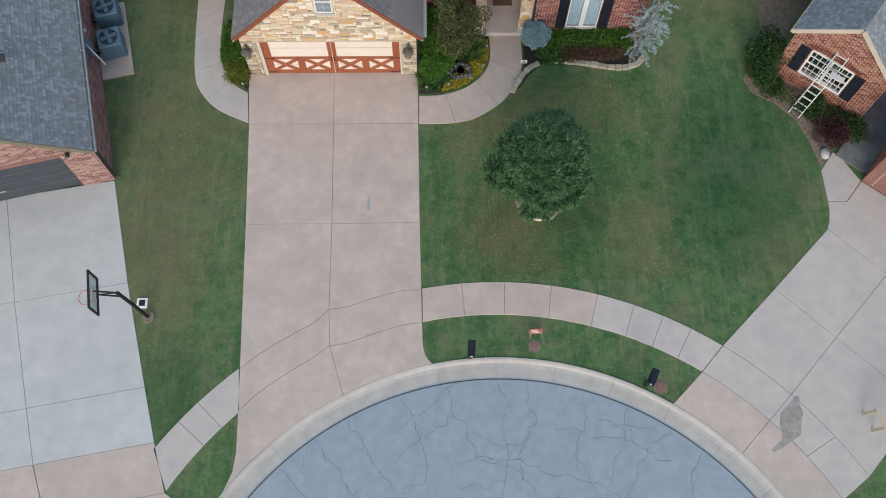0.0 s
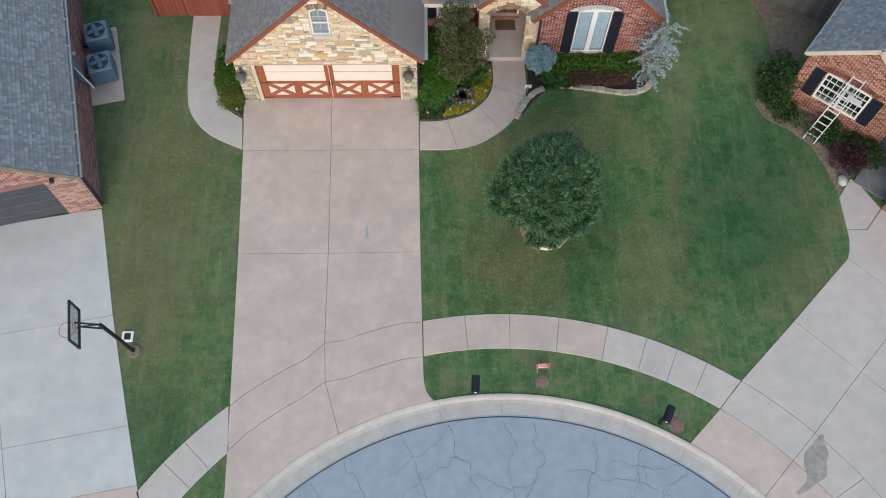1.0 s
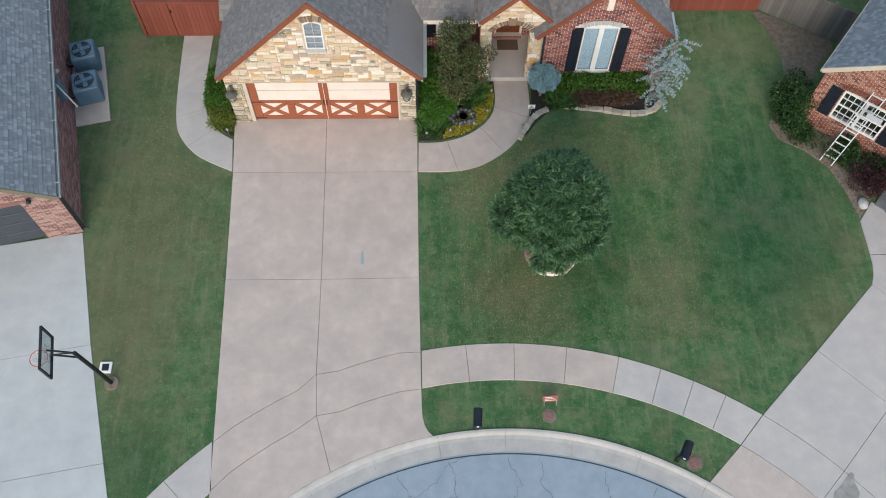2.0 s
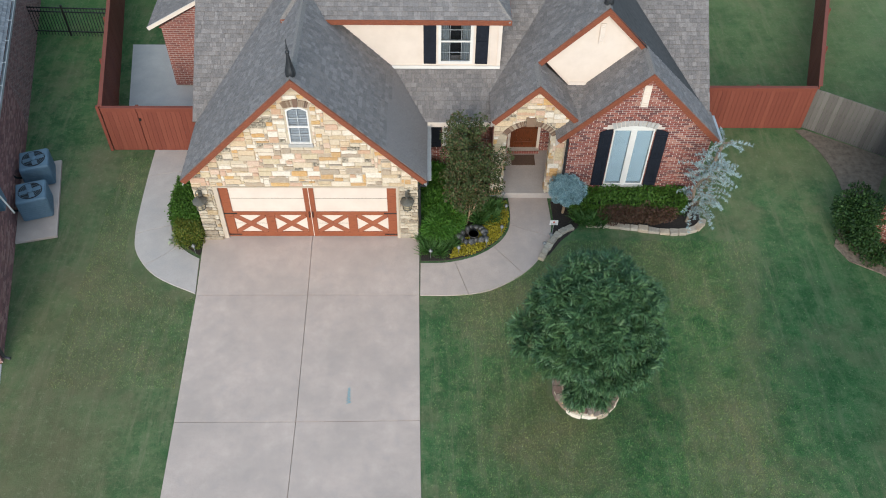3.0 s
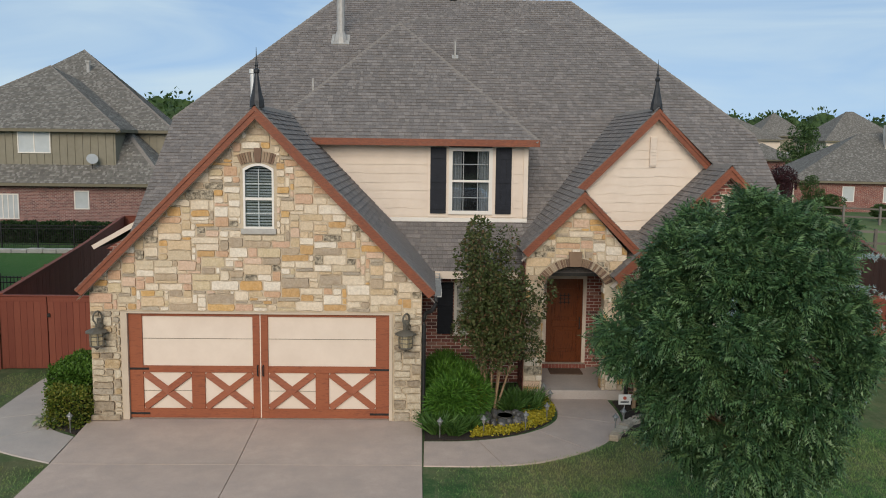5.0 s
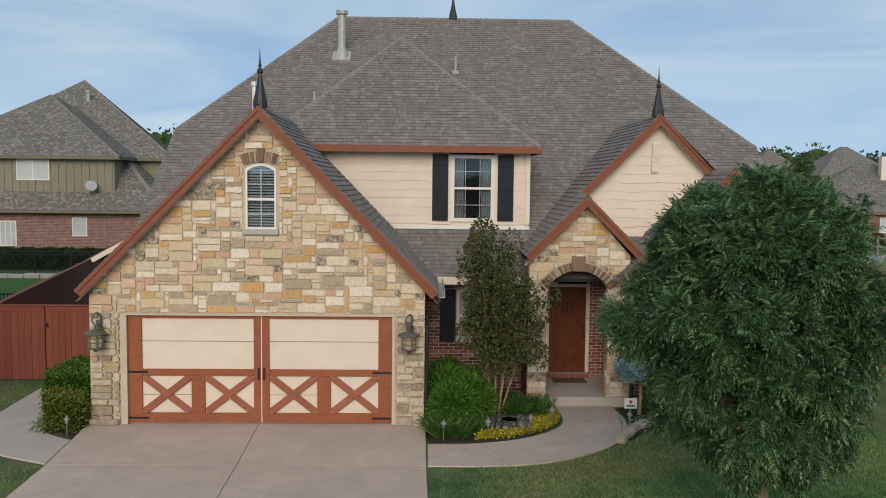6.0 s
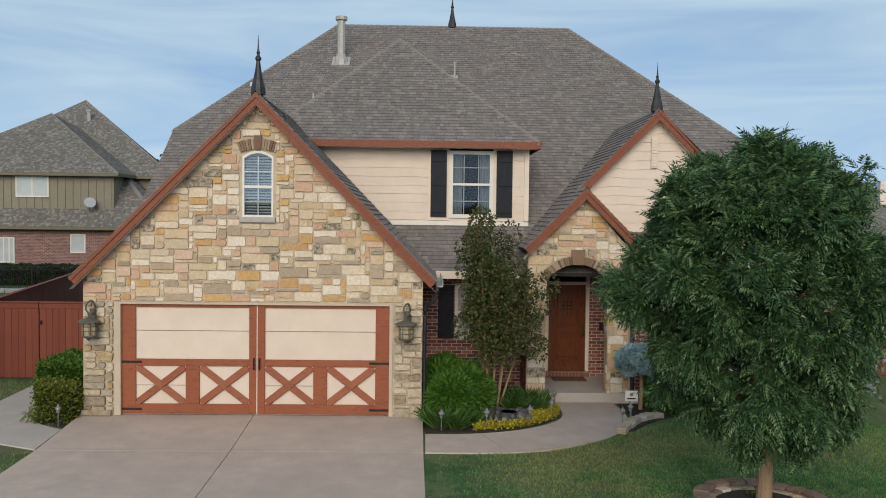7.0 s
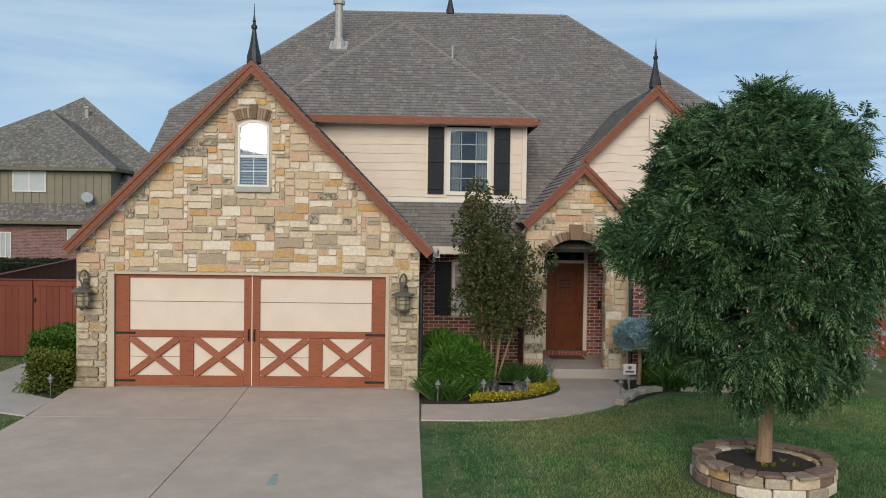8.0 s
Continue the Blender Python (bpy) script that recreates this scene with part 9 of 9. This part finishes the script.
M_BARKBED = mat("bark_bed", [(0.092, 0.067, 0.049), (0.184, 0.140, 0.103), (0.281, 0.221, 0.167)], 14, 0.95, 0.8, 40, 0.02, 0.2)
M_OLDWOOD = mat("brown_weathered_wood", [(0.20, 0.125, 0.07), (0.28, 0.18, 0.11)], 5, 0.85, 0.3, 50, 0.004, 0.3, stretch=(5, 5, 0.6))
M_LADDER = mat("pale_aluminium", [(0.60, 0.60, 0.58), (0.70, 0.70, 0.68)], 6, 0.5, 0, big=0.15, metal=0.2)


def build_far_houses():
    # tan two-storey house beyond the iron fence
    h = thing("far_house", "tan sided two-storey house with brick ground floor", "house", (-22, 50, 0))
    m = pose(0, 47.2, 0)
    rot = m.to_3x3()
    e, lo = 5.85, 3.0
    part("brick_storey", boxbm(-29, -14.2, 0, 14, 0, lo, m=m), M_BRICKFAR_P, h, "plum brick ground floor")
    def roofp(pts, out):
        roof_slope([m @ Vector(p) for p in pts], rot @ Vector(out), h, M_SHINGLE_TAN)
    roofp([(-29.4, -0.45, lo), (-16.8, -0.45, lo), (-16.8, 0.5, lo + 0.95), (-29.4, 0.5, lo + 0.95)], (0, -1, 1))
    roofp([(-16.8, -0.45, lo), (-13.75, -0.45, lo), (-16.8, 2.4, lo + 2.85)], (0, -1, 1))
    roofp([(-13.75, -0.45, lo), (-13.75, 10, lo), (-16.8, 10, lo + 2.85), (-16.8, 2.4, lo + 2.85)], (1, 0, 1))
    ridge_caps(h, m @ Vector((-16.8, 2.4, lo + 2.85)), m @ Vector((-13.75, -0.45, lo)), 0.16, 0.3)
    up = part("upper_storey", boxbm(-27.2, -16.8, 0.5, 9, 2.6, e, m=m), M_TAN, h, "tan board-and-batten upper floor")
    for k in range(26):
        part("batten", boxbm(-27.2 + 0.41 * k, -27.15 + 0.41 * k, 0.46, 0.499, 3.2, e, m=m), M_TAN, up)
    up2 = part("upper_storey", boxbm(-16.799, -14.7, 3.3, 12, 3.0, e, m=m), M_TAN, h)
    for k in range(6):
        part("batten", boxbm(-16.75 + 0.41 * k, -16.70 + 0.41 * k, 3.26, 3.299, 3.3, e, m=m), M_TAN, up2)
    ap1, ap2 = (-22.3, 5.7, 9.6), (-21.9, 9.8, 10.95)
    roofp([(-27.6, 0.1, e), (-16.4, 0.1, e), ap1], (0, -1, 1))
    roofp([(-16.4, 0.1, e), (-16.4, 11, e), ap1], (1, 0, 1))
    roofp([(-27.6, 11, e), (-27.6, 0.1, e), ap1], (-1, 0, 1))
    roofp([(-28.2, 2.9, e), (-14.3, 2.9, e), ap2], (0, -1, 1))
    roofp([(-14.3, 2.9, e), (-17.4, 16.7, e), ap2], (1, 0, 1))
    roofp([(-28.2, 16.7, e), (-28.2, 2.9, e), ap2], (-1, 0, 1))
    for p, q in ((ap1, (-16.4, 0.1, e)), (ap1, (-27.6, 0.1, e)), (ap2, (-14.3, 2.9, e))):
        ridge_caps(h, m @ Vector(p), m @ Vector(q), 0.18, 0.3)
    f = bmesh.new()
    for p, q in (((-27.6, 0.08, e - 0.08), (-16.4, 0.08, e - 0.08)), ((-16.4, 0.08, e - 0.08), (-16.4, 2.9, e - 0.08)), ((-16.4, 2.88, e - 0.08), (-14.3, 2.88, e - 0.08)), ((-29, -0.47, lo - 0.08), (-13.75, -0.47, lo - 0.08))):
        beam(f, m @ Vector(p), m @ Vector(q), 0.05, 0.16)
    part("fascia", f, M_TANTRIM, h)
    plain_window(h, m @ pose(-21.1, 0.47, 0), 1.75, 1.25, 4.55, 2, M_SHADEGLASS)
    plain_window(h, m @ pose(-22.4, 0, 0), 1.15, 1.35, 1.05, 4, M_SHADEGLASS)
    plain_window(h, m @ pose(-18.5, 0, 0), 0.80, 1.0, 1.6, 1, M_SHADEGLASS)
    c = m @ Vector((-17.9, 0.05, 4.25))
    part("satellite_dish", lathe([(0.02, 0.0), (0.2, 0.05), (0.30, 0.10), (0.31, 0.105), (0.295, 0.10), (0.2, 0.055), (0.03, 0.01)], (0, 0, 0), 16), M_GUTTER, h, "grey satellite dish").matrix_basis = pose(*c, 62, 0, 28)
    part("dish_stem", tubebm([c, c + Vector((0, 0, -0.5))], 0.02, 5), M_IRON, h)
    part("vent_pipe", lathe([(0.12, 0.0), (0.12, 0.6), (0.18, 0.62), (0.18, 0.75)], m @ Vector((-20.9, 7.75, 9.35)), 8), M_GALV, h, "roof vent")
    block_hedge("far_hedge", "clipped dark hedge before the tan house", (-20, 46, 0), -23.5, -16.6, 45.2, 46.2, 0.95, 7000, (0.09, 0.16), M_DARKHEDGE, 71)
    # low garden wall before the back fence
    gw = thing("garden_wall", "low grey stone edging before the back fence", "garden wall", (-20, 41.4, 0))
    rnd = random.Random(91)
    xx = -27.0
    while xx < -15.4:
        w_ = rnd.uniform(0.5, 0.9)
        part("stone", boxbm(xx, xx + w_ - 0.02, 41.2, 41.55, 0.0, 0.20 + rnd.uniform(-0.03, 0.03), bevel=0.02), M_SILL, gw)
        xx += w_
    # brick ranch beyond the rail fence
    h = thing("far_house", "single-storey brick house with a wide grey hip roof", "house", (33, 70, 0))
    m = pose(31.2, 73.7, 0, 0, 0, -13)
    hip_house(h, m, 0, 17, 0, 13.5, 2.6, 0.58, M_BRICKFAR, M_SHINGLE_TAN, 0.45)
    for x in (4.4, 7.6, 11.5):
        plain_window(h, m @ pose(x, 0, 0), 0.95, 1.3, 0.85, 1, M_SHADEGLASS)
    part("chimney", boxbm(8.2, 9.3, 4.2, 5.2, 2.6, 7.4, m=m), M_TRIM, h, "cream chimney")
    part("corner_pipe", beambm(m @ Vector((0.02, -0.06, 0)), m @ Vector((0.02, -0.06, 2.3)), 0.09, 0.07, (0, 1, 0)), M_TRIM, h, "pale downpipe")
    far = ((18.4, 88, 16.4, 10, 2.75, 0.62, 0, M_BRICKFAR, "low brick house with a grey hip roof"), (35.0, 115, 12.0, 9, 6.4, 0.6, 0, M_CREAM, "distant cream two-storey house"),
           (38.6, 104, 5.6, 6, 3.9, 0.6, 0, M_BRICKFAR, "distant low brick wing with a grey roof"), (52.5, 137, 8, 8, 7.2, 0.85, 0, M_TAN, "distant tan two-storey house"),
           (57, 123, 11, 10, 6.4, 0.8, 0, M_CREAM, "distant cream house behind the trees"), (73, 130, 14, 10, 6.6, 0.7, 0, M_TAN, "distant tan house on the skyline"), (24, 152, 14, 10, 7.0, 0.6, 0, M_TAN, "distant tan house beyond the gardens"))
    for k, (x, y, w, d, ze, pt, zb, wm, lab) in enumerate(far):
        m = pose(x, y, zb)
        h = thing("far_house", lab, "house", (x + w / 2, y + d / 2, 0), "distant houses")
        hip_house(h, m, 0, w, 0, d, ze, pt, wm, M_SHINGLE_TAN, 0.45)
        for x_ in (0.25, 0.6, 0.85):
            plain_window(h, m @ pose(w * x_, 0, 0), 1.1, 1.2, 1.3, 2, M_SHADEGLASS)
            if ze > 4:
                plain_window(h, m @ pose(w * x_, 0, 0), 1.2, 1.2, 3.5, 2, M_SHADEGLASS)
    board_fence("new golden wooden fence beside the far brick house", [(31.0, 86.5), (36.0, 85.5)], 1.7, M_GOLDWOOD, 0.3, False)
    u = thing("utility_cabinet", "pale green-grey utility cabinet on the back lawn", "utility cabinet", (18.95, 42.7, 0))
    part("pad", boxbm(18.25, 19.7, 42.3, 43.1, 0, 0.08), M_CONC_GREY, u)
    part("cabinet", boxbm(18.35, 19.25, 42.4, 43.0, 0.08, 0.72, bevel=0.04), M_UTIL, u)
    part("cabinet", boxbm(19.26, 19.6, 42.45, 42.95, 0.08, 0.6, bevel=0.03), M_UTIL, u)
    s = thing("survey_stake", "short raw wooden board standing in the grass", "stake", (19.95, 42.6, 0))
    part("board", boxbm(19.87, 20.07, 42.58, 42.61, 0, 0.55), M_PINE, s)


M_UTIL = mat("pale_green_enamel", [(0.30, 0.36, 0.30), (0.36, 0.42, 0.36)], 5, 0.5, 0.05, 40, 0.002, 0.25)
M_SHINGLE_TAN = mat("tan_grey_shingles", [(0.14, 0.13, 0.115), (0.20, 0.185, 0.165)], 10, 0.92, 0.3, 100, 0.004, 0.2, 0.5, None, "island",
                    [(0.115, 0.106, 0.094), (0.175, 0.162, 0.142), (0.225, 0.21, 0.185), (0.14, 0.13, 0.116), (0.30, 0.283, 0.255), (0.155, 0.142, 0.126)], 0.68)


def far_tree(x, y, hgt, wid, seed, material=None, lab="distant leafy green tree"):
    rnd = random.Random(seed)
    cl = []
    for k in range(22):
        a, zz = rnd.uniform(0, 6.2832), rnd.uniform(-1, 1)
        r = wid * 0.42 * math.sqrt(max(0, 1 - zz * zz)) * math.sqrt(rnd.random())
        cl.append(((x + r * math.cos(a), y + r * math.sin(a), hgt * (0.58 + 0.34 * zz)), (wid * 0.17, wid * 0.17, hgt * 0.12)))
    random.seed(seed), np.random.seed(seed)
    t = thing("tree", lab, "tree", (x, y, 0), "distant trees")
    part("trunk", tubebm([(x, y, 0), (x, y, hgt * 0.3), (x + 0.1, y, hgt * 0.7)], [wid * 0.04, wid * 0.03, 0.03], 6), M_BARK, t)
    pts, ways = lump_points(5200, cl)
    leaf_mesh("crown", pts, ways, LEAF, [wid * random.uniform(0.034, 0.066) for _ in pts], material or M_WOODS, t)
    return t


# darker green with the shade inside the woods painted in
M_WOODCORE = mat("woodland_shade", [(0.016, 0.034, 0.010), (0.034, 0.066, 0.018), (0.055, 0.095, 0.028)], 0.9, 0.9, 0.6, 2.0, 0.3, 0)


def build_distance():
    far_tree(41.4, 95, 8.4, 5.0, 101)
    far_tree(28.6, 70.0, 3.9, 2.8, 102, M_PURPLE, "dark purple-leaved ornamental tree")
    far_tree(30.4, 68.5, 3.1, 2.0, 103)
    far_tree(30.2, 64.6, 1.8, 2.5, 104)
    far_tree(35.6, 103, 6.2, 3.4, 105)
    far_tree(35.8, 61.4, 1.5, 2.8, 106)
    far_tree(26.0, 66.4, 1.8, 2.6, 107)
    far_tree(33.2, 63.0, 1.3, 1.7, 112)
    far_tree(48.5, 111, 8.2, 3.4, 108)
    far_tree(-19.5, 72, 6.5, 6, 109)
    far_tree(-15.5, 80, 5.5, 6, 110)
    far_tree(-24, 84, 7.0, 7, 111)
    # woods along the skyline
    random.seed(200), np.random.seed(200)
    w = thing("far_woods", "belt of distant green woodland on the skyline", "woods", (0, 200, 0), kind="stuff")
    cl = []
    for k in range(1500):
        a = random.uniform(-62, 62)
        r = random.uniform(170, 300) if random.random() < 0.6 else random.uniform(88, 170)
        x, y = r * math.sin(radians(a)), r * math.cos(radians(a))
        if r < 170 and not (-7 > a > -60):
            continue
        hgt = random.uniform(8.0, 13.0) if r > 170 else random.uniform(1.5, 6.5)
        if -26 < a < -10 and r > 120:
            hgt = random.uniform(10.0, 13.5)
        cl.append(((x, y, hgt * 0.5), (random.uniform(2.5, 5), random.uniform(2.5, 5), hgt * 0.5)))
    # solid inner masses of the crowns, shade between leaves put into their colour
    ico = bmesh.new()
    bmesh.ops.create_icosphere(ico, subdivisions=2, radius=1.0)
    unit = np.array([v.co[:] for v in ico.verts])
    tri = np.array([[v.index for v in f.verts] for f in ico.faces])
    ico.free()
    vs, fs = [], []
    ring = []                                    # added unseen woods, beside and behind the camera, to shape the window reflections
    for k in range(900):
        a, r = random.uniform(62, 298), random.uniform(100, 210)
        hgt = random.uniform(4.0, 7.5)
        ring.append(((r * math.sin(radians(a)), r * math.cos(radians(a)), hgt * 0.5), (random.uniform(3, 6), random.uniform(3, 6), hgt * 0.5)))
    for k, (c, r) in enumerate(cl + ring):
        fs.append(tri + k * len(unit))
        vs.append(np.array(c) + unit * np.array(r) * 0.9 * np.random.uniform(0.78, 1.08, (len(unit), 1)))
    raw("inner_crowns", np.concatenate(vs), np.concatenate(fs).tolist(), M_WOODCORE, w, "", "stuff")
    pts, ways = lump_points(340000, cl)
    keep = [k for k, p in enumerate(pts) if p[2] > 0]
    leaf_mesh("foliage", [pts[k] for k in keep], [ways[k] for k in keep], LEAF, [random.uniform(0.55, 1.05) for _ in keep], M_WOODS, w)


def build_grass():
    """Short blades over the lawn that the camera ends above."""
    random.seed(300), np.random.seed(300)
    rs = np.random.RandomState(300)
    n = 90000
    x = np.concatenate([rs.uniform(-0.05, 8.0, n) + np.abs(rs.normal(0, 1.3, n)), rs.uniform(-9.5, -6.2, 16000)])
    y = np.concatenate([rs.uniform(8.9, 17.0, n), rs.uniform(12.0, 20.5, 16000)])
    ok = np.ones(len(x), bool)
    r = np.hypot(x - CX, y - CY)
    ok &= (r > R_WALK1 + 0.03)
    ok &= ~((x > 0) & (y > 14.93 + np.clip(0.085 * x ** 2.25, 0, 9)))
    ok &= ~((x < 0) & (x > -8.55) & (y > 14.9 + 0.0 * x) & ((x + 6.27) ** 2 + (y - 17.3) ** 2 < 2.45 ** 2)) & ~((x < 0) & (x > -8.6) & (y > 17.0)) & ~((x < 0) & (x > -6.28 + (15 - y) * 0.045))
    ok &= (np.hypot(x - 3.98, y - 11.92) > 0.9)
    x, y = x[ok], y[ok]
    pts = np.stack([x, y, np.zeros(len(x))], 1)
    ways = np.stack([rs.normal(0, 0.55, len(x)), rs.normal(0, 0.55, len(x)), np.ones(len(x))], 1)
    g = thing("grass", "short mown grass blades of the front lawn", "grass", (4, 12, 0), kind="stuff")
    leaf_mesh("blades", pts, ways, STRAP_WIDE, rs.uniform(0.025, 0.055, len(x)), M_BLADE, g)


STRAP_WIDE = ([(-0.09, 0, 0), (0.09, 0, 0), (0.08, 0.6, 0.0), (-0.08, 0.6, 0.0), (0.01, 1, -0.15), (-0.01, 1, -0.15)], [(0, 1, 2, 3), (3, 2, 4, 5)])
M_BLADE = blade_mat("grass_blade")

# ---- build ----
build_ground()
build_street()
build_curb()
build_main_driveway()
build_sidewalks()
build_left_driveway()
build_right_driveway()
build_walks()
build_house()
build_left_neighbour()
build_right_neighbour()
build_far_houses()
build_fences()
build_pistache()
build_tree_ring()
build_planting()
build_myrtle()
build_cedar()
build_edging()
build_grass()
build_hoop()
build_street_things()
build_distance()

for ob in [o for o in scene.objects if o.parent is None and o.type in ("MESH", "EMPTY")]:
    if ob.name.split(".")[0] not in ("house", "wall_lantern", "door_mat"):
        ob.location.z -= DROP
